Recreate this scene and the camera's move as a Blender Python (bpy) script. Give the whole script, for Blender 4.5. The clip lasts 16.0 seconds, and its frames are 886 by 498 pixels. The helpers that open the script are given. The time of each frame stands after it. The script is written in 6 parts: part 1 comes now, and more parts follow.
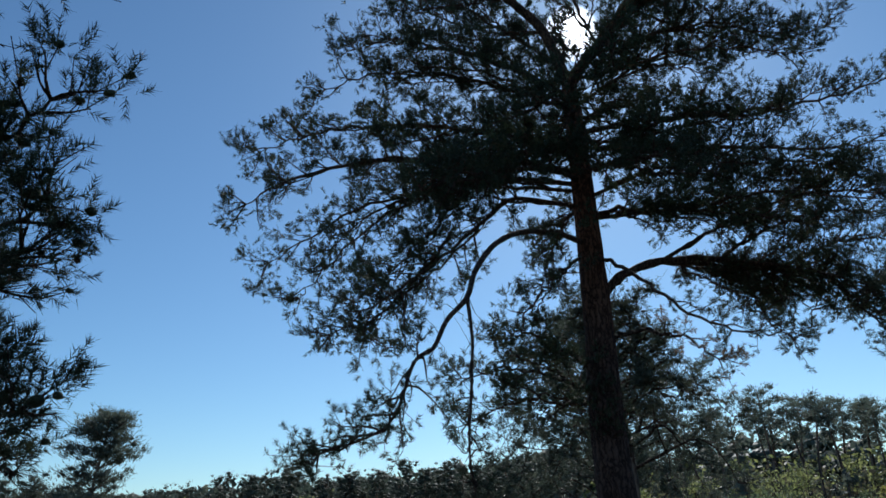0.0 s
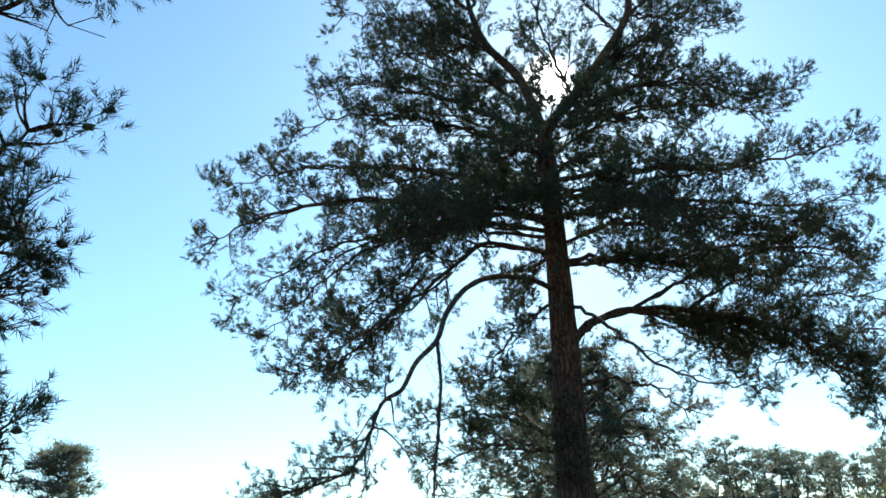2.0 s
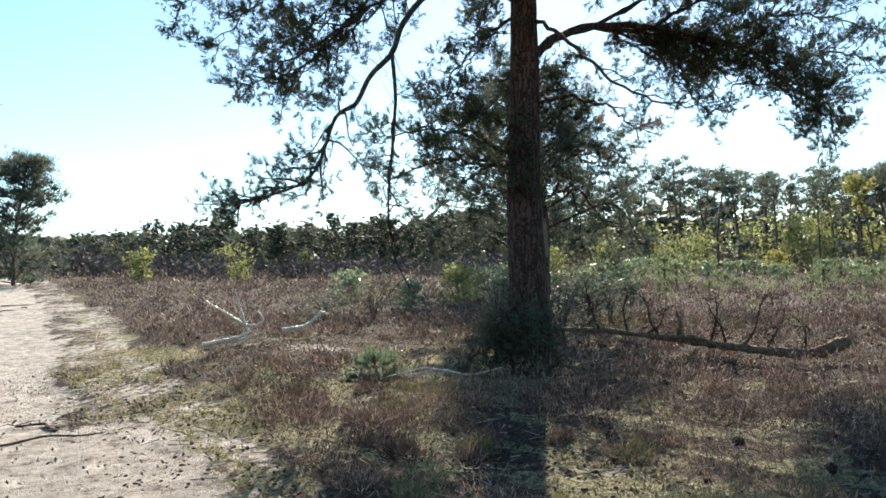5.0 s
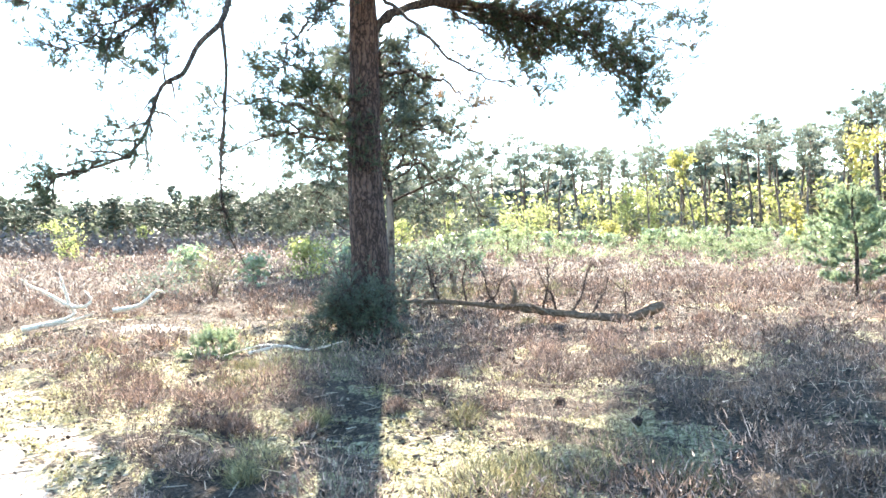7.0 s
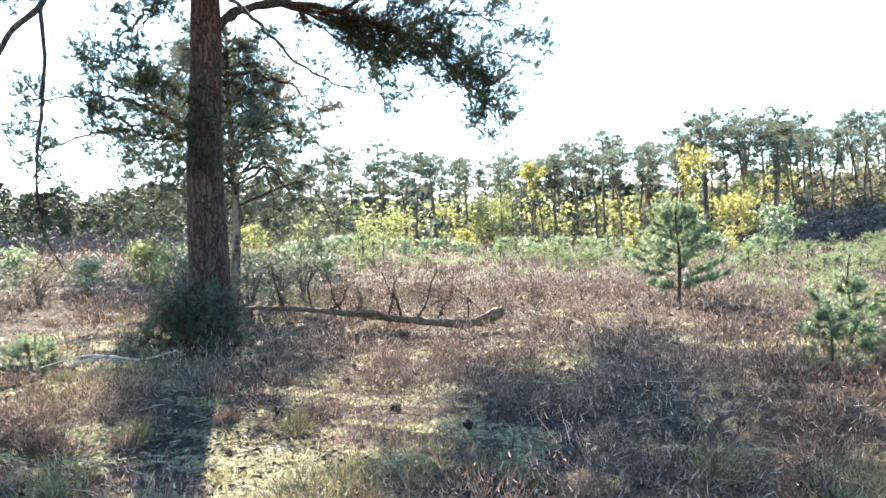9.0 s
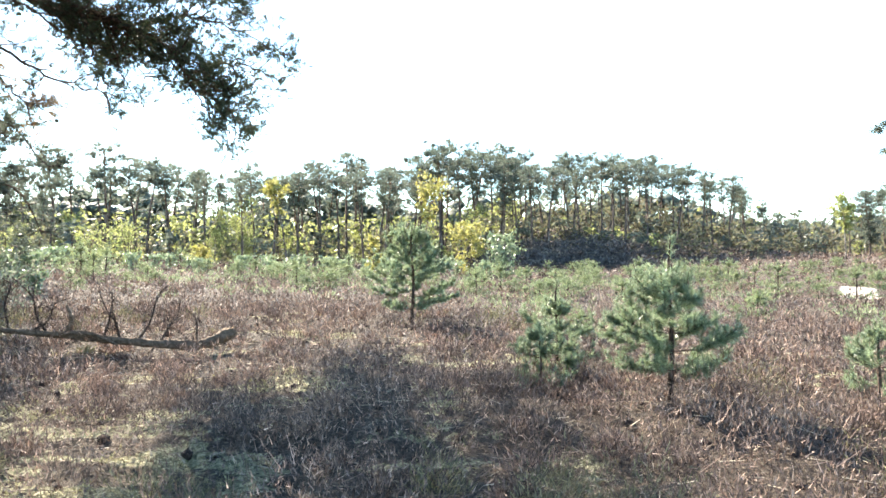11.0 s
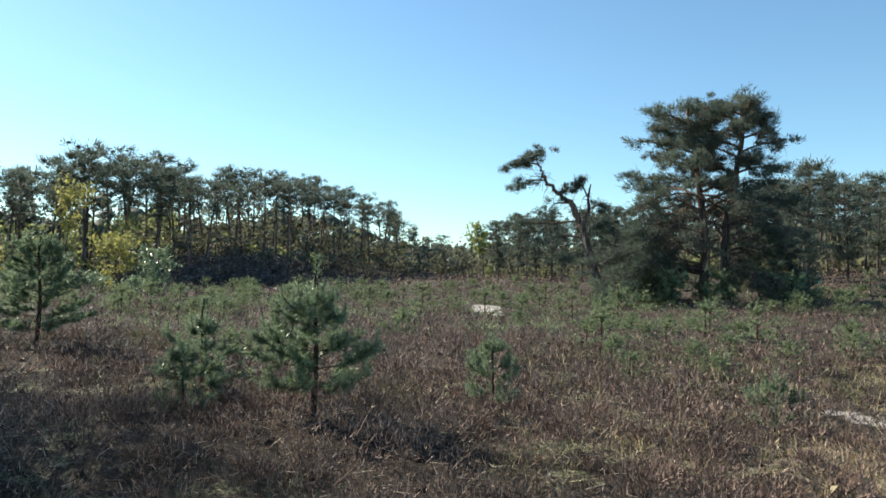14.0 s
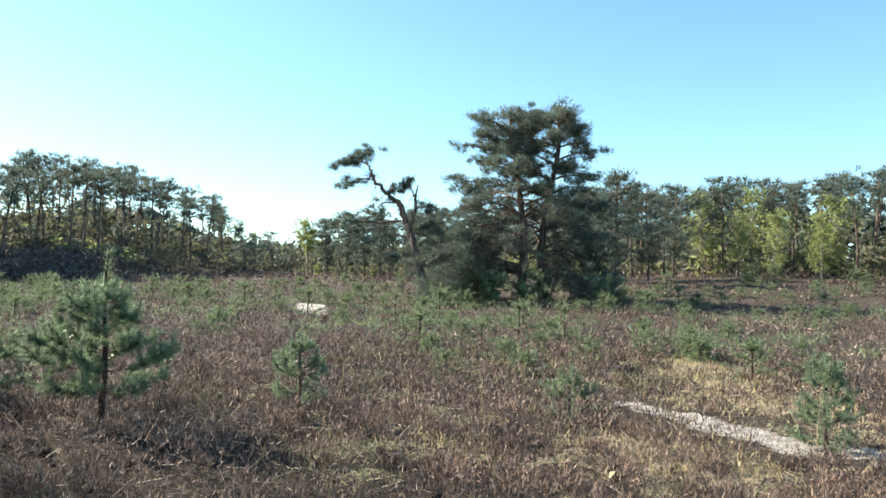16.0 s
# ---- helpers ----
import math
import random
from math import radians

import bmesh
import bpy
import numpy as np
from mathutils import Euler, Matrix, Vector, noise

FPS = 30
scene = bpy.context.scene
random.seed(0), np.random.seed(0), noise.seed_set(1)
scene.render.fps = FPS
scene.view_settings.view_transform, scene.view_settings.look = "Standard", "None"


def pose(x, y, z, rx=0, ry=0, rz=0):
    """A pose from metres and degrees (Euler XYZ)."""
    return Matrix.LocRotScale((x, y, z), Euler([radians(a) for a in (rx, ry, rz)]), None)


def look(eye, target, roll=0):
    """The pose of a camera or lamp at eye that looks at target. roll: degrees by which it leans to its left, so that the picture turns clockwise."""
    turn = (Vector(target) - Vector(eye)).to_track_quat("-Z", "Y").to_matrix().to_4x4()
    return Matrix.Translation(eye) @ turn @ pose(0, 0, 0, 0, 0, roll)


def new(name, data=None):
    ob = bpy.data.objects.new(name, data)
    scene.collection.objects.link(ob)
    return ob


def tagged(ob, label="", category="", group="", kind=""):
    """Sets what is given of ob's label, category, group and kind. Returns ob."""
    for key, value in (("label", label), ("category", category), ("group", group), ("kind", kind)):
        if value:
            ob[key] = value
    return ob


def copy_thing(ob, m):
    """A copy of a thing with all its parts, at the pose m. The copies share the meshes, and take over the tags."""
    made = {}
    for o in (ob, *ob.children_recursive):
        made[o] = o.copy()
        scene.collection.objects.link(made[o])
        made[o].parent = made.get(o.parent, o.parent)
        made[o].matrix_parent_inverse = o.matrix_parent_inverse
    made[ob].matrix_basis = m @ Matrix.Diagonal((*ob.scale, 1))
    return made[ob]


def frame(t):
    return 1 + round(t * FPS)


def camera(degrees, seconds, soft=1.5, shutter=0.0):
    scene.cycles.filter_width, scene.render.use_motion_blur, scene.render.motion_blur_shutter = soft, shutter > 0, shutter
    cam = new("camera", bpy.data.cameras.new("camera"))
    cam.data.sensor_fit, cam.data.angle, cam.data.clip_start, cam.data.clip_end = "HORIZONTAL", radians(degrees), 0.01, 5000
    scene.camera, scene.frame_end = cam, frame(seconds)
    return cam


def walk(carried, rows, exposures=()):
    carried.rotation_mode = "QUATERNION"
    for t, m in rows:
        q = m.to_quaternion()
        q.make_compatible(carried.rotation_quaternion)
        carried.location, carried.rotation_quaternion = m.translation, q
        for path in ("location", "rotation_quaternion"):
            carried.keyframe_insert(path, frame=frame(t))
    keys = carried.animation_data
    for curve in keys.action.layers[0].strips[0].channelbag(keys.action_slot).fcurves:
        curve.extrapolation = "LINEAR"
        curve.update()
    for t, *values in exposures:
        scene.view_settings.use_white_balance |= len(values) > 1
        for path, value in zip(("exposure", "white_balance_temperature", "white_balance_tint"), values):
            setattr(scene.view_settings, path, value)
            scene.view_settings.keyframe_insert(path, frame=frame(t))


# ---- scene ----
# ---- camera and walk ----
cam = camera(61.36, 16.0, soft=1.6)
# seconds, x, y, z, yaw, pitch, roll
ROWS = [
    (0, 0.000, 0.000, 1.623, 2.29, 20.33, -3.37),
    (0.5, 0.023, -0.046, 1.626, 1.11, 23.39, -3.51),
    (1, 0.016, -0.036, 1.615, 1.16, 25.28, -3.09),
    (1.5, 0.021, -0.064, 1.634, 0.95, 24.91, -2.48),
    (2, 0.007, -0.052, 1.629, -0.11, 23.32, -2.22),
    (2.5, 0.001, -0.034, 1.609, -1.23, 20.85, -1.85),
    (3, 0.001, -0.016, 1.616, -2.08, 16.97, -1.74),
    (3.5, -0.006, 0.008, 1.590, -1.26, 12.99, -1.71),
    (4, -0.015, 0.021, 1.582, -0.11, 8.73, -1.57),
    (4.2, 0.000, 0.010, 1.586, 0.21, 6.76, -1.62),
    (6.3, 0.194, -0.082, 1.622, -10.06, -0.28, -2.05),
    (6.5, 0.202, -0.100, 1.622, -10.90, -0.43, -2.23),
    (7, 0.238, -0.117, 1.622, -13.44, -0.71, -2.44),
    (7.5, 0.277, -0.118, 1.613, -15.90, -1.00, -2.39),
    (8, 0.321, -0.131, 1.617, -18.25, -1.28, -2.09),
    (8.5, 0.369, -0.156, 1.619, -21.04, -1.14, -1.90),
    (8.7, 0.395, -0.173, 1.616, -22.13, -0.94, -1.79),
    (10.8, 0.520, -0.153, 1.608, -41.93, 0.80, -0.22),
    (11, 0.533, -0.148, 1.615, -43.74, 0.69, 0.20),
    (11.5, 0.564, -0.148, 1.614, -48.66, 0.85, 0.64),
    (12, 0.586, -0.151, 1.621, -53.47, 1.15, 0.83),
    (12.5, 0.599, -0.160, 1.619, -58.51, 1.61, 1.18),
    (13, 0.618, -0.181, 1.619, -62.45, 1.96, 1.31),
    (13.5, 0.635, -0.209, 1.617, -66.24, 2.25, 1.31),
    (14, 0.641, -0.244, 1.619, -69.13, 2.37, 1.23),
    (14.5, 0.653, -0.299, 1.625, -72.33, 2.36, 1.18),
    (15, 0.659, -0.368, 1.631, -75.65, 2.40, 1.77),
    (15.5, 0.683, -0.439, 1.630, -78.80, 2.56, 1.90),
    (16, 0.729, -0.442, 1.625, -82.02, 2.60, 1.76),
]


def hold(x, y, z, yaw, pitch, roll):
    return pose(x, y, z, 90 + pitch, 0, yaw) @ pose(0, 0, 0, 0, 0, roll)


EXPOSURES = [(0.0, -0.25, 6000, 10.0), (0.3, 0.0, 6400, 10.0), (0.8, 0.85, 6900, 5.0), (1.2, 1.15, 7000, 3.0), (1.5, 1.3, 7000, 3.0), (2.0, 1.15, 7000, 3.0),
             (2.4, 0.9, 6900, 6.0), (2.8, 0.52, 6550, 9.0), (3.2, 0.2, 6450, 8.0), (3.6, 0.03, 6450, 8.0), (4.2, -0.03, 6500, 9.0), (5.2, 1.7, 7500, 11.0), (6.3, 3.3, 7250, 12.0), (7.5, 3.35, 7250, 12.0), (8.0, 3.0, 7250, 12.0),
             (8.5, 2.8, 7300, 12.0), (10.8, 2.55, 7400, 12.0), (12.0, 2.4, 7450, 12.0), (12.6, 2.1, 7500, 11.0), (13.2, 1.5, 7300, 8.0), (13.8, 0.9, 7100, 7.0),
             (14.5, 0.8, 6850, 4.0), (15.0, 0.9, 6850, 4.0), (15.5, 1.2, 6850, 4.0), (16.0, 1.45, 7050, 5.0)]
walk(cam, [(row[0], hold(*row[1:])) for row in ROWS], EXPOSURES)

# ---- sky and sun ----
SUN_AZ, SUN_EL = 10.3, 35.2
to_sun = Vector((math.sin(radians(SUN_AZ)) * math.cos(radians(SUN_EL)), math.cos(radians(SUN_AZ)) * math.cos(radians(SUN_EL)), math.sin(radians(SUN_EL))))
world = bpy.data.worlds.new("sky")
scene.world = world
world.use_nodes = True
wn, wl = world.node_tree.nodes, world.node_tree.links
sky = wn.new("ShaderNodeTexSky")
sky.sky_type, sky.sun_disc = "NISHITA", False
sky.sun_elevation, sky.sun_rotation = radians(SUN_EL), radians(SUN_AZ)
sky.air_density, sky.dust_density, sky.ozone_density = 1.0, 0.2, 3.5
back = wn["Background"]
back.inputs["Strength"].default_value = 0.11
# the sun's bright disc and aureole, widened to paint its glare into the sky
where = wn.new("ShaderNodeTexCoord")
dot = wn.new("ShaderNodeVectorMath")
dot.operation = "DOT_PRODUCT"
dot.inputs[1].default_value = to_sun
sun_glare = wn.new("ShaderNodeMapRange")
sun_glare.interpolation_type = "SMOOTHSTEP"
sun_glare.inputs["From Min"].default_value, sun_glare.inputs["From Max"].default_value = math.cos(radians(2.2)), math.cos(radians(0.2))
sun_glare.inputs["To Max"].default_value = 40.0
plus = wn.new("ShaderNodeMix")
plus.data_type, plus.blend_type = "RGBA", "ADD"
plus.inputs["Factor"].default_value = 1.0
wl.new(where.outputs["Generated"], dot.inputs[0])
wl.new(dot.outputs["Value"], sun_glare.inputs["Value"])
clear = wn.new("ShaderNodeMix")
clear.data_type, clear.blend_type = "RGBA", "MULTIPLY"
clear.inputs["Factor"].default_value = 1.0
clear.inputs["B"].default_value = (0.82, 1.0, 1.03, 1)
wl.new(sky.outputs["Color"], clear.inputs["A"])
wl.new(clear.outputs["Result"], plus.inputs["A"])
wl.new(sun_glare.outputs["Result"], plus.inputs["B"])
wl.new(plus.outputs["Result"], back.inputs["Color"])

sun = new("sun", bpy.data.lights.new("sun", "SUN"))
sun.data.energy, sun.data.angle, sun.data.color = 5.0, radians(0.53), (1.0, 0.95, 0.87)
sun.matrix_world = look(to_sun * 200, (0, 0, 0))


# ---- materials ----
def ramp(nodes, stops):
    node = nodes.new("ShaderNodeValToRGB")
    while len(node.color_ramp.elements) < len(stops):
        node.color_ramp.elements.new(0.5)
    for e, (p, c) in zip(node.color_ramp.elements, stops):
        e.position, e.color = p, (*c, 1)
    return node


def start(name, rough=0.8, spec=0.3):
    m = bpy.data.materials.new(name)
    m.use_nodes = True
    b = m.node_tree.nodes["Principled BSDF"]
    b.inputs["Roughness"].default_value = rough
    b.inputs["Specular IOR Level"].default_value = spec
    return m, m.node_tree.nodes, m.node_tree.links, b


def noise_node(n, l, scale, detail=4.0, coord="Object", stretch=None, rough=0.6):
    tc = n.new("ShaderNodeTexCoord")
    nz = n.new("ShaderNodeTexNoise")
    nz.inputs["Scale"].default_value, nz.inputs["Detail"].default_value, nz.inputs["Roughness"].default_value = scale, detail, rough
    if stretch:
        mp = n.new("ShaderNodeMapping")
        mp.inputs["Scale"].default_value = stretch
        l.new(tc.outputs[coord], mp.inputs["Vector"])
        l.new(mp.outputs["Vector"], nz.inputs["Vector"])
    else:
        l.new(tc.outputs[coord], nz.inputs["Vector"])
    return nz


def mixed(n, l, fac, a, b, blend="MIX"):
    m = n.new("ShaderNodeMix")
    m.data_type, m.blend_type = "RGBA", blend
    for socket, v in (("Factor", fac), ("A", a), ("B", b)):
        if isinstance(v, (int, float)):
            m.inputs[socket].default_value = v
        elif isinstance(v, tuple):
            m.inputs[socket].default_value = (*v, 1)
        else:
            l.new(v, m.inputs[socket])
    return m.outputs["Result"]


def bumped(n, l, b, height, strength, distance=0.02):
    bp = n.new("ShaderNodeBump")
    bp.inputs["Strength"].default_value, bp.inputs["Distance"].default_value = strength, distance
    l.new(height, bp.inputs["Height"])
    l.new(bp.outputs["Normal"], b.inputs["Normal"])


def leaf_material(name, stops, patch=((0.8, 0.8, 0.8), (1.2, 1.2, 1.1)), patch_scale=0.8, through_light=0.35, rough=0.55, coord="Object"):
    """Thin leaves, needles or sprigs: colour by single leaf, shifted in patches, with light that comes through."""
    m, n, l, b = start(name, rough, 0.35)
    geo = n.new("ShaderNodeNewGeometry")
    r = ramp(n, stops)
    l.new(geo.outputs["Random Per Island"], r.inputs["Fac"])
    nz = noise_node(n, l, patch_scale, 3.0, coord)
    pr = ramp(n, [(0.35, patch[0]), (0.65, patch[1])])
    l.new(nz.outputs["Fac"], pr.inputs["Fac"])
    col = mixed(n, l, 1.0, r.outputs["Color"], pr.outputs["Color"], "MULTIPLY")
    l.new(col, b.inputs["Base Color"])
    tr = n.new("ShaderNodeBsdfTranslucent")
    l.new(col, tr.inputs["Color"])
    mx = n.new("ShaderNodeMixShader")
    mx.inputs["Fac"].default_value = through_light
    l.new(b.outputs["BSDF"], mx.inputs[1])
    l.new(tr.outputs["BSDF"], mx.inputs[2])
    l.new(mx.outputs["Shader"], n["Material Output"].inputs["Surface"])
    return m


def bark_material(name, low, high, change=(3.5, 5.5), scale=9.0, plated=True, rough=0.9, gloss=0.2):
    """Plated pine bark: dark and furrowed below, thin and orange above."""
    m, n, l, b = start(name, rough, gloss)
    tc = n.new("ShaderNodeTexCoord")
    mp = n.new("ShaderNodeMapping")
    mp.inputs["Scale"].default_value = (1, 1, 0.11) if plated else (0.6, 0.8, 1)
    l.new(tc.outputs["Object"], mp.inputs["Vector"])
    vor = n.new("ShaderNodeTexVoronoi")
    vor.feature = "DISTANCE_TO_EDGE"
    vor.inputs["Scale"].default_value = scale
    warp = noise_node(n, l, 7.0, 3.0)
    wm = mixed(n, l, 0.12, mp.outputs["Vector"], warp.outputs["Color"])
    l.new(wm, vor.inputs["Vector"])
    crack = ramp(n, [(0.0, (0.22, 0.20, 0.20)), (0.10, (0.62, 0.58, 0.56)), (0.26, (1.1, 1.06, 1.03))] if plated else [(0.0, (0.7, 0.66, 0.62)), (0.2, (1.05, 1.03, 1.0))])
    l.new(vor.outputs["Distance"], crack.inputs["Fac"])
    nz = noise_node(n, l, 30.0, 5.0, stretch=(1, 1, 0.4))
    nr = ramp(n, [(0.3, (0.75, 0.72, 0.70)), (0.7, (1.22, 1.2, 1.2))])
    l.new(nz.outputs["Fac"], nr.inputs["Fac"])
    sep = n.new("ShaderNodeSeparateXYZ")
    l.new(tc.outputs["Object"], sep.inputs["Vector"])
    mr = n.new("ShaderNodeMapRange")
    mr.inputs["From Min"].default_value, mr.inputs["From Max"].default_value = change
    l.new(sep.outputs["Z"], mr.inputs["Value"])
    base = mixed(n, l, mr.outputs["Result"], low, high)
    base = mixed(n, l, 1.0, base, nr.outputs["Color"], "MULTIPLY")
    base = mixed(n, l, 1.0, base, crack.outputs["Color"], "MULTIPLY")
    l.new(base, b.inputs["Base Color"])
    bumped(n, l, b, vor.outputs["Distance"], 0.8, 0.06)
    return m


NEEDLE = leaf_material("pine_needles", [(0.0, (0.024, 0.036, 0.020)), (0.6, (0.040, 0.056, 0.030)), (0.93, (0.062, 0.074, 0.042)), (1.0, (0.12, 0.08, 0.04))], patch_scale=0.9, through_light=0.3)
NEEDLE_BUSHY = leaf_material("bushy_pine_needles", [(0.0, (0.045, 0.060, 0.045)), (0.7, (0.085, 0.105, 0.080)), (1.0, (0.15, 0.165, 0.12))], patch_scale=0.6, through_light=0.4)
NEEDLE_DRY = leaf_material("dry_needles", [(0.0, (0.16, 0.08, 0.035)), (1.0, (0.26, 0.15, 0.07))], through_light=0.3)
NEEDLE_YOUNG = leaf_material("young_pine_needles", [(0.0, (0.12, 0.17, 0.10)), (0.7, (0.225, 0.29, 0.18)), (1.0, (0.44, 0.50, 0.34))], patch_scale=2.5, through_light=0.4, rough=0.35)
SEEDLING = leaf_material("seedling_needles", [(0.0, (0.125, 0.165, 0.09)), (0.7, (0.205, 0.255, 0.14)), (1.0, (0.33, 0.385, 0.225))], patch_scale=0.6, through_light=0.5, rough=0.5, coord="Object")
# paler and bluer than the near pine's needles: haze put into the colour
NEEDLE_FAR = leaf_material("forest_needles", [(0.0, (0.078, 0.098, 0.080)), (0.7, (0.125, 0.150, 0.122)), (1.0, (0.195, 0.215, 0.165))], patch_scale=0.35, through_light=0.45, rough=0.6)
BIRCH_LEAF = leaf_material("birch_leaves", [(0.0, (0.19, 0.22, 0.085)), (0.6, (0.28, 0.31, 0.115)), (1.0, (0.38, 0.40, 0.17))], patch_scale=0.5, through_light=0.55)
YELLOW_LEAF = leaf_material("yellow_leaves", [(0.0, (0.24, 0.23, 0.07)), (0.6, (0.34, 0.32, 0.10)), (1.0, (0.43, 0.41, 0.18))], patch_scale=0.5, through_light=0.5)
BROWN_LEAF = leaf_material("scrub_twigs", [(0.0, (0.10, 0.092, 0.066)), (0.6, (0.16, 0.150, 0.10)), (1.0, (0.19, 0.20, 0.10))], patch_scale=0.25, through_light=0.4, rough=0.9)
DARK_TWIG = leaf_material("bare_scrub_twigs", [(0.0, (0.06, 0.053, 0.053)), (0.7, (0.115, 0.10, 0.098)), (1.0, (0.17, 0.15, 0.13))], patch_scale=0.4, through_light=0.05, rough=0.9)
# wide patch range: the deep shading of the heather is put into its colour
HEATHER = leaf_material("heather", [(0.0, (0.052, 0.036, 0.031)), (0.45, (0.154, 0.107, 0.087)), (0.8, (0.29, 0.208, 0.171)), (1.0, (0.54, 0.415, 0.34))],
                        patch=((0.38, 0.38, 0.40), (1.3, 1.21, 1.13)), patch_scale=1.3, through_light=0.15, rough=0.65)
HEATHER_GREEN = leaf_material("green_heather", [(0.0, (0.075, 0.068, 0.038)), (0.5, (0.16, 0.145, 0.080)), (1.0, (0.32, 0.28, 0.16))], patch_scale=0.9, through_light=0.18, rough=0.65)
STRAW = leaf_material("straw", [(0.0, (0.26, 0.20, 0.11)), (0.6, (0.42, 0.34, 0.20)), (1.0, (0.58, 0.50, 0.34))], patch_scale=1.5, through_light=0.25, rough=0.8)
TWIG = leaf_material("litter_twigs", [(0.0, (0.09, 0.06, 0.045)), (0.5, (0.20, 0.15, 0.11)), (1.0, (0.48, 0.42, 0.34))], patch_scale=1.5, through_light=0.0, rough=0.9)
BARK = bark_material("pine_bark", (0.088, 0.058, 0.049), (0.15, 0.072, 0.043), (3.2, 5.4), 19.0)
LIMB_BARK = bark_material("limb_bark", (0.095, 0.07, 0.056), (0.11, 0.072, 0.05), (4.0, 8.0), 26.0)
FAR_BARK = bark_material("forest_bark", (0.19, 0.16, 0.14), (0.27, 0.175, 0.12), (3.0, 8.0), 6.0)
BIRCH_BARK = bark_material("birch_bark", (0.42, 0.39, 0.34), (0.50, 0.46, 0.40), (0.0, 3.0), 5.0)
LOG_BARK = bark_material("dead_bark", (0.12, 0.090, 0.068), (0.20, 0.155, 0.115), (0.0, 1.0), 16.0, False)
DEADWOOD = bark_material("bleached_wood", (0.80, 0.73, 0.64), (0.82, 0.76, 0.68), (0.0, 1.0), 30.0, False, 0.38, 0.5)
CONE = bark_material("cone_scales", (0.10, 0.065, 0.045), (0.13, 0.085, 0.06), (0.0, 0.05), 60.0)


def ground_material():
    m, n, l, b = start("heath_ground", 0.95, 0.15)
    sand_at, moss_at, straw_at = (n.new("ShaderNodeAttribute") for _ in range(3))
    sand_at.attribute_name, moss_at.attribute_name, straw_at.attribute_name = "sand", "moss", "straw"
    fine = noise_node(n, l, 26.0, 8.0, rough=0.75)
    mid = noise_node(n, l, 3.2, 6.0, rough=0.7)
    grit = noise_node(n, l, 120.0, 4.0, rough=0.7)
    litter = ramp(n, [(0.34, (0.025, 0.019, 0.016)), (0.48, (0.060, 0.046, 0.036)), (0.58, (0.13, 0.102, 0.078)), (0.70, (0.36, 0.30, 0.225))])
    l.new(fine.outputs["Fac"], litter.inputs["Fac"])
    moss = ramp(n, [(0.34, (0.045, 0.040, 0.024)), (0.44, (0.15, 0.138, 0.078)), (0.54, (0.34, 0.315, 0.19)), (0.68, (0.60, 0.565, 0.385))])
    l.new(fine.outputs["Fac"], moss.inputs["Fac"])
    straw = ramp(n, [(0.3, (0.24, 0.18, 0.11)), (0.6, (0.46, 0.38, 0.25)), (0.8, (0.6, 0.52, 0.38))])
    l.new(fine.outputs["Fac"], straw.inputs["Fac"])
    sand = ramp(n, [(0.28, (0.34, 0.305, 0.265)), (0.48, (0.58, 0.53, 0.475)), (0.66, (0.78, 0.73, 0.66))])
    l.new(mid.outputs["Fac"], sand.inputs["Fac"])
    speck = ramp(n, [(0.33, (0.35, 0.30, 0.25)), (0.47, (1, 1, 1))])
    l.new(grit.outputs["Fac"], speck.inputs["Fac"])
    sandc = mixed(n, l, 1.0, sand.outputs["Color"], speck.outputs["Color"], "MULTIPLY")

    blot = noise_node(n, l, 7.5, 7.0, rough=0.72)
    crumb = ramp(n, [(0.36, (0.38, 0.33, 0.29)), (0.44, (0.80, 0.77, 0.74)), (0.52, (1, 1, 1))])
    l.new(blot.outputs["Fac"], crumb.inputs["Fac"])
    sandc = mixed(n, l, 1.0, sandc, crumb.outputs["Color"], "MULTIPLY")

    def edge(at, soft):
        add = n.new("ShaderNodeMath")
        add.operation = "ADD"
        l.new(at.outputs["Fac"], add.inputs[0])
        l.new(blot.outputs["Fac"], add.inputs[1])
        mr = n.new("ShaderNodeMapRange")
        mr.interpolation_type = "SMOOTHSTEP"
        mr.inputs["From Min"].default_value, mr.inputs["From Max"].default_value = 1.0 - soft, 1.0 + soft
        l.new(add.outputs["Value"], mr.inputs["Value"])
        return mr.outputs["Result"]

    col = mixed(n, l, edge(moss_at, 0.05), litter.outputs["Color"], moss.outputs["Color"])
    col = mixed(n, l, edge(straw_at, 0.07), col, straw.outputs["Color"])
    col = mixed(n, l, edge(sand_at, 0.14), col, sandc)
    l.new(col, b.inputs["Base Color"])
    bumped(n, l, b, fine.outputs["Fac"], 1.0, 0.09)
    return m


GROUND = ground_material()
# dark colour for the lumps that stand in for shade inside the heather
HEATHER_SHADE = bark_material("heather_shade", (0.075, 0.056, 0.046), (0.075, 0.056, 0.046), (0.0, 9.0), 40.0)

# ---- geometry helpers ----
UP = np.array((0.0, 0.0, 1.0))


def unit(v):
    v = np.asarray(v, float)
    return v / np.maximum(np.linalg.norm(v, axis=-1, keepdims=True), 1e-9)


def joined(geos):
    geos = [g for g in geos if g is not None and len(g[0])]
    if not geos:
        return np.zeros((0, 3)), np.zeros((0, 3), int)
    offs = np.cumsum([0] + [len(g[0]) for g in geos[:-1]])
    return np.concatenate([g[0] for g in geos]), np.concatenate([g[1] + o for g, o in zip(geos, offs)])


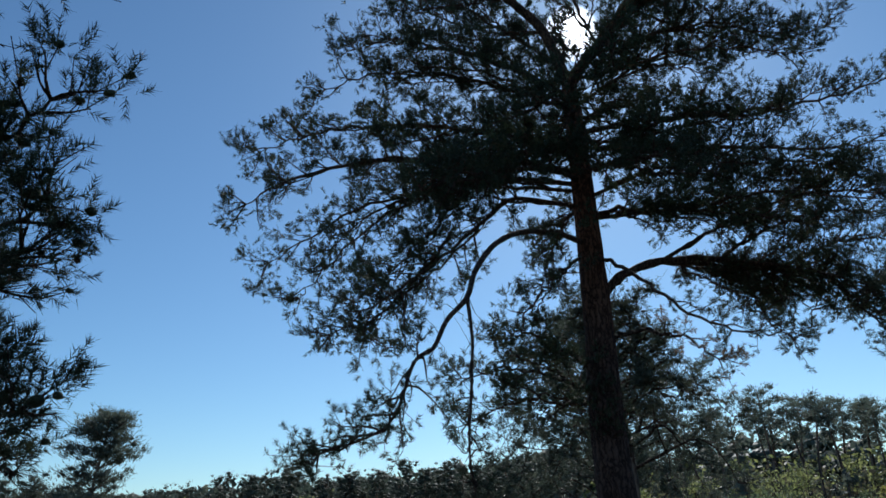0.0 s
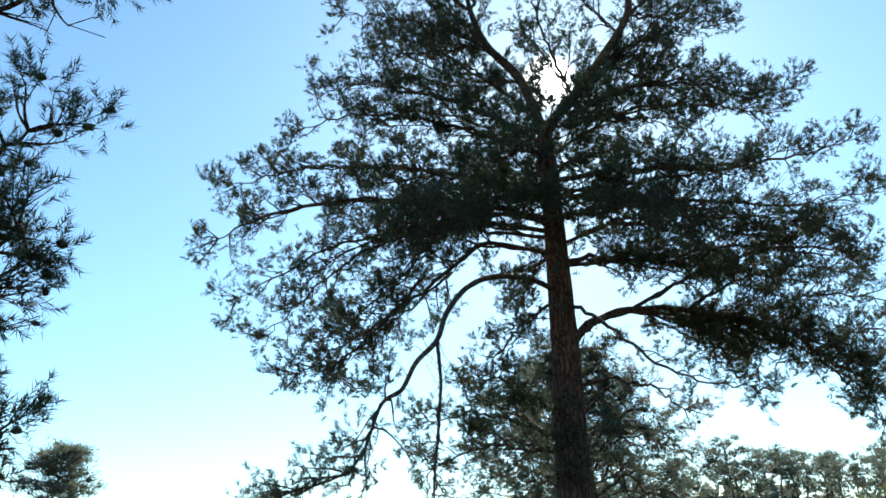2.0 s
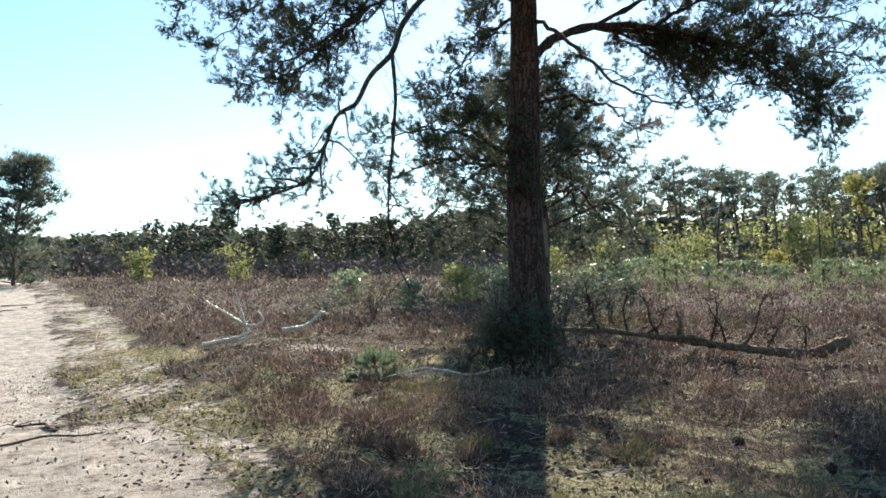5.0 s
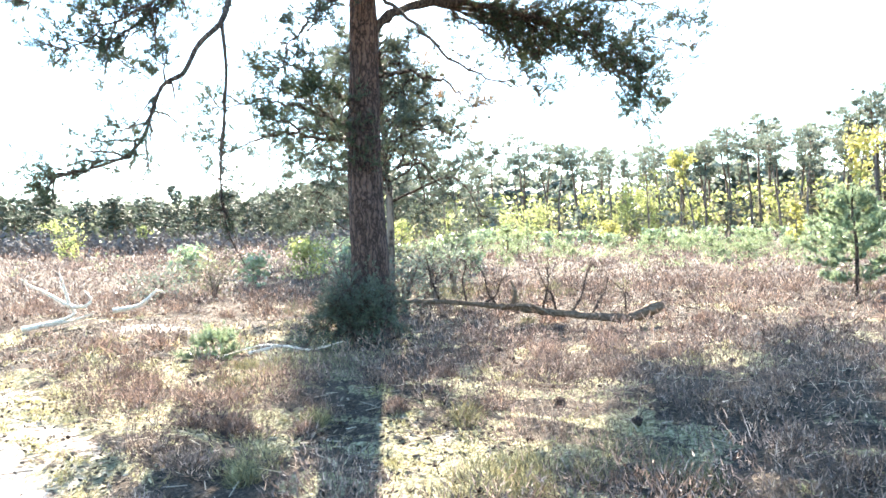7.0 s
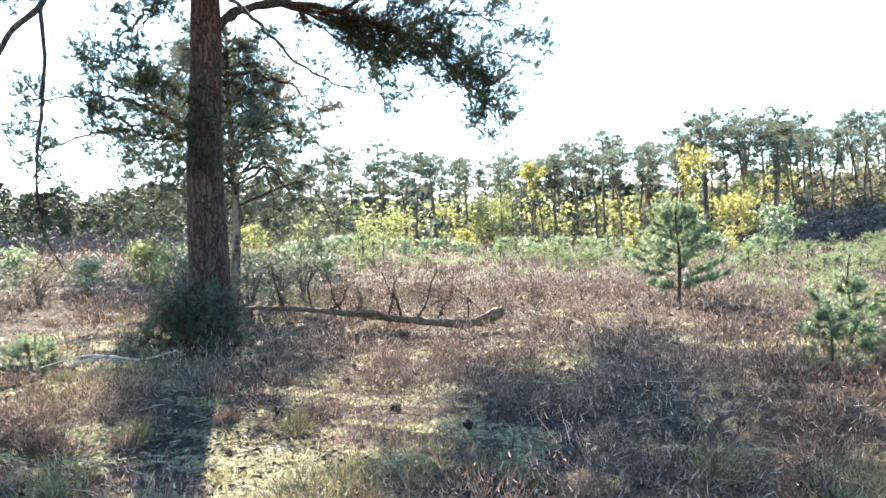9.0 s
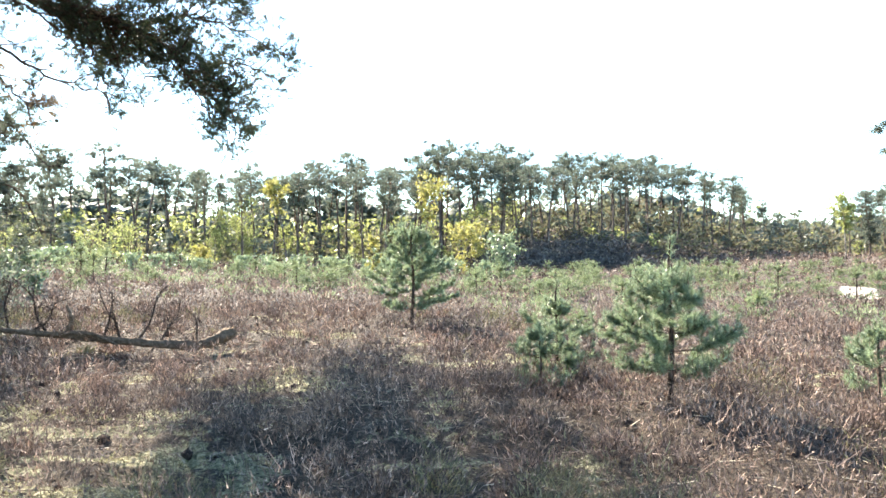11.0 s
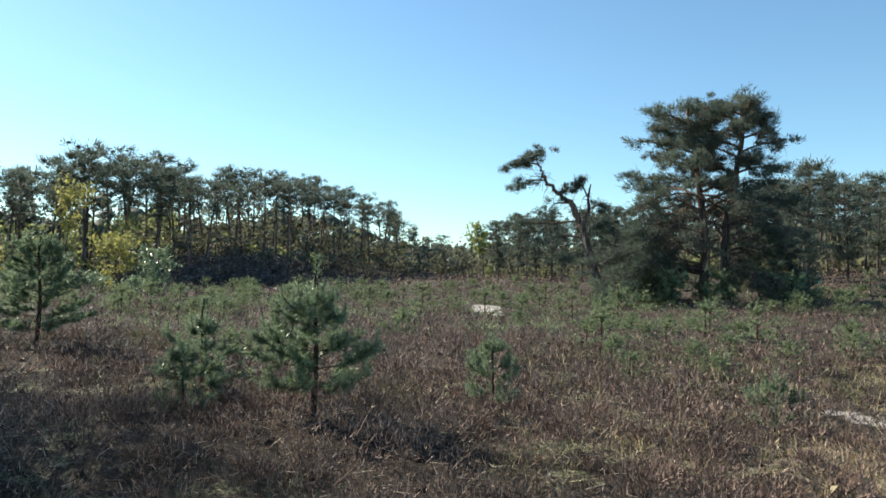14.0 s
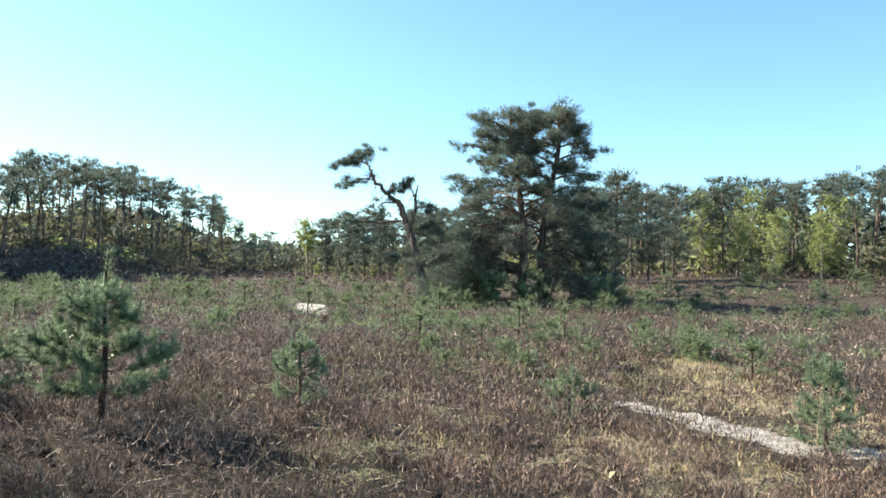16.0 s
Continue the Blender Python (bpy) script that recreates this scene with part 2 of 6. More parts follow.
def mesh_of(name, geo, material, smooth=False):
    V, F = geo
    me = bpy.data.meshes.new(name)
    me.vertices.add(len(V))
    me.vertices.foreach_set("co", np.ascontiguousarray(V, dtype=np.float32).ravel())
    me.loops.add(3 * len(F))
    me.loops.foreach_set("vertex_index", np.ascontiguousarray(F, dtype=np.int32).ravel())
    me.polygons.add(len(F))
    me.polygons.foreach_set("loop_start", np.arange(0, 3 * len(F), 3, dtype=np.int32))
    if smooth:
        me.polygons.foreach_set("use_smooth", np.ones(len(F), dtype=bool))
    me.update(calc_edges=True)
    me.materials.append(material)
    return me


def part(name, geo, material, parent, label="", smooth=False):
    ob = new(name, mesh_of(name, geo, material, smooth))
    ob.parent = parent
    if label:
        ob["label"] = label
    return ob


def thing(name, place, label, category, group="", kind="", turn=0.0, size=1.0):
    ob = new(name)
    ob.empty_display_size = 0.2
    ob.matrix_basis = pose(*place, 0, 0, turn)
    ob.scale = (size, size, size)
    return tagged(ob, label, category, group, kind)


def solid(name, geo, material, place, label, category, group="", kind="", smooth=False):
    ob = new(name, mesh_of(name, geo, material, smooth))
    ob.location = place
    return tagged(ob, label, category, group, kind)


def spline(points, steps):
    """A smooth line through the points."""
    p = np.asarray(points, float)
    p = np.vstack([2 * p[0] - p[1], p, 2 * p[-1] - p[-2]])
    n = len(p) - 3
    u = np.linspace(0, n - 1e-6, steps)
    i = u.astype(int)
    t = (u - i)[:, None]
    a, b, c, d = p[i], p[i + 1], p[i + 2], p[i + 3]
    return 0.5 * (2 * b + (c - a) * t + (2 * a - 5 * b + 4 * c - d) * t * t + (3 * b - a - 3 * c + d) * t ** 3)


def tube(path, radii, sides=8, rough=0.0, rs=None):
    """A tapered round bar along a path, closed at both ends."""
    path = np.asarray(path, float)
    n = len(path)
    radii = np.broadcast_to(np.asarray(radii, float), (n,))
    tan = unit(np.gradient(path, axis=0))
    side = np.cross(tan[0], (0.31, 0.17, 0.94) if abs(tan[0][2]) < 0.9 else (1.0, 0.2, 0.1))
    V = []
    ang = np.linspace(0, 2 * np.pi, sides, endpoint=False)
    for k in range(n):
        side = unit(side - tan[k] * side.dot(tan[k]))
        other = np.cross(tan[k], side)
        r = radii[k] * (1 + (rough * rs.normal(size=sides) if rough else 0 * ang))
        V.append(path[k] + (np.cos(ang) * r)[:, None] * side + (np.sin(ang) * r)[:, None] * other)
    V = np.concatenate(V + [path[:1], path[-1:]])
    k, s = np.meshgrid(np.arange(n - 1), np.arange(sides), indexing="ij")
    a, b = (k * sides + s).ravel(), (k * sides + (s + 1) % sides).ravel()
    F = [np.stack([a, b, b + sides], 1), np.stack([a, b + sides, a + sides], 1)]
    s = np.arange(sides)
    F += [np.stack([(s + 1) % sides, s, np.full(sides, n * sides)], 1), np.stack([(n - 1) * sides + s, (n - 1) * sides + (s + 1) % sides, np.full(sides, n * sides + 1)], 1)]
    return V, np.concatenate(F)


def sticks(A, B, ra, rb):
    """Many straight three-sided twigs from A to B."""
    A, B = np.asarray(A, float).reshape(-1, 3), np.asarray(B, float).reshape(-1, 3)
    n = len(A)
    d = unit(B - A)
    s = unit(np.cross(d, np.where(np.abs(d[:, 2:]) > 0.9, (1.0, 0, 0), (0, 0, 1.0))))
    o = np.cross(d, s)
    ra, rb = (np.broadcast_to(np.asarray(r, float), (n,))[:, None] for r in (ra, rb))
    rings = []
    for P, r in ((A, ra), (B, rb)):
        for q in range(3):
            rings.append(P + r * (math.cos(2.1 * q) * s + math.sin(2.1 * q) * o))
    V = np.stack(rings, 1).reshape(-1, 3)
    f = np.array([(0, 1, 4), (0, 4, 3), (1, 2, 5), (1, 5, 4), (2, 0, 3), (2, 3, 5)])
    return V, (np.arange(n)[:, None, None] * 6 + f).reshape(-1, 3)


def needles(pos, way, rs, count=24, shoot=0.11, length=0.055, width=0.005, spread=0.75):
    """Tufts of needles: one thin blade each, set round shoots that start at pos and run along way."""
    pos, way = np.asarray(pos, float), unit(way)
    S = len(pos)
    u = rs.random((S, count)) ** 0.8
    ang = rs.random((S, count)) * 2 * np.pi
    a = unit(np.cross(way, rs.normal(size=(S, 3))))
    b = np.cross(way, a)
    radial = np.cos(ang)[..., None] * a[:, None] + np.sin(ang)[..., None] * b[:, None]
    open_ = spread * (0.7 + 0.6 * rs.random((S, count)))[..., None]
    d = unit(np.cos(open_) * way[:, None] + np.sin(open_) * radial)
    root = pos[:, None] + way[:, None] * (u * shoot)[..., None]
    ln = (length * (0.7 + 0.5 * rs.random((S, count))))[..., None]
    w = unit(np.cross(d, rs.normal(size=d.shape))) * width * 0.5
    V = np.stack([root - w, root + w, root + d * ln], 2).reshape(-1, 3)
    return V, np.arange(len(V)).reshape(-1, 3)


def leaves(pos, rs, size, flat=0.0):
    """Small four-cornered leaves or leaf clumps, turned every way."""
    pos = np.asarray(pos, float)
    n = len(pos)
    d = rs.normal(size=(n, 3))
    d[:, 2] *= 1 - flat
    d = unit(d)
    s = unit(np.cross(d, rs.normal(size=(n, 3))))
    sz = (size * (0.6 + 0.8 * rs.random(n)))[:, None]
    V = np.stack([pos - d * sz, pos + s * sz * 0.45, pos + d * sz, pos - s * sz * 0.45], 1).reshape(-1, 3)
    i = np.arange(n)[:, None, None] * 4
    return V, (i + np.array([(0, 1, 2), (0, 2, 3)])).reshape(-1, 3)


def round_shape(level):
    """Corners and faces of a ball of 20 or 80 triangles."""
    bm = bmesh.new()
    bmesh.ops.create_icosphere(bm, subdivisions=level, radius=1.0)
    V = np.array([v.co[:] for v in bm.verts])
    F = np.array([[v.index for v in f.verts] for f in bm.faces])
    bm.free()
    return V, F


EIGHT = (np.array([(1, 0, 0), (-1, 0, 0), (0, 1, 0), (0, -1, 0), (0, 0, 1), (0, 0, -1)], float) * 1.15, np.array([(0, 2, 4), (2, 1, 4), (1, 3, 4), (3, 0, 4), (2, 0, 5), (1, 2, 5), (3, 1, 5), (0, 3, 5)]))
CORES = {0: EIGHT, 1: round_shape(1)}


def clumps(rs, centres, sizes, blades, length, width, level=1, core=0.72, ways=None):
    """Ragged flat tufts of pine foliage: a lumpy heart, and blades that stand out of it all round."""
    centres, sizes = np.asarray(centres, float), np.asarray(sizes, float)
    n = len(centres)
    CV, CF = CORES[level]
    lump = 1 + rs.normal(0, 0.22, (n, len(CV), 1))
    V = centres[:, None] + CV[None] * lump * sizes[:, None] * core
    F = CF[None] + np.arange(n)[:, None, None] * len(CV)
    e = unit(rs.normal(size=(n, blades, 3)))
    p = centres[:, None] + e * sizes[:, None] * rs.uniform(0.25, 1.08, (n, blades, 1))
    d = unit(e * 0.6 + rs.normal(0, 0.6, e.shape) + (0, 0, 0.3))
    if ways is not None:
        d = unit(np.asarray(ways)[:, None] * 1.1 + d * 0.8)
    w = unit(np.cross(d, rs.normal(size=d.shape))) * width * 0.5
    B = np.stack([p - w, p + w, p + d * length * rs.uniform(0.6, 1.3, (n, blades, 1))], 2).reshape(-1, 3)
    return joined([(V.reshape(-1, 3), F.reshape(-1, 3)), (B, np.arange(len(B)).reshape(-1, 3))])


# ---- terrain ----
RINGS = np.array([0, 5, 7.5, 10.5, 15, 25, 40, 60, 90, 150, 1600], float)
SOUTH = [0, 0, 0, 0, 0, 0, 0, 0.3, 1, 2, 2]
WEST = [0, 0, 0, 0.05, 0.1, 0.3, 0.6, 1, 2, 3, 3]
TRACK = [0, 0, 0.05, 0.1, 0.3, 0.9, 1.7, 2.2, 3, 4, 4]
CLEARING = [0, 0, 0.15, 0.36, 0.55, 0.85, 1.2, 1.6, 2.2, 3, 3]
PINE = [0, 0, 0.15, 0.27, 0.4, 0.7, 1, 1.3, 1.8, 3, 3]
NORTH_EAST = [0, 0, 0.15, 0.25, 0.42, 0.5, 0.55, 0.6, 0.9, 3, 3]
EAST = [0, 0.05, 0.22, 0.25, 0.3, 0.3, 0.3, 0.4, 0.8, 3, 3]
SAND_PIT = [0, 0.05, 0.2, 0.22, 0.25, 0.3, 0.35, 1.6, 2, 3, 3]
BIG_PINE = [0, 0, 0.12, 0.1, 0.12, 0.3, 0.75, 2, 3, 4, 4]
SOUTH_EAST = [0, 0, 0, 0, 0.1, 0.3, 0.75, 2.8, 4, 5, 5]
BEARINGS = np.array([-180, -90, -40, -26, -10, 8, 35, 55, 75, 90, 105, 140, 180], float)
HEIGHTS = np.array([SOUTH, WEST, TRACK, TRACK, CLEARING, PINE, NORTH_EAST, EAST, SAND_PIT, BIG_PINE, SOUTH_EAST, SOUTH_EAST, SOUTH])


def terrain(x, y):
    x, y = np.asarray(x, float), np.asarray(y, float)
    r, a = np.hypot(x, y), np.degrees(np.arctan2(x, y))
    k = np.clip(np.searchsorted(BEARINGS, a, side="right") - 1, 0, len(BEARINGS) - 2)
    u = (a - BEARINGS[k]) / (BEARINGS[k + 1] - BEARINGS[k])
    u = u * u * (3 - 2 * u)
    j = np.clip(np.searchsorted(RINGS, r, side="right") - 1, 0, len(RINGS) - 2)
    v = np.clip((r - RINGS[j]) / (RINGS[j + 1] - RINGS[j]), 0, 1)
    z = (HEIGHTS[k, j] * (1 - v) + HEIGHTS[k, j + 1] * v) * (1 - u) + (HEIGHTS[k + 1, j] * (1 - v) + HEIGHTS[k + 1, j + 1] * v) * u
    z = z + 0.3 * np.exp(-((x - 31.2) / 1.5) ** 2 - ((y - 9.5) / 1.7) ** 2)      # the bank of a small sand pit
    z = z + 5.0 * np.exp(-((a - 55) / 10) ** 2 - ((r - 98) / 18) ** 2)      # the wooded dune
    return z + 0.03 * np.sin(1.7 * x + 0.6 * y) * np.sin(1.3 * y - 0.4 * x)


def ground_z(x, y):
    return float(terrain(x, y))


def polar(bearing, r):
    return r * math.sin(radians(bearing)), r * math.cos(radians(bearing))


def off_line(x, y, line):
    """Distance from a bent line."""
    line = np.asarray(line, float)
    best = np.full(np.shape(x), 1e9)
    for (x0, y0), (x1, y1) in zip(line[:-1], line[1:]):
        dx, dy = x1 - x0, y1 - y0
        t = np.clip(((x - x0) * dx + (y - y0) * dy) / (dx * dx + dy * dy), 0, 1)
        best = np.minimum(best, np.hypot(x - x0 - t * dx, y - y0 - t * dy))
    return best


def wobble(x, y, s, k=0.0):
    """A cheap smooth unevenness between about -1 and 1."""
    return (np.sin(x * s + 1.3 * np.sin(y * s * 0.7 + k)) + np.sin(y * s * 1.1 + 1.7 * np.sin(x * s * 0.6 + 2 * k)) + 0.6 * np.sin((x + y) * s * 2.3 + k)) / 2.6


def bump_at(x, y, cx, cy, rx, ry):
    return np.exp(-((x - cx) / rx) ** 2 - ((y - cy) / ry) ** 2)


TRACK_LINE = [(2.3, -12), (-1.8, 0), (-3.3, 5), (-4.2, 7), (-5.8, 10), (-9.4, 17), (-14.2, 26), (-17.6, 32), (-24.2, 44)]
RUT_LINE = [(-0.9, 2.5), (-2.2, 6.2), (-3.8, 9.6), (-5.0, 12.6), (-7.0, 17.4), (-9.3, 23)]
SIDE_LINE = [(11.35, -1.6), (11.15, -1.7), (10.7, -2.25), (10.05, -2.7), (9.65, -3.1), (9.3, -3.5), (8.6, -5), (7, -8)]


def sand_amount(x, y):
    w = 0.28 * wobble(x, y, 1.7)
    w = w + 0.16 * wobble(x, y, 5.3, 1.0)
    track = 1.35 - (off_line(x, y, TRACK_LINE) - 0.75 - w) / 0.55
    track = np.maximum(track, 0.46 + 0.16 * wobble(x, y, 2.9, 4.0) - (np.clip(np.abs(off_line(x, y, TRACK_LINE) - 1.9) - 0.5, 0, 9) / 0.35) ** 2)
    track = np.maximum(track, 0.47 + 0.5 * np.clip((8.6 - y) / 2.0, 0, 1) - (off_line(x, y, RUT_LINE) / (0.62 + 0.5 * w)) ** 2 * 0.4)
    side = 1.2 - (off_line(x, y, SIDE_LINE) - 0.12 - 0.2 * np.clip((10.6 - x) / 0.8, 0, 1) - 0.15 * wobble(x, y, 3.1, 1.0) - 0.09 * wobble(x, y, 9.0, 2.0)) / 0.2
    side = side - 0.9 * np.clip(wobble(x, y, 2.4, 3.0) - 0.1, 0, 1)
    pit = 1.4 - np.maximum(np.abs(0.957 * x + 0.29 * y - 31.6) / 1.9, np.abs(0.957 * y - 0.29 * x + 0.1) / 0.5) * (0.8 + 0.15 * wobble(x, y, 2.0))
    blown = 0.62 * bump_at(x, y, -1.5, 12.3, 0.9, 0.55) + 0.5 * bump_at(x, y, 1.55, 5.75, 0.35, 0.3)
    return np.clip(np.maximum(np.maximum(np.maximum(track, side), pit), blown), 0, 1.2)


def moss_amount(x, y):
    m = 0.27 + 0.22 * wobble(x, y, 0.9, 2.0) + 0.24 * wobble(x, y, 2.7, 0.5) + 0.26 * wobble(x, y, 6.3, 1.5)
    m = m * np.clip(1.4 - np.hypot(x, y) / 30, 0.3, 1) + 0.22 * bump_at(x, y, -0.9, 8.2, 2.6, 3.6) + 0.12 * bump_at(x, y, 2.6, 5.6, 2.2, 1.8) + 0.3 * np.exp(-((off_line(x, y, TRACK_LINE) - 2.2) / 0.8) ** 2)
    m = m + 0.5 * bump_at(x, y, 1.5, 5.2, 0.5, 0.9) + 0.4 * bump_at(x, y, 3.6, 6.6, 0.5, 0.35) + 0.4 * bump_at(x, y, 5.0, 7.3, 0.6, 0.35) + 0.35 * bump_at(x, y, 7.5, 10.0, 0.8, 0.4)
    return np.clip(m, 0, 1)


def straw_amount(x, y):
    s = (0.08 + 0.2 * wobble(x, y, 1.1, 4.0)) * np.clip(1.3 - np.hypot(x, y) / 25, 0, 1)
    s = s + 0.5 * bump_at(x, y, 16.0, -3.6, 2.5, 1.4) + 0.12 * bump_at(x, y, 11.0, -1.5, 5.0, 3.5) + 0.4 * bump_at(x, y, 10.7, -0.75, 0.8, 0.5) + 0.3 * bump_at(x, y, 8.1, -1.1, 0.8, 0.5) + 0.3 * np.exp(-((off_line(x, y, TRACK_LINE) - 1.8) / 0.75) ** 2) + 0.35 * bump_at(x, y, 12.5, -3.8, 3.5, 1.6) + 0.6 * bump_at(x, y, 8.2, -2.0, 1.2, 1.0) + 0.25 * bump_at(x, y, 7.4, 0.4, 1.0, 0.8) + 0.35 * bump_at(x, y, 0.2, 11.5, 2.4, 1.6)
    return np.clip(s, 0, 1)


def heather_amount(x, y):
    """How thick the heather stands, 0 to 1."""
    h = 0.88 + 0.32 * wobble(x, y, 0.75, 1.0) + 0.72 * wobble(x, y, 2.6, 3.0)
    h = h - 0.38 * bump_at(x, y, -0.9, 8.4, 2.3, 3.6) + 0.35 * bump_at(x, y, 4.6, 6.2, 2.2, 1.8) - 0.55 * bump_at(x, y, 0.9, 5.3, 1.5, 1.4) - 0.6 * bump_at(x, y, 1.2, 10.6, 1.5, 0.8)
    h = h - 0.45 * bump_at(x, y, 8.2, -2.0, 1.0, 0.8) - 0.35 * bump_at(x, y, 12.5, -3.8, 2.8, 1.2) - 0.3 * bump_at(x, y, 7.4, 0.4, 0.9, 0.7)
    h = h - 1.1 * bump_at(x, y, 1.45, 5.2, 0.5, 0.75) - 1.0 * bump_at(x, y, 0.95, 6.0, 0.4, 1.7) - 0.9 * bump_at(x, y, 3.6, 6.6, 0.42, 0.3) - 0.9 * bump_at(x, y, 5.0, 7.3, 0.5, 0.3)
    h = h - 0.75 * bump_at(x, y, 0.2, 12.2, 1.5, 2.6)
    h = h - 1.2 * bump_at(x, y, -1.5, 12.3, 1.0, 0.6) - 1.0 * bump_at(x, y, 7.5, 10.0, 0.8, 0.35) + 0.5 * bump_at(x, y, 0.6, 8.7, 0.4, 0.4) + 0.5 * bump_at(x, y, 5.6, 3.4, 1.0, 0.8)
    h = h + 0.5 * bump_at(x, y, 3.2, 7.9, 1.3, 0.9) + 0.4 * bump_at(x, y, 3.2, 5.2, 1.0, 0.8)
    h = h + 0.35 * bump_at(x, y, 12.0, 1.5, 6.0, 4.0)
    h = h - 0.8 * bump_at(x, y, 16.6, -3.8, 2.6, 1.0) - 0.6 * bump_at(x, y, 13.2, -2.4, 1.6, 0.6) - 0.7 * bump_at(x, y, 8.1, -1.0, 0.9, 0.5) - 0.6 * bump_at(x, y, 10.7, -0.75, 0.7, 0.4)
    h = h - 1.2 * bump_at(x, y, 28.2, 8.7, 3.0, 0.8) - 1.0 * bump_at(x, y, -2.9, 13.0, 1.0, 0.7) - 1.1 * bump_at(x, y, -2.5, 12.7, 1.4, 0.8)
    h = h - 0.9 * np.exp(-(off_line(x, y, [(2.2, 10.6), (3.6, 10.0), (5.8, 8.95)]) / 0.6) ** 2)
    h = h * np.clip((off_line(x, y, TRACK_LINE) - 2.4) / 0.7, 0, 1) * np.clip(1.25 - sand_amount(x, y) * 1.3, 0, 1) * np.clip((off_line(x, y, SIDE_LINE) - 0.34 - 0.3 * np.clip((10.3 - x) / 0.8, 0, 1)) / 0.3, 0, 1)
    return np.clip(h, 0, 1)


def build_ground():
    r = np.concatenate([np.linspace(0.15, 3.0, 14), np.geomspace(3.08, 14.0, 120), np.geomspace(14.3, 60, 50), np.geomspace(62, 1500, 32)])
    a = np.concatenate([np.linspace(-45, 125, 300), np.linspace(125, 315, 70)[1:-1]])
    R, A = np.meshgrid(r, np.radians(a), indexing="ij")
    X, Y = (R * np.sin(A)).ravel(), (R * np.cos(A)).ravel()
    Z = terrain(X, Y)
    near = np.clip(1 - np.hypot(X, Y) / 60, 0, 1)
    hum = 0.05 * wobble(X, Y, 2.4) + (0.04 * wobble(X, Y, 6.1, 2.0) + 0.022 * wobble(X, Y, 14.0, 1.0) + 0.014 * wobble(X, Y, 31.0, 4.0)) * np.clip(1.2 - np.hypot(X, Y) / 20, 0.2, 1)
    sand = sand_amount(X, Y)
    Z = Z + near * hum * np.clip(1 - sand, 0.25, 1) - 0.06 * np.clip(sand, 0, 1) * near
    V = np.vstack([np.stack([X, Y, Z], 1), [[0, 0, ground_z(0, 0)]]])
    n, m = len(r), len(a)
    i, j = np.meshgrid(np.arange(n - 1), np.arange(m), indexing="ij")
    p, q = (i * m + j).ravel(), (i * m + (j + 1) % m).ravel()
    F = np.concatenate([np.stack([p, p + m, q + m], 1), np.stack([p, q + m, q], 1), np.stack([np.arange(m), (np.arange(m) + 1) % m, np.full(m, n * m)], 1)])
    ob = solid("ground", (V, F), GROUND, (0, 0, 0), "sandy heath ground with moss, litter and a pale track", "ground", kind="structure", smooth=True)
    for key, fn in (("sand", sand_amount), ("moss", moss_amount), ("straw", straw_amount)):
        at = ob.data.attributes.new(key, "FLOAT", "POINT")
        at.data.foreach_set("value", fn(V[:, 0], V[:, 1]).astype(np.float32))
    return ob


build_ground()


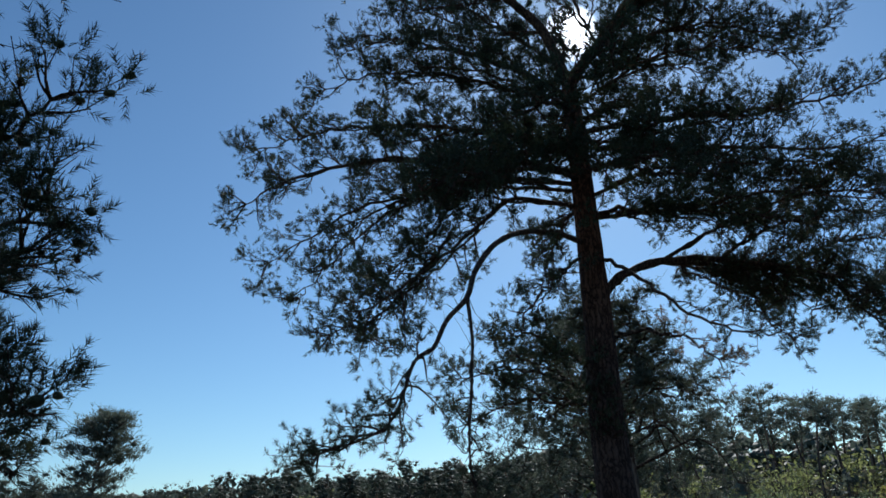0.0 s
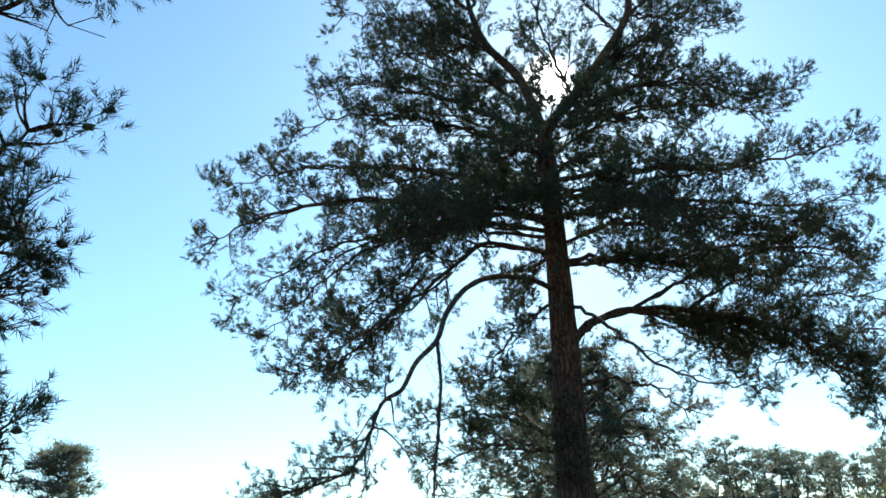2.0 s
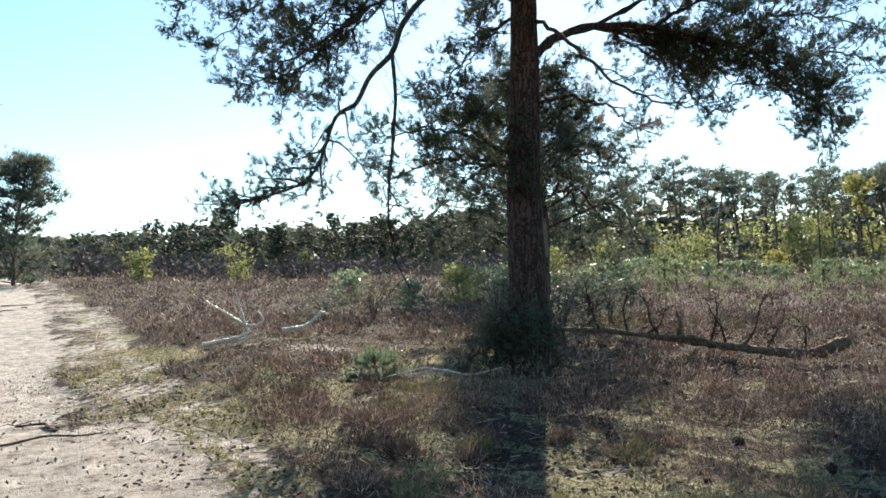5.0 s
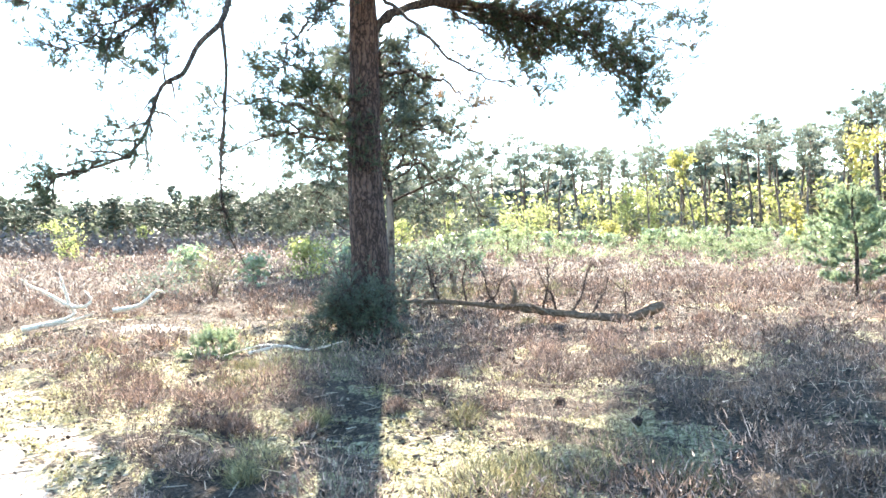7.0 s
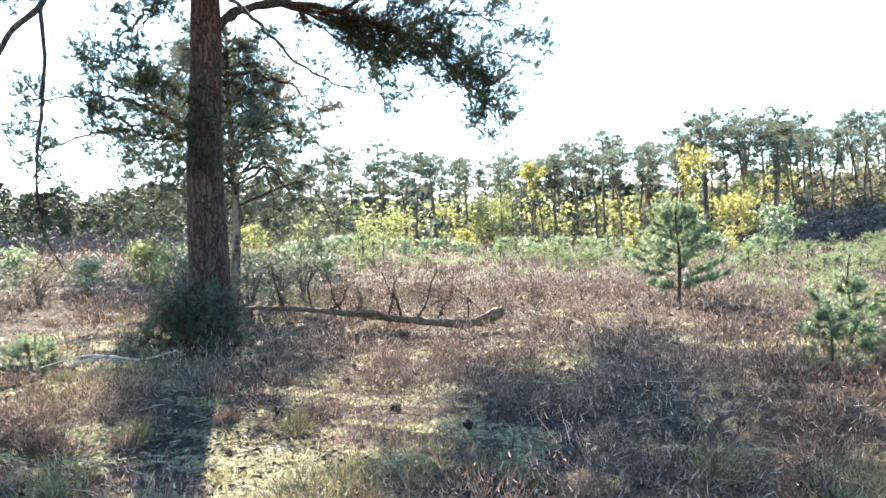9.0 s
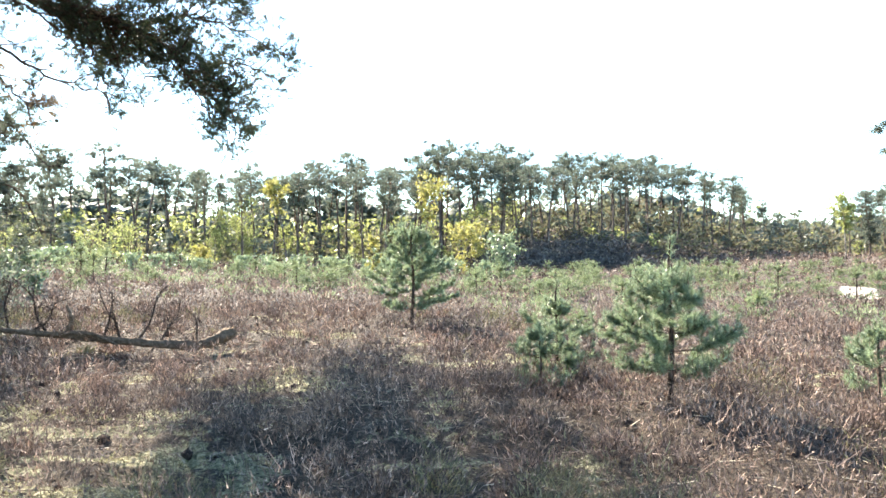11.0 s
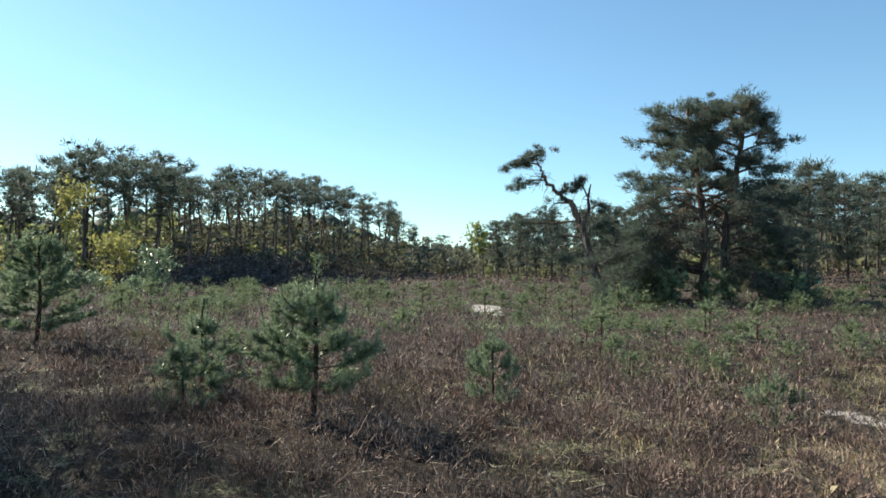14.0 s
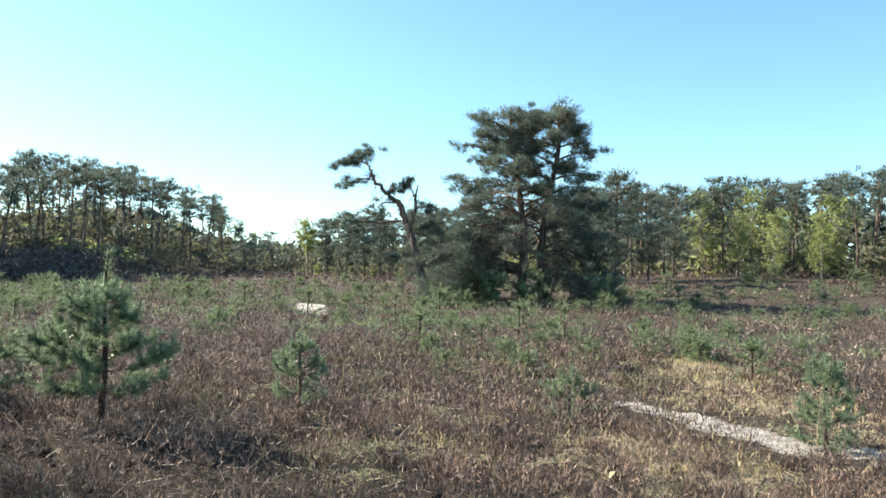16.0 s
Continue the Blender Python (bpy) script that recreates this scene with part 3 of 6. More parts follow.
# ---- branching ----
def bough(rs, points, r0, start=0.3, reach=0.9, step=0.15, twig_step=0.075, up=0.35, sides=7, droop=0.25, steps=26):
    """A limb with side branches and twigs. Returns the wood, and the places and ways of its shoots."""
    P = spline(points, steps)
    seg = np.linalg.norm(np.diff(P, axis=0), axis=1)
    s = np.concatenate([[0], np.cumsum(seg)])
    L = s[-1]
    u = s / L
    P[3:-1] += 0.02 * rs.normal(size=P[3:-1].shape)
    wood = [tube(P, r0 * (1 - u) ** 0.75 + 0.007, sides)]
    A, B, RA, RB, pos, way = [], [], [], [], [], []
    at = np.arange(start * L, L, step) + rs.random(len(np.arange(start * L, L, step))) * step * 0.7
    for d in list(at) + [L, L, L]:
        d = min(d, L)
        k = min(np.searchsorted(s, d), len(P) - 1)
        f = d / L
        tan = unit(P[k] - P[max(k - 1, 0)])
        side = unit(np.cross(tan, rs.normal(size=3)))
        side[2] *= 0.6
        go = unit(0.65 * tan + 0.8 * side + up * (0.4 + 0.8 * rs.random()) * UP)
        ln = reach * (0.45 + 0.6 * rs.random()) * (1.1 - 0.5 * f)
        m = 6
        Q = [P[k].copy()]
        for q in range(m - 1):
            Q.append(Q[-1] + go * ln / (m - 1))
            go = unit(go + 0.16 * rs.normal(size=3) + (0.10 * (q > 1) - droop * 0.35 * (q < 2)) * UP)
        Q = np.array(Q)
        rad = np.linspace(0.011 + 0.006 * ln, 0.004, m)
        A.append(Q[:-1]); B.append(Q[1:]); RA.append(rad[:-1]); RB.append(rad[1:])
        nt = max(3, int(ln * 0.85 / twig_step))
        v = np.sort(rs.uniform(0.22, 1.0, nt)) * (m - 1)
        i = np.minimum(v.astype(int), m - 2)
        T0 = Q[i] + (Q[i + 1] - Q[i]) * (v - i)[:, None]
        dr = unit(Q[i + 1] - Q[i])
        tw = unit(0.75 * dr + 0.75 * unit(rs.normal(size=(nt, 3))) + 0.35 * UP)
        tl = rs.uniform(0.10, 0.26, nt)[:, None]
        T1 = T0 + tw * tl
        A.append(T0); B.append(T1); RA.append(np.full(nt, 0.0042)); RB.append(np.full(nt, 0.0028))
        for q in range(3):
            fr = rs.uniform(0.35, 1.0, nt)[:, None] if q else 1.0
            pos.append(T0 + (T1 - T0) * fr)
            way.append(unit(tw + 0.65 * rs.normal(size=(nt, 3)) + 0.35 * UP))
        pos.append(Q[-1:]); way.append(unit(Q[-1:] - Q[-2:-1] + 0.3 * UP))
    wood.append(sticks(np.concatenate(A), np.concatenate(B), np.concatenate(RA), np.concatenate(RB)))
    return joined(wood), np.concatenate(pos), np.concatenate(way)


def tufted(rs, pos, way, each, pull=0.58):
    """Draws shoots together round some of their number, so that the foliage stands in rounded tufts with gaps."""
    c = pos[rs.permutation(len(pos))[: max(3, len(pos) // each)]]
    near = c[np.argmin(((pos[:, None] - c[None]) ** 2).sum(-1), axis=1)]
    new_pos = near + (pos - near) * (1 - pull) + 0.03 * rs.normal(size=pos.shape)
    return new_pos, unit(0.5 * way + unit(new_pos - near + 0.02 * UP) + 0.25 * UP), c


def bare_twigs(rs, P, count, length, r=0.005):
    """Short dead side twigs along a branch."""
    k = rs.integers(2, len(P) - 1, count)
    d = unit(rs.normal(size=(count, 3)) + (0, 0, -0.2))
    ln = length * rs.uniform(0.3, 1.0, count)[:, None]
    mid = P[k] + d * ln * 0.5
    end = mid + unit(d + 0.5 * rs.normal(size=(count, 3))) * ln * 0.5
    return joined([sticks(P[k], mid, r, r * 0.7), sticks(mid, end, r * 0.7, r * 0.4)])


def bark_trunk(path, r_low, r_high, sides=44, steps=150, depth=0.025, flare=0.45):
    """A trunk whose furrowed plates are real relief."""
    P = spline(path, steps)
    s = np.concatenate([[0], np.cumsum(np.linalg.norm(np.diff(P, axis=0), axis=1))])
    u = s / s[-1]
    rad = r_low * (1 - u) + r_high * u
    rad = rad * (1 + flare * np.exp(-s / 0.35))
    ang = np.linspace(0, 2 * np.pi, sides, endpoint=False)
    V = []
    for k in range(steps):
        for a in ang:
            q = Vector((math.cos(a) * 4.2, math.sin(a) * 4.2, s[k] * 1.1))
            ridge = abs(noise.noise(q * 1.6)) + 0.6 * abs(noise.noise(q * 3.7))
            lobe = 0.06 * math.sin(5 * a + 0.6) * math.exp(-s[k] / 0.5)
            r = rad[k] * (1 + lobe) + depth * (1 - 0.7 * u[k]) * (min(ridge, 0.45) * 2.2 - 0.5)
            V.append((P[k][0] + math.cos(a) * r, P[k][1] + math.sin(a) * r, P[k][2]))
    V = np.array(V)
    k, t = np.meshgrid(np.arange(steps - 1), np.arange(sides), indexing="ij")
    a, b = (k * sides + t).ravel(), (k * sides + (t + 1) % sides).ravel()
    return V, np.concatenate([np.stack([a, b, b + sides], 1), np.stack([a, b + sides, a + sides], 1)])


def cone_mesh(rs=np.random.default_rng(5)):
    """A small open pine cone: an egg of overlapping scales."""
    geos = [tube([(0, 0, -0.02), (0, 0, -0.008), (0, 0, 0.008), (0, 0, 0.024)], [0.006, 0.014, 0.012, 0.004], 7)]
    n = 36
    k = np.arange(n)
    z = -0.018 + 0.04 * k / n
    a = k * 2.4
    r = 0.016 * np.sin(np.pi * (0.15 + 0.8 * k / n)) + 0.004
    out = np.stack([np.cos(a), np.sin(a), np.full(n, 0.25)], 1)
    base = np.stack([np.cos(a) * r * 0.5, np.sin(a) * r * 0.5, z], 1)
    side = np.stack([-np.sin(a), np.cos(a), np.zeros(n)], 1) * 0.006
    tip = base + unit(out) * 0.012
    V = np.stack([base - side * 0.6, base + side * 0.6, tip + side, tip - side], 1).reshape(-1, 3)
    i = np.arange(n)[:, None, None] * 4
    geos.append((V, (i + np.array([(0, 1, 2), (0, 2, 3)])).reshape(-1, 3)))
    return joined(geos)


CONE_GEO = cone_mesh()

# ---- the tall pine in front ----
PINE_AT = (1.6, 10.45, 0.25)
ARCH = [(0.0, -0.15, 5.15), (-0.36, -0.55, 5.15), (-0.89, -1.15, 4.98), (-1.29, -1.75, 4.62), (-1.56, -2.35, 4.1), (-1.68, -2.75, 3.66),
        (-1.91, -2.75, 3.42), (-2.07, -2.75, 3.13), (-2.28, -2.75, 2.99), (-2.48, -2.65, 2.53), (-2.72, -2.65, 2.3), (-3.3, -2.65, 2.13)]
HANGER = [(-1.68, -2.75, 3.66), (-1.66, -2.75, 3.35), (-1.66, -2.7, 3.11), (-1.71, -2.65, 2.63), (-1.76, -2.65, 2.15), (-1.75, -2.65, 1.79), (-1.7, -2.65, 1.5), (-1.56, -2.65, 1.2)]


def tall_pine():
    rs = np.random.default_rng(11)
    root = thing("pine_tree", PINE_AT, "tall spreading pine with furrowed bark, orange upper trunk and dark needles", "tree")
    trunk = [(0.06, 0.01, -0.25), (0.09, 0.03, 1.0), (0.08, 0.05, 2.5), (0.14, 0.05, 4.0), (0.16, 0.05, 5.3), (0.17, 0.05, 6.39), (0.18, 0.05, 7.3), (0.19, 0.05, 7.94),
             (0.68, 0.05, 8.58), (1.26, 0.05, 9.36), (1.85, 0.05, 10.32), (1.9, 0.05, 11.15), (1.85, 0.05, 11.95)]
    part("trunk", bark_trunk(trunk, 0.285, 0.03, depth=0.03), BARK, root, "furrowed grey-brown trunk turning orange above", smooth=True)
    fork = [(0.19, 0.05, 7.75), (-0.14, 0.05, 8.98), (-0.67, 0.05, 9.74), (-0.92, 0.05, 10.51), (-1.0, 0.05, 11.35)]
    part("limb", tube(spline(fork, 24), np.linspace(0.10, 0.03, 24), 9), LIMB_BARK, root, smooth=True)

    gap = np.array((0.32, 0.0, 8.86))
    aim = np.array(to_sun[:])

    def foliage(limb, pos, way):
        # brushes of needles at the shoots; the crown is open where the sun shines through between the two stems
        off = pos - gap
        keep = (np.linalg.norm(off - (off @ aim)[:, None] * aim, axis=1) > 0.24) & (rs.random(len(pos)) < np.where(pos[:, 0] > 2.6, 0.82, 0.97))
        pos, way = pos[keep], way[keep]
        pos, way, c = tufted(rs, pos, way, 11, 0.44)
        part("needles", needles(pos, way, rs, 20, 0.12, 0.070, 0.0105, 0.9), NEEDLE, limb)

    def grow(r0, begin, reach, line):
        line = np.array(line)
        line[:, 0] = np.where(line[:, 0] < -2.2, -2.2 + (line[:, 0] + 2.2) * 0.95, line[:, 0])
        wood, pos, way = bough(rs, line, r0 * 0.5, begin * 0.4, reach)
        limb = part("limb", wood, LIMB_BARK, root)
        foliage(limb, pos, way)
        # a lesser limb beside it
        line = np.array(line) + np.linspace(0, 1, len(line))[:, None] * rs.normal(0, (0.30, 0.45, 0.34), 3) * np.linspace(0.3, 1, len(line))[:, None]
        wood, pos, way = bough(rs, line[: max(3, len(line) - 1)], r0 * 0.3, begin * 0.4, reach * 0.95, 0.19, 0.09, droop=0.5)
        limb = part("limb", wood, LIMB_BARK, root)
        foliage(limb, pos, way)

    # limb radius, where its side branches begin, their reach, and its line from the trunk outwards
    grow(0.1, 0.22, 1.0, [(0.1, 0.05, 6.35), (-1.12, -0.45, 6.45), (-2.42, -0.85, 6.34), (-3.39, -1.05, 6.23), (-4.35, -1.15, 5.91), (-4.79, -1.15, 5.69)])
    grow(0.07, 0.25, 1.0, [(0.12, 0.05, 6.15), (-0.98, 0.45, 6.54), (-2.47, 0.95, 6.67), (-3.92, 1.15, 6.32), (-5.14, 1.15, 5.66)])
    grow(0.08, 0.25, 1.0, [(0.15, 0.05, 6.75), (-1.5, 0.15, 7.31), (-2.94, 0.35, 7.62), (-4.22, 0.55, 7.69), (-5.16, 0.55, 7.42)])
    grow(0.07, 0.25, 1.0, [(0.1, 0.05, 7.75), (-1.01, -0.15, 8.36), (-2.08, -0.35, 8.57), (-2.84, -0.45, 8.68), (-3.27, -0.45, 8.59)])
    grow(0.05, 0.3, 0.9, [(0.1, 0.05, 7.5), (-1.4, -0.2, 8.0), (-2.8, -0.3, 8.2), (-3.9, -0.3, 7.95)])
    grow(0.05, 0.3, 0.9, [(-0.3, 0.05, 9.25), (-1.1, 0.05, 10.0), (-2.3, 0.05, 10.45), (-3.2, 0.05, 10.55)])
    grow(0.06, 0.45, 1.0, [(0.05, 0.05, 5.8), (-1.02, -0.35, 5.78), (-1.88, -0.65, 4.99), (-2.47, -0.85, 4.51), (-3.14, -0.95, 4.07), (-3.59, -0.95, 3.8)])
    grow(0.05, 0.4, 1.0, [(0.05, 0.05, 6.05), (-1.39, 0.35, 6.39), (-2.86, 0.55, 6.17), (-3.95, 0.75, 5.4), (-4.48, 0.75, 4.87)])
    grow(0.045, 0.35, 0.9, [(0.0, 0.05, 8.35), (-0.96, 0.75, 9.77), (-1.83, 1.45, 10.98), (-2.77, 1.85, 11.65)])
    grow(0.04, 0.6, 0.5, [(-0.06, -0.05, 4.92), (-0.4, -0.35, 4.62), (-0.69, -0.65, 4.3), (-0.91, -0.85, 4.0), (-1.01, -0.95, 3.71)])
    grow(0.07, 0.3, 1.0, [(0.08, -0.05, 6.2), (-0.42, -0.95, 5.97), (-1.11, -1.85, 5.57), (-1.68, -2.55, 5.19), (-2.1, -2.95, 4.86)])
    grow(0.07, 0.3, 1.0, [(0.18, -0.05, 6.3), (0.39, -0.95, 6.01), (0.72, -1.75, 5.66), (1.02, -2.35, 5.37), (1.26, -2.75, 5.02)])
    grow(0.06, 0.3, 1.0, [(0.13, -0.05, 7.1), (-0.08, -1.05, 6.9), (-0.39, -1.95, 6.46), (-0.7, -2.55, 6.02)])
    grow(0.05, 0.3, 0.9, [(0.13, -0.05, 7.79), (0.32, -0.85, 7.84), (0.41, -1.65, 7.47), (0.46, -2.15, 7.13)])
    grow(0.06, 0.3, 1.0, [(0.17, 0.15, 6.7), (0.07, 1.25, 7.59), (-0.37, 2.45, 8.35), (-1.08, 3.25, 8.52)])
    grow(0.06, 0.3, 1.0, [(0.17, 0.15, 7.1), (0.98, 1.35, 8.2), (2.09, 2.45, 8.96), (3.06, 3.15, 9.11)])
    grow(0.05, 0.3, 0.9, [(0.22, 0.15, 8.01), (0.17, 1.15, 9.3), (0.3, 2.05, 10.39), (0.54, 2.75, 11.02)])
    grow(0.115, 0.85, 1.1, [(0.3, 0.1, 4.4), (0.5, 0.1, 4.62), (0.83, 0.2, 4.79), (1.32, 0.4, 4.98), (2.26, 0.9, 5.06), (3.55, 1.6, 5.1), (4.29, 2.0, 4.99), (4.89, 2.3, 4.7), (5.75, 2.7, 4.3), (6.4, 2.9, 3.95)])
    grow(0.07, 0.35, 1.0, [(0.37, 0.15, 5.69), (0.94, 0.45, 5.86), (1.65, 0.55, 5.91), (2.67, 0.75, 5.83), (3.67, 0.85, 5.54)])
    grow(0.05, 0.3, 1.0, [(0.3, 0.05, 5.95), (1.15, -0.15, 6.16), (2.29, -0.25, 6.01), (3.4, -0.35, 5.68), (4.21, -0.45, 5.45)])
    grow(0.08, 0.3, 1.0, [(0.3, 0.05, 7.05), (1.69, 0.35, 7.37), (3.11, 0.55, 7.42), (4.69, 0.75, 7.75), (5.72, 0.85, 8.07)])
    grow(0.06, 0.3, 1.0, [(0.3, 0.05, 6.75), (1.26, -0.45, 6.49), (2.46, -0.75, 6.16), (3.7, -0.85, 6.02), (4.62, -0.85, 6.2)])
    grow(0.07, 0.3, 1.0, [(0.6, 0.05, 8.25), (1.57, -0.05, 8.68), (2.72, -0.15, 8.66), (3.45, -0.25, 8.3), (4.23, -0.25, 8.44)])
    grow(0.05, 0.3, 0.9, [(0.4, 0.05, 8.05), (1.66, 0.95, 8.84), (3.16, 1.75, 9.48), (4.62, 2.35, 9.75)])
    grow(0.05, 0.3, 0.9, [(1.26, 0.05, 9.35), (2.26, -0.05, 9.77), (3.01, -0.15, 9.79)])
    grow(0.04, 0.3, 0.9, [(1.8, 0.05, 10.25), (2.44, 0.15, 10.94), (2.74, 0.15, 11.34)])
    grow(0.04, 0.25, 0.9, [(1.6, 0.05, 9.95), (1.02, -0.25, 10.39), (0.59, -0.45, 10.78)])
    grow(0.04, 0.25, 0.9, [(-0.7, 0.05, 9.75), (-1.3, 0.05, 10.55), (-1.8, 0.05, 11.15), (-2.19, -0.05, 11.55)])
    grow(0.04, 0.2, 0.9, [(-0.92, 0.05, 10.51), (-0.69, 0.15, 11.34), (-0.48, 0.25, 12.15)])
    grow(0.04, 0.2, 0.9, [(1.9, 0.05, 11.15), (1.56, 0.25, 11.95), (1.07, 0.35, 12.46)])
    grow(0.04, 0.2, 0.9, [(0.7, 0.05, 8.65), (0.34, -0.25, 9.41), (0.11, -0.45, 10.21), (0.11, -0.45, 11.07)])
    grow(0.04, 0.2, 0.8, [(1.32, 0.4, 4.98), (2.2, 1.3, 5.0), (3.5, 2.3, 4.98), (4.45, 3.15, 4.92)])
    grow(0.04, 0.2, 0.9, [(2.26, 0.9, 5.06), (3.2, 1.0, 4.95), (4.0, 1.0, 4.7), (4.8, 0.9, 4.3)])
    grow(0.04, 0.15, 0.9, [(3.55, 1.6, 5.1), (4.6, 1.7, 5.5), (5.6, 1.8, 5.5), (6.5, 1.7, 5.2)])
    grow(0.04, 0.2, 0.8, [(0.35, 0.1, 5.6), (1.2, -0.3, 5.5), (2.2, -0.6, 5.2), (3.0, -0.7, 5.0)])
    grow(0.04, 0.2, 0.9, [(-1.12, -0.45, 6.45), (-2.0, -0.3, 5.6), (-2.8, -0.2, 4.9), (-3.4, -0.1, 4.5)])
    grow(0.04, 0.2, 0.9, [(-1.88, -0.65, 5.2), (-2.5, -0.4, 4.6), (-3.0, -0.3, 4.2), (-3.2, -0.3, 3.9)])
    grow(0.05, 0.1, 0.9, [(0.15, -0.05, 6.5), (1.0, -0.7, 6.5), (1.9, -1.2, 6.4), (2.6, -1.4, 6.3)])
    grow(0.05, 0.1, 0.9, [(0.15, 0.0, 6.9), (1.0, 0.5, 7.0), (2.0, 0.8, 6.9), (3.0, 0.9, 6.7)])
    grow(0.05, 0.1, 0.9, [(0.1, -0.05, 6.6), (-0.8, -0.6, 6.7), (-1.7, -1.0, 6.6), (-2.6, -1.2, 6.4)])
    grow(0.05, 0.1, 0.9, [(0.1, 0.0, 7.0), (-0.8, 0.5, 7.0), (-1.9, 0.6, 6.9), (-3.0, 0.7, 6.8)])
    grow(0.05, 0.2, 0.9, [(0.35, 0.1, 5.6), (1.4, -0.4, 5.45), (2.6, -0.6, 5.5), (4.2, -0.6, 5.3)])
    grow(0.04, 0.1, 0.8, [(2.0, 0.8, 5.04), (2.9, 1.9, 5.0), (4.06, 3.43, 5.05)])
    grow(0.04, 0.1, 0.9, [(3.55, 1.6, 5.1), (4.4, 1.5, 4.7), (5.2, 1.3, 4.2)])
    grow(0.04, 0.1, 0.9, [(4.89, 2.3, 4.7), (5.8, 2.2, 5.0), (6.6, 2.0, 4.8)])
    grow(0.04, 0.1, 0.9, [(-0.67, 0.05, 9.74), (-1.6, -0.3, 9.4), (-2.4, -0.5, 9.2)])
    grow(0.04, 0.1, 0.9, [(1.26, 0.05, 9.36), (2.2, 0.6, 9.3), (3.2, 0.9, 9.1)])
    grow(0.04, 0.15, 0.9, [(-0.14, 0.05, 8.98), (-1.2, 0.3, 9.1), (-2.3, 0.5, 9.6)])
    grow(0.04, 0.15, 0.9, [(0.68, 0.05, 8.58), (1.6, -0.7, 9.0), (2.4, -1.1, 9.3)])
    grow(0.04, 0.1, 0.9, [(-0.9, 0.05, 10.5), (-1.7, -0.3, 10.9), (-2.6, -0.4, 11.1)])
    grow(0.04, 0.1, 0.9, [(1.85, 0.05, 10.3), (2.8, 0.2, 10.3), (3.5, 0.3, 10.3)])
    grow(0.04, 0.15, 0.9, [(0.15, 0.05, 7.4), (-1.0, -0.4, 7.9), (-2.2, -0.6, 8.1)])
    grow(0.04, 0.15, 0.9, [(0.2, 0.05, 7.5), (1.4, -0.4, 8.0), (2.6, -0.5, 8.0), (3.6, -0.5, 7.8)])
    grow(0.04, 0.1, 0.8, [(2.3, 0.9, 5.06), (3.0, 1.8, 4.8), (3.5, 2.7, 4.5)])
    grow(0.04, 0.1, 0.8, [(3.0, 1.3, 5.1), (3.4, 1.4, 4.7), (3.8, 1.5, 4.3)])
    grow(0.04, 0.35, 0.8, [(3.55, 1.6, 5.1), (4.2, 1.4, 4.7), (4.5, 1.2, 4.1), (4.8, 1.0, 3.6)])
    grow(0.04, 0.35, 0.8, [(4.89, 2.3, 4.7), (5.1, 1.8, 4.2), (5.2, 1.2, 3.8), (5.1, 1.0, 3.3)])
    grow(0.05, 0.3, 1.0, [(2.26, 0.9, 5.06), (3.2, 1.2, 5.6), (4.2, 1.3, 5.9), (5.2, 1.3, 5.8)])
    grow(0.05, 0.4, 1.0, [(1.32, 0.4, 4.98), (2.4, 0.3, 5.5), (3.6, 0.2, 5.8), (4.8, 0.2, 5.7)])
    grow(0.05, 0.3, 0.9, [(0.17, 0.15, 5.9), (0.05, 1.5, 6.1), (-0.1, 3.0, 6.1), (-0.2, 4.3, 5.9)])
    # low limbs on the track side
    grow(0.05, 0.4, 0.55, [(0.0, -0.1, 2.9), (-0.5, -0.35, 3.12), (-1.15, -0.5, 3.3), (-1.85, -0.55, 3.2)])
    grow(0.05, 0.4, 0.5, [(0.0, -0.1, 3.2), (-0.45, -0.3, 3.55), (-0.85, -0.45, 3.75), (-1.25, -0.5, 3.7)])
    grow(0.04, 0.4, 0.5, [(-0.05, -0.1, 2.85), (-0.5, -0.4, 2.78), (-1.1, -0.5, 2.85), (-1.8, -0.5, 2.62)])
    # the bare arching limb and the dead branch that hangs from it
    P = spline(ARCH, 70)
    wood = [tube(P, np.linspace(0.046, 0.010, 70), 8, 0.04, rs), bare_twigs(rs, P[6:44], 16, 0.45)]
    w2, pos, way = bough(rs, ARCH[7:], 0.012, 0.05, 0.72, 0.075, 0.065, droop=0.6)
    limb = part("limb", joined(wood + [w2]), LIMB_BARK, root, "bare arching limb with a drooping tip")
    part("needles", needles(pos, way, rs, 28, 0.08, 0.06, 0.0065, 1.0), NEEDLE, limb)
    P = spline(HANGER, 60)
    wood = [tube(P, np.linspace(0.022, 0.006, 60), 6, 0.06, rs), bare_twigs(rs, P[8:], 34, 0.5, 0.004)]
    w2, pos, way = bough(rs, HANGER[2:6], 0.01, 0.35, 0.22, 0.10, 0.09, droop=0.6)
    limb = part("limb", joined(wood + [w2]), LIMB_BARK, root, "thin dead branch hanging down")
    part("needles", needles(pos, way, rs, 24, 0.08, 0.055, 0.006, 1.0), NEEDLE, limb)
    # a low limb with withered needles, and dead stubs
    for line, mat in (([(0.2, 0.1, 3.75), (0.7, -0.2, 3.75), (1.15, -0.5, 3.55), (1.5, -0.7, 3.2)], NEEDLE_DRY), ([(0.15, 0.0, 4.95), (0.5, -0.5, 4.6), (0.9, -0.9, 4.0), (1.5, -1.3, 3.45), (2.1, -1.5, 3.3)], NEEDLE)):
        w2, pos, way = bough(rs, line, 0.025, 0.45, 0.5, 0.13, 0.1, droop=0.5)
        limb = part("limb", joined([w2, bare_twigs(rs, spline(line, 20), 12, 0.5, 0.004)]), LIMB_BARK, root)
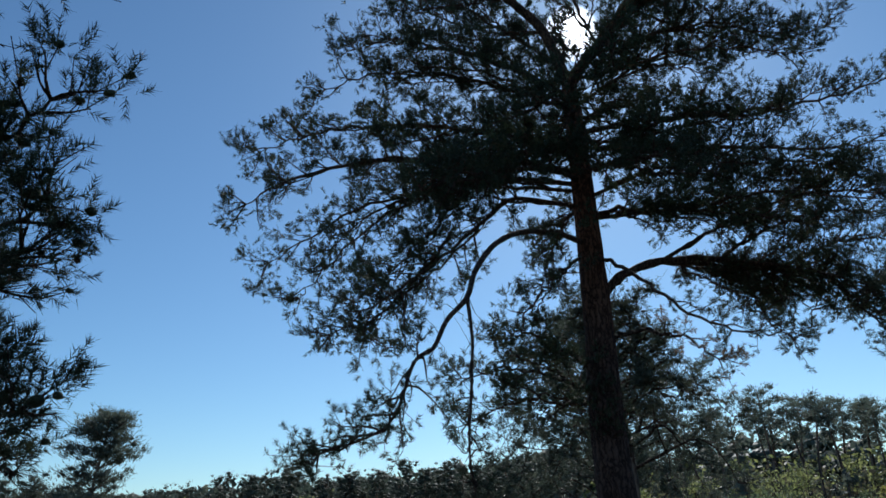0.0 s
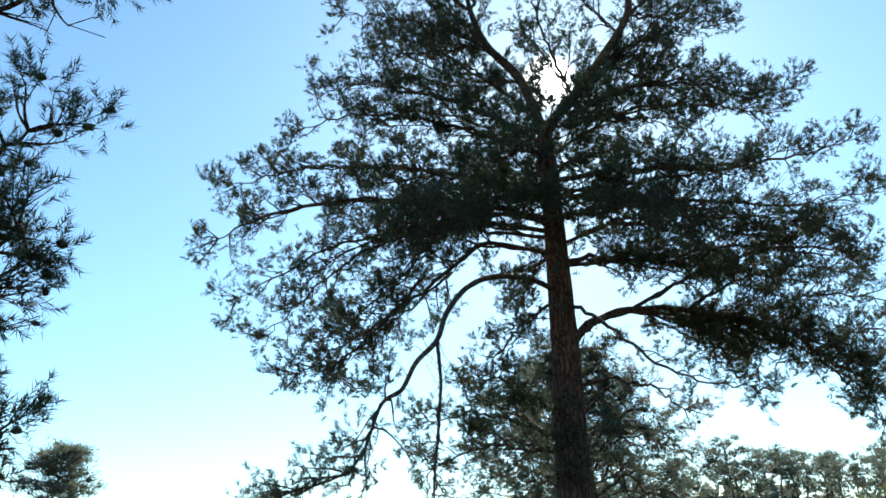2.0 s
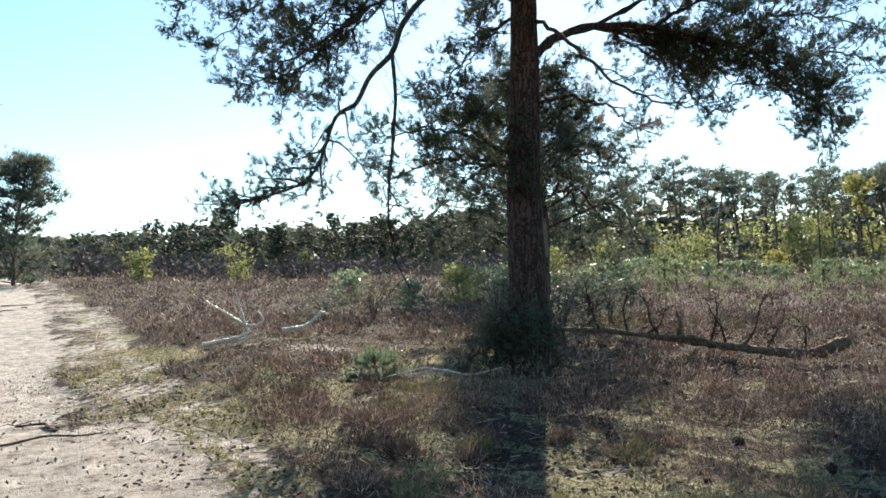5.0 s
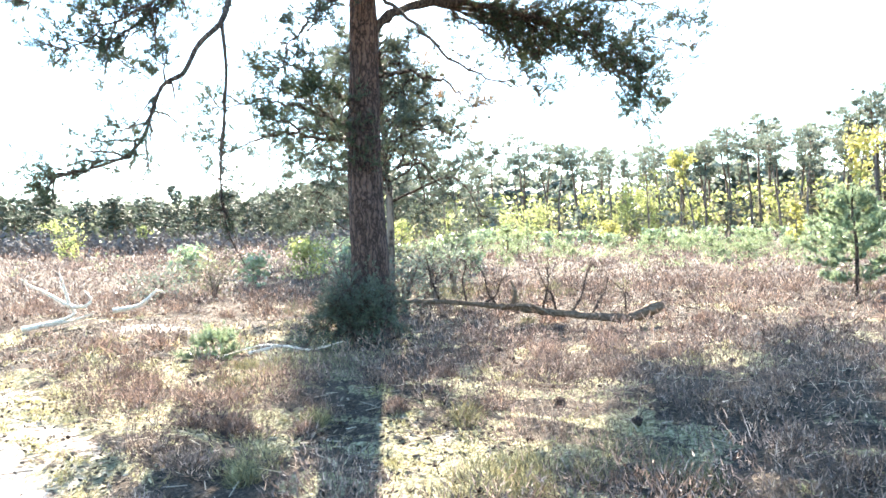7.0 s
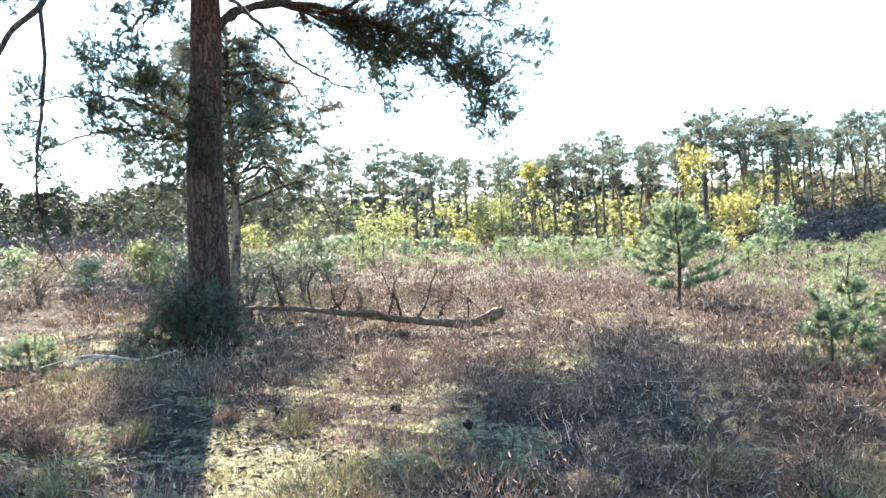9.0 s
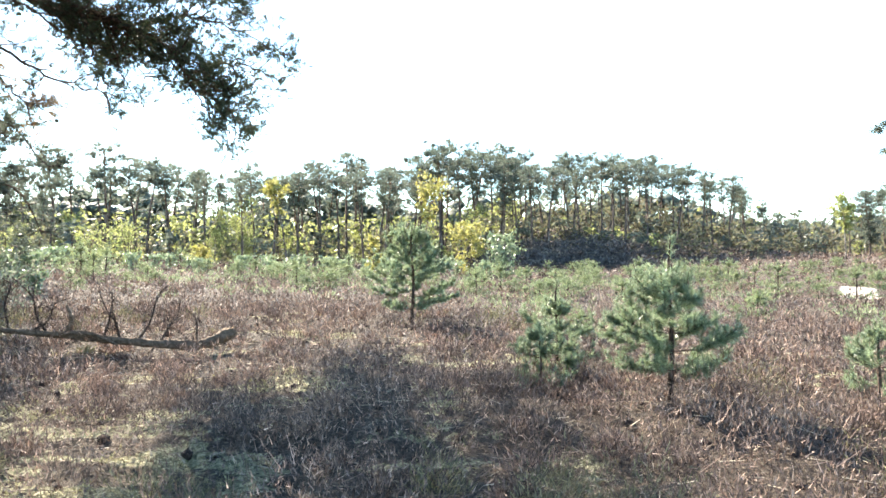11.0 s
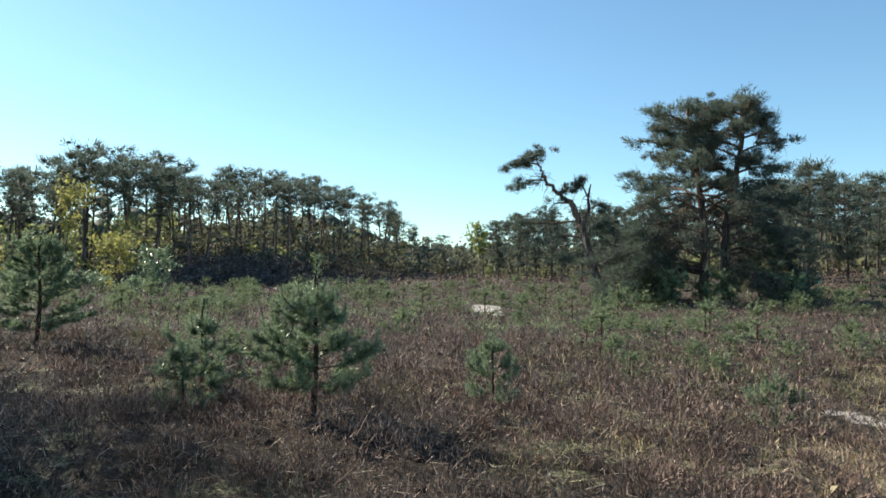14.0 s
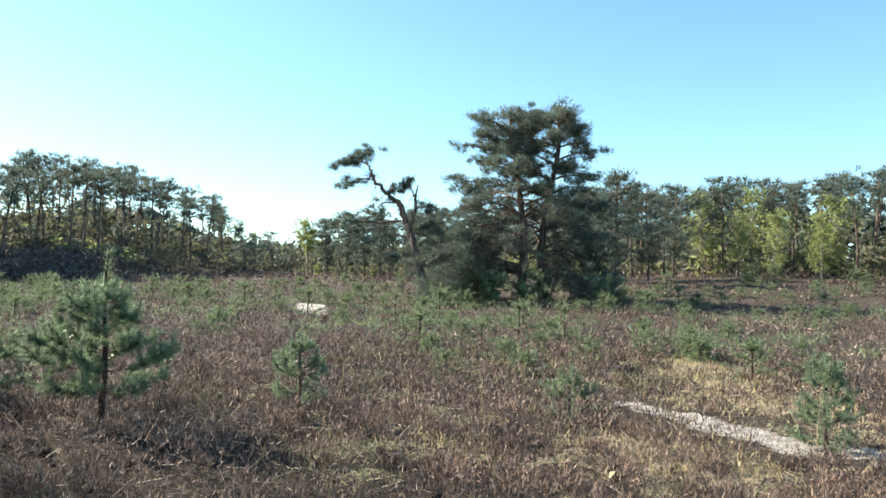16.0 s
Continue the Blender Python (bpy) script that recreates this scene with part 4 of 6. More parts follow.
        part("needles", needles(pos, way, rs, 26, 0.08, 0.055, 0.006, 1.0), mat, limb, "withered brown needles" if mat is NEEDLE_DRY else "")
    # needles that sprout round the trunk
    tuft = np.stack([rs.normal(-0.05, 0.24, 120), rs.uniform(-0.42, -0.24, 120), rs.uniform(2.35, 3.15, 120)], 1)
    w2 = sticks(np.stack([tuft[:, 0] * 0.3, np.full(120, -0.15), tuft[:, 2] - 0.1], 1), tuft, 0.005, 0.003)
    limb = part("sprout", w2, LIMB_BARK, root)
    part("needles", needles(tuft, rs.normal(size=(120, 3)) + (0, -0.4, 0.6), rs, 26, 0.12, 0.055, 0.006), NEEDLE, limb)
    return root


tall_pine()


def pine_cone_places():
    rs = np.random.default_rng(3)
    first = None
    for k in range(60):
        x, y = rs.normal(0.6, 1.3), rs.uniform(4.2, 8.5)
        if sand_amount(x, y) > 0.8:
            continue
        m = pose(x, y, ground_z(x, y) + 0.05 * float(wobble(x, y, 2.4)) + 0.014, 90 + rs.uniform(-25, 25), rs.uniform(0, 360), rs.uniform(0, 360))
        if first is None:
            first = solid("pine_cone", CONE_GEO, CONE, (0, 0, 0), "small dark brown pine cone lying on the moss", "pine cone", "cones under the pine")
            first.matrix_basis = m
            first.scale = (0.7, 0.7, 0.7)
        else:
            copy_thing(first, m)


pine_cone_places()


# ---- the low pine sprig at the foot of the trunk ----
def sprig():
    rs = np.random.default_rng(21)
    at = (1.42, 9.72, ground_z(1.42, 9.72))
    root = thing("pine_sapling", at, "small dark pine sapling at the foot of the trunk", "tree")
    A, pos, way = [], [], []
    wood = [tube(spline([(0, 0, -0.05), (0.03, 0.02, 0.5), (0.0, 0.05, 1.0)], 8), np.linspace(0.02, 0.006, 8), 6)]
    for k in range(34):
        a, h = rs.uniform(1.2, 6.0), rs.uniform(0.12, 0.95)
        out = (1.0 - 0.4 * h) * rs.uniform(0.5, 1.2)
        line = [(0, 0, h), (0.28 * out * math.cos(a), 0.2 * out * math.sin(a), h + 0.03), (0.56 * out * math.cos(a), 0.4 * out * math.sin(a), h - 0.10)]
        w, p, d = bough(rs, line, 0.01, 0.3, 0.3, 0.11, 0.09, steps=10, sides=5)
        wood.append(w); pos.append(p); way.append(d)
    part("stem", joined(wood), LIMB_BARK, root)
    part("needles", needles(np.concatenate(pos), np.concatenate(way), rs, 13, 0.08, 0.055, 0.008), NEEDLE_BUSHY, root)


sprig()


# ---- the smaller pine behind it ----
def bushy_pine(name, at, height, width, seed, label, low=0.12, limbs=34, count=13, needle=(0.10, 0.065, 0.010), step=0.2, radius=0.11, lean=(0, 0)):
    rs = np.random.default_rng(seed)
    root = thing(name, at, label, "tree")
    T = spline([(0, 0, -0.2), (0.1 + lean[0] * 0.3, 0.05, height * 0.35), (lean[0] * 0.7, lean[1], height * 0.7), (lean[0], lean[1], height)], 30)
    part("trunk", tube(T, np.linspace(radius, 0.02, 30), 10), FAR_BARK, root, smooth=True)
    for k in range(limbs):
        f = low + (0.97 - low) * (k + rs.random()) / limbs
        b = T[min(int(f * 29), 29)]
        a = k * 2.4 + rs.uniform(-0.4, 0.4)
        ln = width * 0.5 * (0.55 + 0.5 * rs.random()) * min(1.0, 2.1 * (1.04 - f) + 0.12) * (0.8 + 0.2 * min(1, f * 4))
        o = np.array((math.cos(a), math.sin(a), 0.0))
        line = [b, b + o * ln * 0.35 + UP * rs.uniform(0.1, 0.3) * ln, b + o * ln * 0.7 + UP * rs.uniform(0.0, 0.4) * ln + rs.normal(size=3) * 0.08, b + o * ln + UP * rs.uniform(-0.3, 0.4) * ln]
        wood, pos, way = bough(rs, line, 0.026, 0.22, 0.36 * width * 0.5, step, step * 0.5, steps=14, sides=5)
        limb = part("limb", wood, LIMB_BARK, root)
        pos, way, c = tufted(rs, pos, way, 13, 0.3)
        tuft = clumps(rs, c, np.array((0.26, 0.26, 0.17)) * rs.uniform(0.5, 1.2, (len(c), 1)), 26, 0.13, 0.016, 0, 0.25)
        part("needles", joined([needles(pos, way, rs, count, needle[0], needle[1], needle[2], 1.0), tuft]), NEEDLE_BUSHY, limb)
    return root


bushy_pine("pine_tree", (2.7, 15.1, ground_z(2.7, 15.1)), 5.6, 3.9, 33, "slender pine close behind the tall one", low=0.36, limbs=44, count=13, needle=(0.12, 0.08, 0.0125), step=0.22, radius=0.10)
bushy_pine("pine_tree", (3.9, 27.8, ground_z(3.9, 27.8)), 8.2, 8.6, 31, "bushy lower pine standing behind the tall one", low=0.15, limbs=74, count=12, needle=(0.19, 0.125, 0.020), step=0.42, radius=0.18)


# ---- the pine beside the track, whose boughs reach into view ----
def near_pine():
    rs = np.random.default_rng(41)
    x0, y0 = -4.9, 4.3
    z0 = ground_z(x0, y0)
    root = thing("pine_tree", (x0, y0, z0), "pine close beside the track with long dark boughs", "tree")
    T = spline([(0, 0, -0.2), (0.1, 0.05, 2.2), (0.05, 0.0, 4.5), (0.15, 0.1, 7.5)], 60)
    part("trunk", tube(T, np.linspace(0.17, 0.05, 60), 16, 0.04, rs), BARK, root, smooth=True)
    tips = [(-1.55, 3.2, 4.85), (-1.72, 3.2, 3.78), (-1.68, 3.25, 3.2), (-1.75, 3.2, 2.95), (-1.98, 3.15, 2.72), (-1.85, 3.2, 2.4), (-1.8, 3.2, 2.25), (-1.55, 3.3, 2.2), (-2.4, 3.0, 3.5), (-2.5, 3.0, 1.9),
            (-2.5, 3.4, 2.5), (-2.3, 3.5, 3.0), (-2.6, 2.9, 4.7), (-2.2, 4.2, 2.1), (-2.7, 3.2, 1.5), (-2.3, 2.9, 3.35), (-2.1, 3.3, 3.5),
            (-2.3, 3.1, 3.3), (-2.5, 3.4, 3.7), (-2.4, 3.2, 2.8), (-2.5, 3.1, 2.2)]
    for k, tip in enumerate(tips):
        tip = np.array(tip) - (x0 + (0.37 if tip[2] > 2.6 else 0.58), y0, z0)
        b = np.array((0.08, 0.03, tip[2] - rs.uniform(-0.1, 0.5)))
        line = [b, b * 0.65 + tip * 0.35 + UP * 0.10, b * 0.3 + tip * 0.7 - UP * 0.06, tip]
        wood, pos, way = bough(rs, line, 0.028, 0.3, 0.5, 0.105, 0.075, up=0.25, droop=0.1)
        limb = part("limb", wood, LIMB_BARK, root)
        pos, way, c = tufted(rs, pos, way, 15, 0.5)
        tuft = clumps(rs, c, np.array((0.10, 0.10, 0.07)) * rs.uniform(0.5, 1.1, (len(c), 1)), 34, 0.06, 0.005, 1, 0.4)
        part("needles", joined([tuft, needles(pos, way + 0.4 * unit(tip - b), rs, 34, 0.12, 0.056, 0.0052, 0.8)]), NEEDLE, limb)
        for q in rs.integers(0, len(pos), 3):
            cone = part("cone", CONE_GEO, CONE, limb)
            cone.location = pos[q] - UP * 0.02
    for k in range(10):
        a, h = rs.uniform(1.8, 5.2), rs.uniform(2.0, 7.0)
        o = np.array((math.cos(a), math.sin(a), 0))
        line = [(0, 0, h), o * 0.9 + UP * (h + 0.2), o * 2.0 + UP * h]
        wood, pos, way = bough(rs, line, 0.04, 0.35, 0.7, 0.3, 0.16)
        limb = part("limb", wood, LIMB_BARK, root)
        part("needles", needles(pos, way, rs, 7, 0.12, 0.06, 0.009), NEEDLE, limb)


near_pine()


# ---- young pines in the heather ----
def young_pine(name, place, height, width, seed, label, group="", whorls=6, arms=6, count=26, needle=(0.10, 0.05, 0.005), bare=0.22, leader=0.3, turn=0.0, shoot_gap=0.05, fine=True, leaf=None):
    rs = np.random.default_rng(seed)
    root = thing(name, place, label, "tree", group, turn=turn)
    T = spline([(0, 0, -0.08), (0.02 * height, 0.01, height * 0.45), (0.01, 0.0, height)], 14)
    wood = [tube(T, np.linspace(0.020 * height + 0.004, 0.005, 14), 7 if fine else 4)]
    A, B, pos, way = [], [], [], []
    for w in range(whorls):
        f = bare + (1 - leader * 0.6 - bare) * w / max(whorls - 1, 1)
        base = T[min(int(f * 13), 13)]
        for k in range(arms + (w < whorls // 2)):
            a = k * 6.283 / arms + rs.uniform(-0.35, 0.35) + w
            ln = width * 0.5 * (0.65 + 0.5 * rs.random()) * (1.0 - 0.72 * (f - bare) / (1 - bare)) * (0.75 if w == 0 else 1)
            o = np.array((math.cos(a), math.sin(a), 0.0))
            rise = 0.02 + 0.75 * (f - bare)
            p0, p1 = base, base + o * ln * 0.55 + UP * rise * 0.45 * ln
            p2 = base + o * ln + UP * (rise + 0.30 * rs.random()) * ln
            A += [p0, p1] if fine else [p0]; B += [p1, p2] if fine else [p2]
            q = max(3, int(ln / shoot_gap))
            for t in np.linspace(0.3, 1.0, q):
                p = p0 + (p1 - p0) * t / 0.55 if t < 0.55 else p1 + (p2 - p1) * (t - 0.55) / 0.45
                e = unit(o * 0.8 + 0.6 * rs.normal(size=3) + UP * 0.6)
                if t < 0.95 and fine:
                    A.append(p); B.append(p + e * 0.09)
                    p = p + e * 0.07
                pos.append(p); way.append(e)
    top = T[-1]
    for t in np.linspace(1 - leader, 1.0, 5):
        pos.append(T[min(int(t * 13), 13)]); way.append(UP + 0.15 * rs.normal(size=3))
    for k in range(4):
        o = np.array((math.cos(k * 1.6), math.sin(k * 1.6), 0))
        b = T[min(int((1 - leader) * 13), 13)]
        A.append(b); B.append(b + (o * 0.35 + UP) * leader * height * 0.45)
        for t in (0.3, 0.6, 0.9):
            pos.append(b + (B[-1] - b) * t); way.append(o * 0.3 + UP)
    wood.append(sticks(A, B, 0.006 * max(height, 0.5), 0.003))
    part("trunk", joined(wood), LIMB_BARK, root)
    part("needles", needles(np.array(pos), np.array(way), rs, count, *needle), leaf or NEEDLE_YOUNG, root)
    return root


def bushy_young_pine(place, height, width, seed, label, whorls=5, arms=5, bare=0.2, leader=0.25, count=46, needle=(0.055, 0.0050), side=3, up=0.35):
    """A young pine: rings of arms that curve upwards, each arm and side shoot a brush of needles."""
    rs = np.random.default_rng(seed)
    root = thing("young_pine", place, label, "tree")
    T = spline([(0, 0, -0.08), (0.03 * height, 0.01, height * 0.4), (-0.01, 0.01, height * 0.75), (0.01, 0.0, height)], 24)
    part("trunk", tube(T, np.linspace(0.020 * height + 0.004, 0.006, 24), 8), LIMB_BARK, root, smooth=True)
    pos, way = [], []

    def shoot(p, d, ln, bare_part=0.0):
        # one brush of needles, cut into short lengths
        k = max(1, int(ln / 0.07))
        for q in range(k):
            t = bare_part + (1 - bare_part) * q / k
            pos.append(p + d * ln * t); way.append(d)

    for w in range(whorls):
        g0 = w / max(whorls - 1, 1)
        f = bare + (1 - leader - bare) * g0
        for k in range(arms + (w < 2)):
            b = T[min(int(f * 23 + rs.uniform(-0.8, 0.8)), 23)]
            a = k * 6.283 / arms + w * 0.9 + rs.uniform(-0.3, 0.3)
            ln = width * 0.5 * rs.uniform(0.7, 1.1) * (1.0 - 0.72 * g0 ** 1.2) * (0.8 if w == 0 else 1.0)
            o = np.array((math.cos(a), math.sin(a), 0.0))
            rise = up * (0.2 + 1.5 * g0) + rs.uniform(-0.1, 0.15)
            P = spline([b, b + o * ln * 0.5 + UP * ln * rise * 0.3, b + o * ln * 0.9 + UP * ln * (rise * 0.8 + 0.1)], 7)
            A, B, R = list(P[:-1]), list(P[1:]), [0.0055] * 6
            end = unit(P[-1] - P[-2] + 0.35 * UP)
            shoot(P[-1], end, 0.10 + 0.06 * rs.random())
            A.append(P[-1]); B.append(P[-1] + end * 0.12); R.append(0.004)
            for q in range(2, 6):
                shoot(P[q], unit(P[q + 1] - P[q]), float(np.linalg.norm(P[q + 1] - P[q])))
            for q in range(max(2, int(side * 2 * (ln / (width * 0.5)) + rs.random()))):
                t = rs.uniform(0.35, 1.0)
                p = P[min(int(t * 6), 6)]
                d = unit(0.7 * o + 0.75 * unit(rs.normal(size=3)) * (1, 1, 0.5) + UP * rs.uniform(0.2, 0.7))
                l2 = rs.uniform(0.08, 0.20) * (0.6 + 0.5 * ln / (width * 0.5))
                A.append(p); B.append(p + d * l2); R.append(0.0035)
                shoot(p, d, l2, 0.15)
            part("branch", sticks(A, B, R, np.array(R) * 0.7), LIMB_BARK, root)
    b = T[int((1 - leader) * 23)]
    for k in range(5):
        o = np.array((math.cos(k * 1.3 + seed), math.sin(k * 1.3 + seed), 0))
        d = unit(o * 0.55 + UP)
        l2 = leader * height * rs.uniform(0.28, 0.48)
        part("branch", sticks([b], [b + d * l2], 0.004, 0.003), LIMB_BARK, root)
        shoot(b, d, l2, 0.2)
    shoot(T[-1] - UP * leader * height * 0.35, UP, leader * height * 0.35)
    part("needles", needles(np.array(pos), np.array(way), rs, count, 0.072, needle[0], needle[1], 0.9), NEEDLE_YOUNG, root)
    return root


def on_ground(x, y, dz=0.0):
    return x, y, ground_z(x, y) + dz


bushy_young_pine(on_ground(6.98, 3.48), 1.58, 1.75, 51, "open young pine with bright blue-green needles in the heather", whorls=5, arms=7, bare=0.18, leader=0.38, count=40, needle=(0.075, 0.0066), side=11, up=0.32)
bushy_young_pine(on_ground(7.63, 5.32), 1.12, 1.15, 52, "slender young pine with bare reddish leader", whorls=3, arms=6, bare=0.14, leader=0.42, needle=(0.065, 0.0075), side=6)
bushy_young_pine(on_ground(7.0, 5.05), 0.62, 1.0, 53, "low bushy young pine in the heather", whorls=3, arms=6, bare=0.12, needle=(0.065, 0.0075), side=6)
bushy_young_pine(on_ground(8.12, 2.02), 0.84, 0.8, 54, "thin young pine with sparse needles", whorls=4, arms=5, bare=0.26, side=3, count=40, needle=(0.06, 0.0058))
bushy_young_pine(on_ground(10.06, 10.68), 1.9, 2.15, 55, "dense conical young pine in open heather", whorls=8, arms=7, bare=0.16, leader=0.2, count=34, needle=(0.075, 0.0125), side=8)
bushy_young_pine(on_ground(9.3, -3.45), 1.0, 0.9, 56, "bushy young pine beside the sandy strip", whorls=5, arms=6, bare=0.08, count=38, needle=(0.06, 0.0068))
bushy_young_pine(on_ground(9.9, -0.75), 0.45, 1.0, 57, "low spreading young pine beside straw-coloured grass", whorls=3, arms=6, bare=0.12, count=38, needle=(0.06, 0.0068))

bushy_young_pine(on_ground(-0.45, 9.75), 0.27, 1.0, 58, "low grey-green young pine creeping over the moss", whorls=3, arms=6, bare=0.1, count=30, needle=(0.06, 0.0085), side=6, up=0.2)


def seedlings():
    rs = np.random.default_rng(61)
    kinds = [young_pine("young_pine", on_ground(*at), h, w, 70 + k, "green young pine seedling among the heather", "seedlings on the heath", whorls=4, arms=7, count=11, needle=(0.09, 0.085, 0.017), bare=0.03, shoot_gap=0.12, fine=False, leaf=SEEDLING)
             for k, (at, h, w) in enumerate([((17.0, 2.6), 0.62, 0.8), ((14.5, 1.7), 0.45, 0.7), ((21.5, 3.0), 1.0, 1.25), ((15.0, 0.3), 0.42, 0.85)])]
    n = 0
    while n < 320:
        a, r = rs.uniform(8, 112), 13.0 + 43 * rs.random() ** 0.9
        if a < 52 and r < 24 or 70 < a < 79 and r < 24:
            continue
        x, y = polar(a, r)
        lush = 0.5 + 0.5 * float(wobble(x, y, 0.35, 2.0))
        if rs.random() > lush or float(sand_amount(x, y)) > 0.3 or (x - 40) ** 2 + y * y < 16:
            continue
        n += 1
        ob = copy_thing(kinds[rs.integers(0, 4)], pose(*on_ground(x, y), 0, 0, rs.uniform(0, 360)))
        s = rs.uniform(0.6, 1.25) * (1.0 + 0.3 * (r > 30))
        ob.scale = (s * 1.1, s * 1.1, s * rs.uniform(0.75, 1.05))


seedlings()


# ---- the great pine across the heath ----
def great_pine():
    rs = np.random.default_rng(81)
    x0, y0 = 40.0, 0.4
    root = thing("pine_tree", on_ground(x0, y0), "great spreading pine with two trunks and a dense green crown", "tree")
    stems = [[(0, 0.5, -0.3), (0, 0.4, 3.0), (0.1, 0.65, 5.4), (0.2, 1.0, 7.8), (0.2, 1.3, 9.7)], [(0.3, -0.6, -0.3), (0.2, -0.55, 3.4), (0.1, -0.9, 5.8), (0.0, -1.3, 8.2), (0.0, -1.2, 9.8)]]
    for q, stem in enumerate(stems):
        T = spline(stem, 40)
        part("trunk", tube(T, np.linspace(0.27, 0.05, 40), 10), FAR_BARK, root, "thick trunk, orange in the upper half", smooth=True)
        for k in range(40):
            f = 0.12 + 0.88 * (k + rs.random()) / 40
            b = T[min(int(f * 39), 39)]
            a = k * 2.4 + q
            reach = float(np.interp(f, [0.1, 0.3, 0.55, 0.75, 0.9, 1.0], [5.0, 4.7, 3.7, 2.9, 2.2, 1.2]))
            ln = reach * rs.uniform(0.5, 1.0)
            o = np.array((math.cos(a), math.sin(a), 0.0))
            ln *= 1.4 if o[1] > 0.3 and f < 0.55 else 1.3 if o[1] > 0.3 else 0.72 if o[1] < -0.25 and f > 0.45 else 1.0
            tip = float(np.interp(f, [0.1, 0.3, 0.6, 1.0], [-0.35, -0.1, 0.15, 0.3]))
            P = spline([b, b + o * ln * 0.4 + UP * 0.14 * ln, b + o * ln * 0.75 + UP * (0.10 + tip * 0.4) * ln, b + o * ln + UP * tip * ln], 12)
            twig = bare_twigs(rs, P, 14 if f > 0.45 else 60, 1.1, 0.014)
            limb = part("limb", joined([tube(P, np.linspace(0.065, 0.015, 12), 5), twig]), FAR_BARK, root)
            m = int(8 + 10 * ln / 3)
            if f < 0.30 and abs(o[1]) < 0.5 or f < 0.52 and o[0] < -0.6:
                m = m // 3
            t = rs.uniform(0.4 if f > 0.45 else 0.62, 1.03, m)
            c = P[np.minimum((t * 11).astype(int), 11)] + rs.normal(size=(m, 3)) * (0.34, 0.34, 0.2)
            size = np.array((0.34, 0.34, 0.21)) * rs.uniform(0.5, 1.35, (m, 1))
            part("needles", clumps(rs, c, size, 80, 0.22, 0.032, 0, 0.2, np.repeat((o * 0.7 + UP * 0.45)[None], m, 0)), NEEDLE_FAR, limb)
    # long low boughs that droop to the ground on both sides
    for k in range(38):
        side = 1 if k % 4 else -1
        a = rs.uniform(-0.9, 0.9)
        o = np.array((math.sin(a) - 0.25, side * math.cos(a), 0.0))
        z0, ln = rs.uniform(1.2, 4.6), rs.uniform(2.6, 6.2 if side > 0 else 4.6)
        b = np.array((0.1, 0.4 * side, z0))
        end = max(0.35, z0 - rs.uniform(0.4, 2.2))
        P = spline([b, b + o * ln * 0.4 + UP * 0.25, b + o * ln * 0.75 + UP * (end - z0) * 0.4, b + o * ln + UP * (end - z0)], 12)
        limb = part("limb", joined([tube(P, np.linspace(0.06, 0.015, 12), 5), bare_twigs(rs, P, 18, 0.8, 0.013)]), FAR_BARK, root)
        m = 16
        c = P[np.minimum((rs.uniform(0.5, 1.08, m) * 11).astype(int), 11)] + rs.normal(size=(m, 3)) * (0.5, 0.5, 0.32)
        part("needles", clumps(rs, c, np.array((0.34, 0.34, 0.22)) * rs.uniform(0.5, 1.3, (m, 1)), 66, 0.22, 0.032, 0, 0.2, np.repeat((o * 0.6 + UP * 0.4)[None], m, 0)), NEEDLE_FAR, limb)
    return root


great_pine()


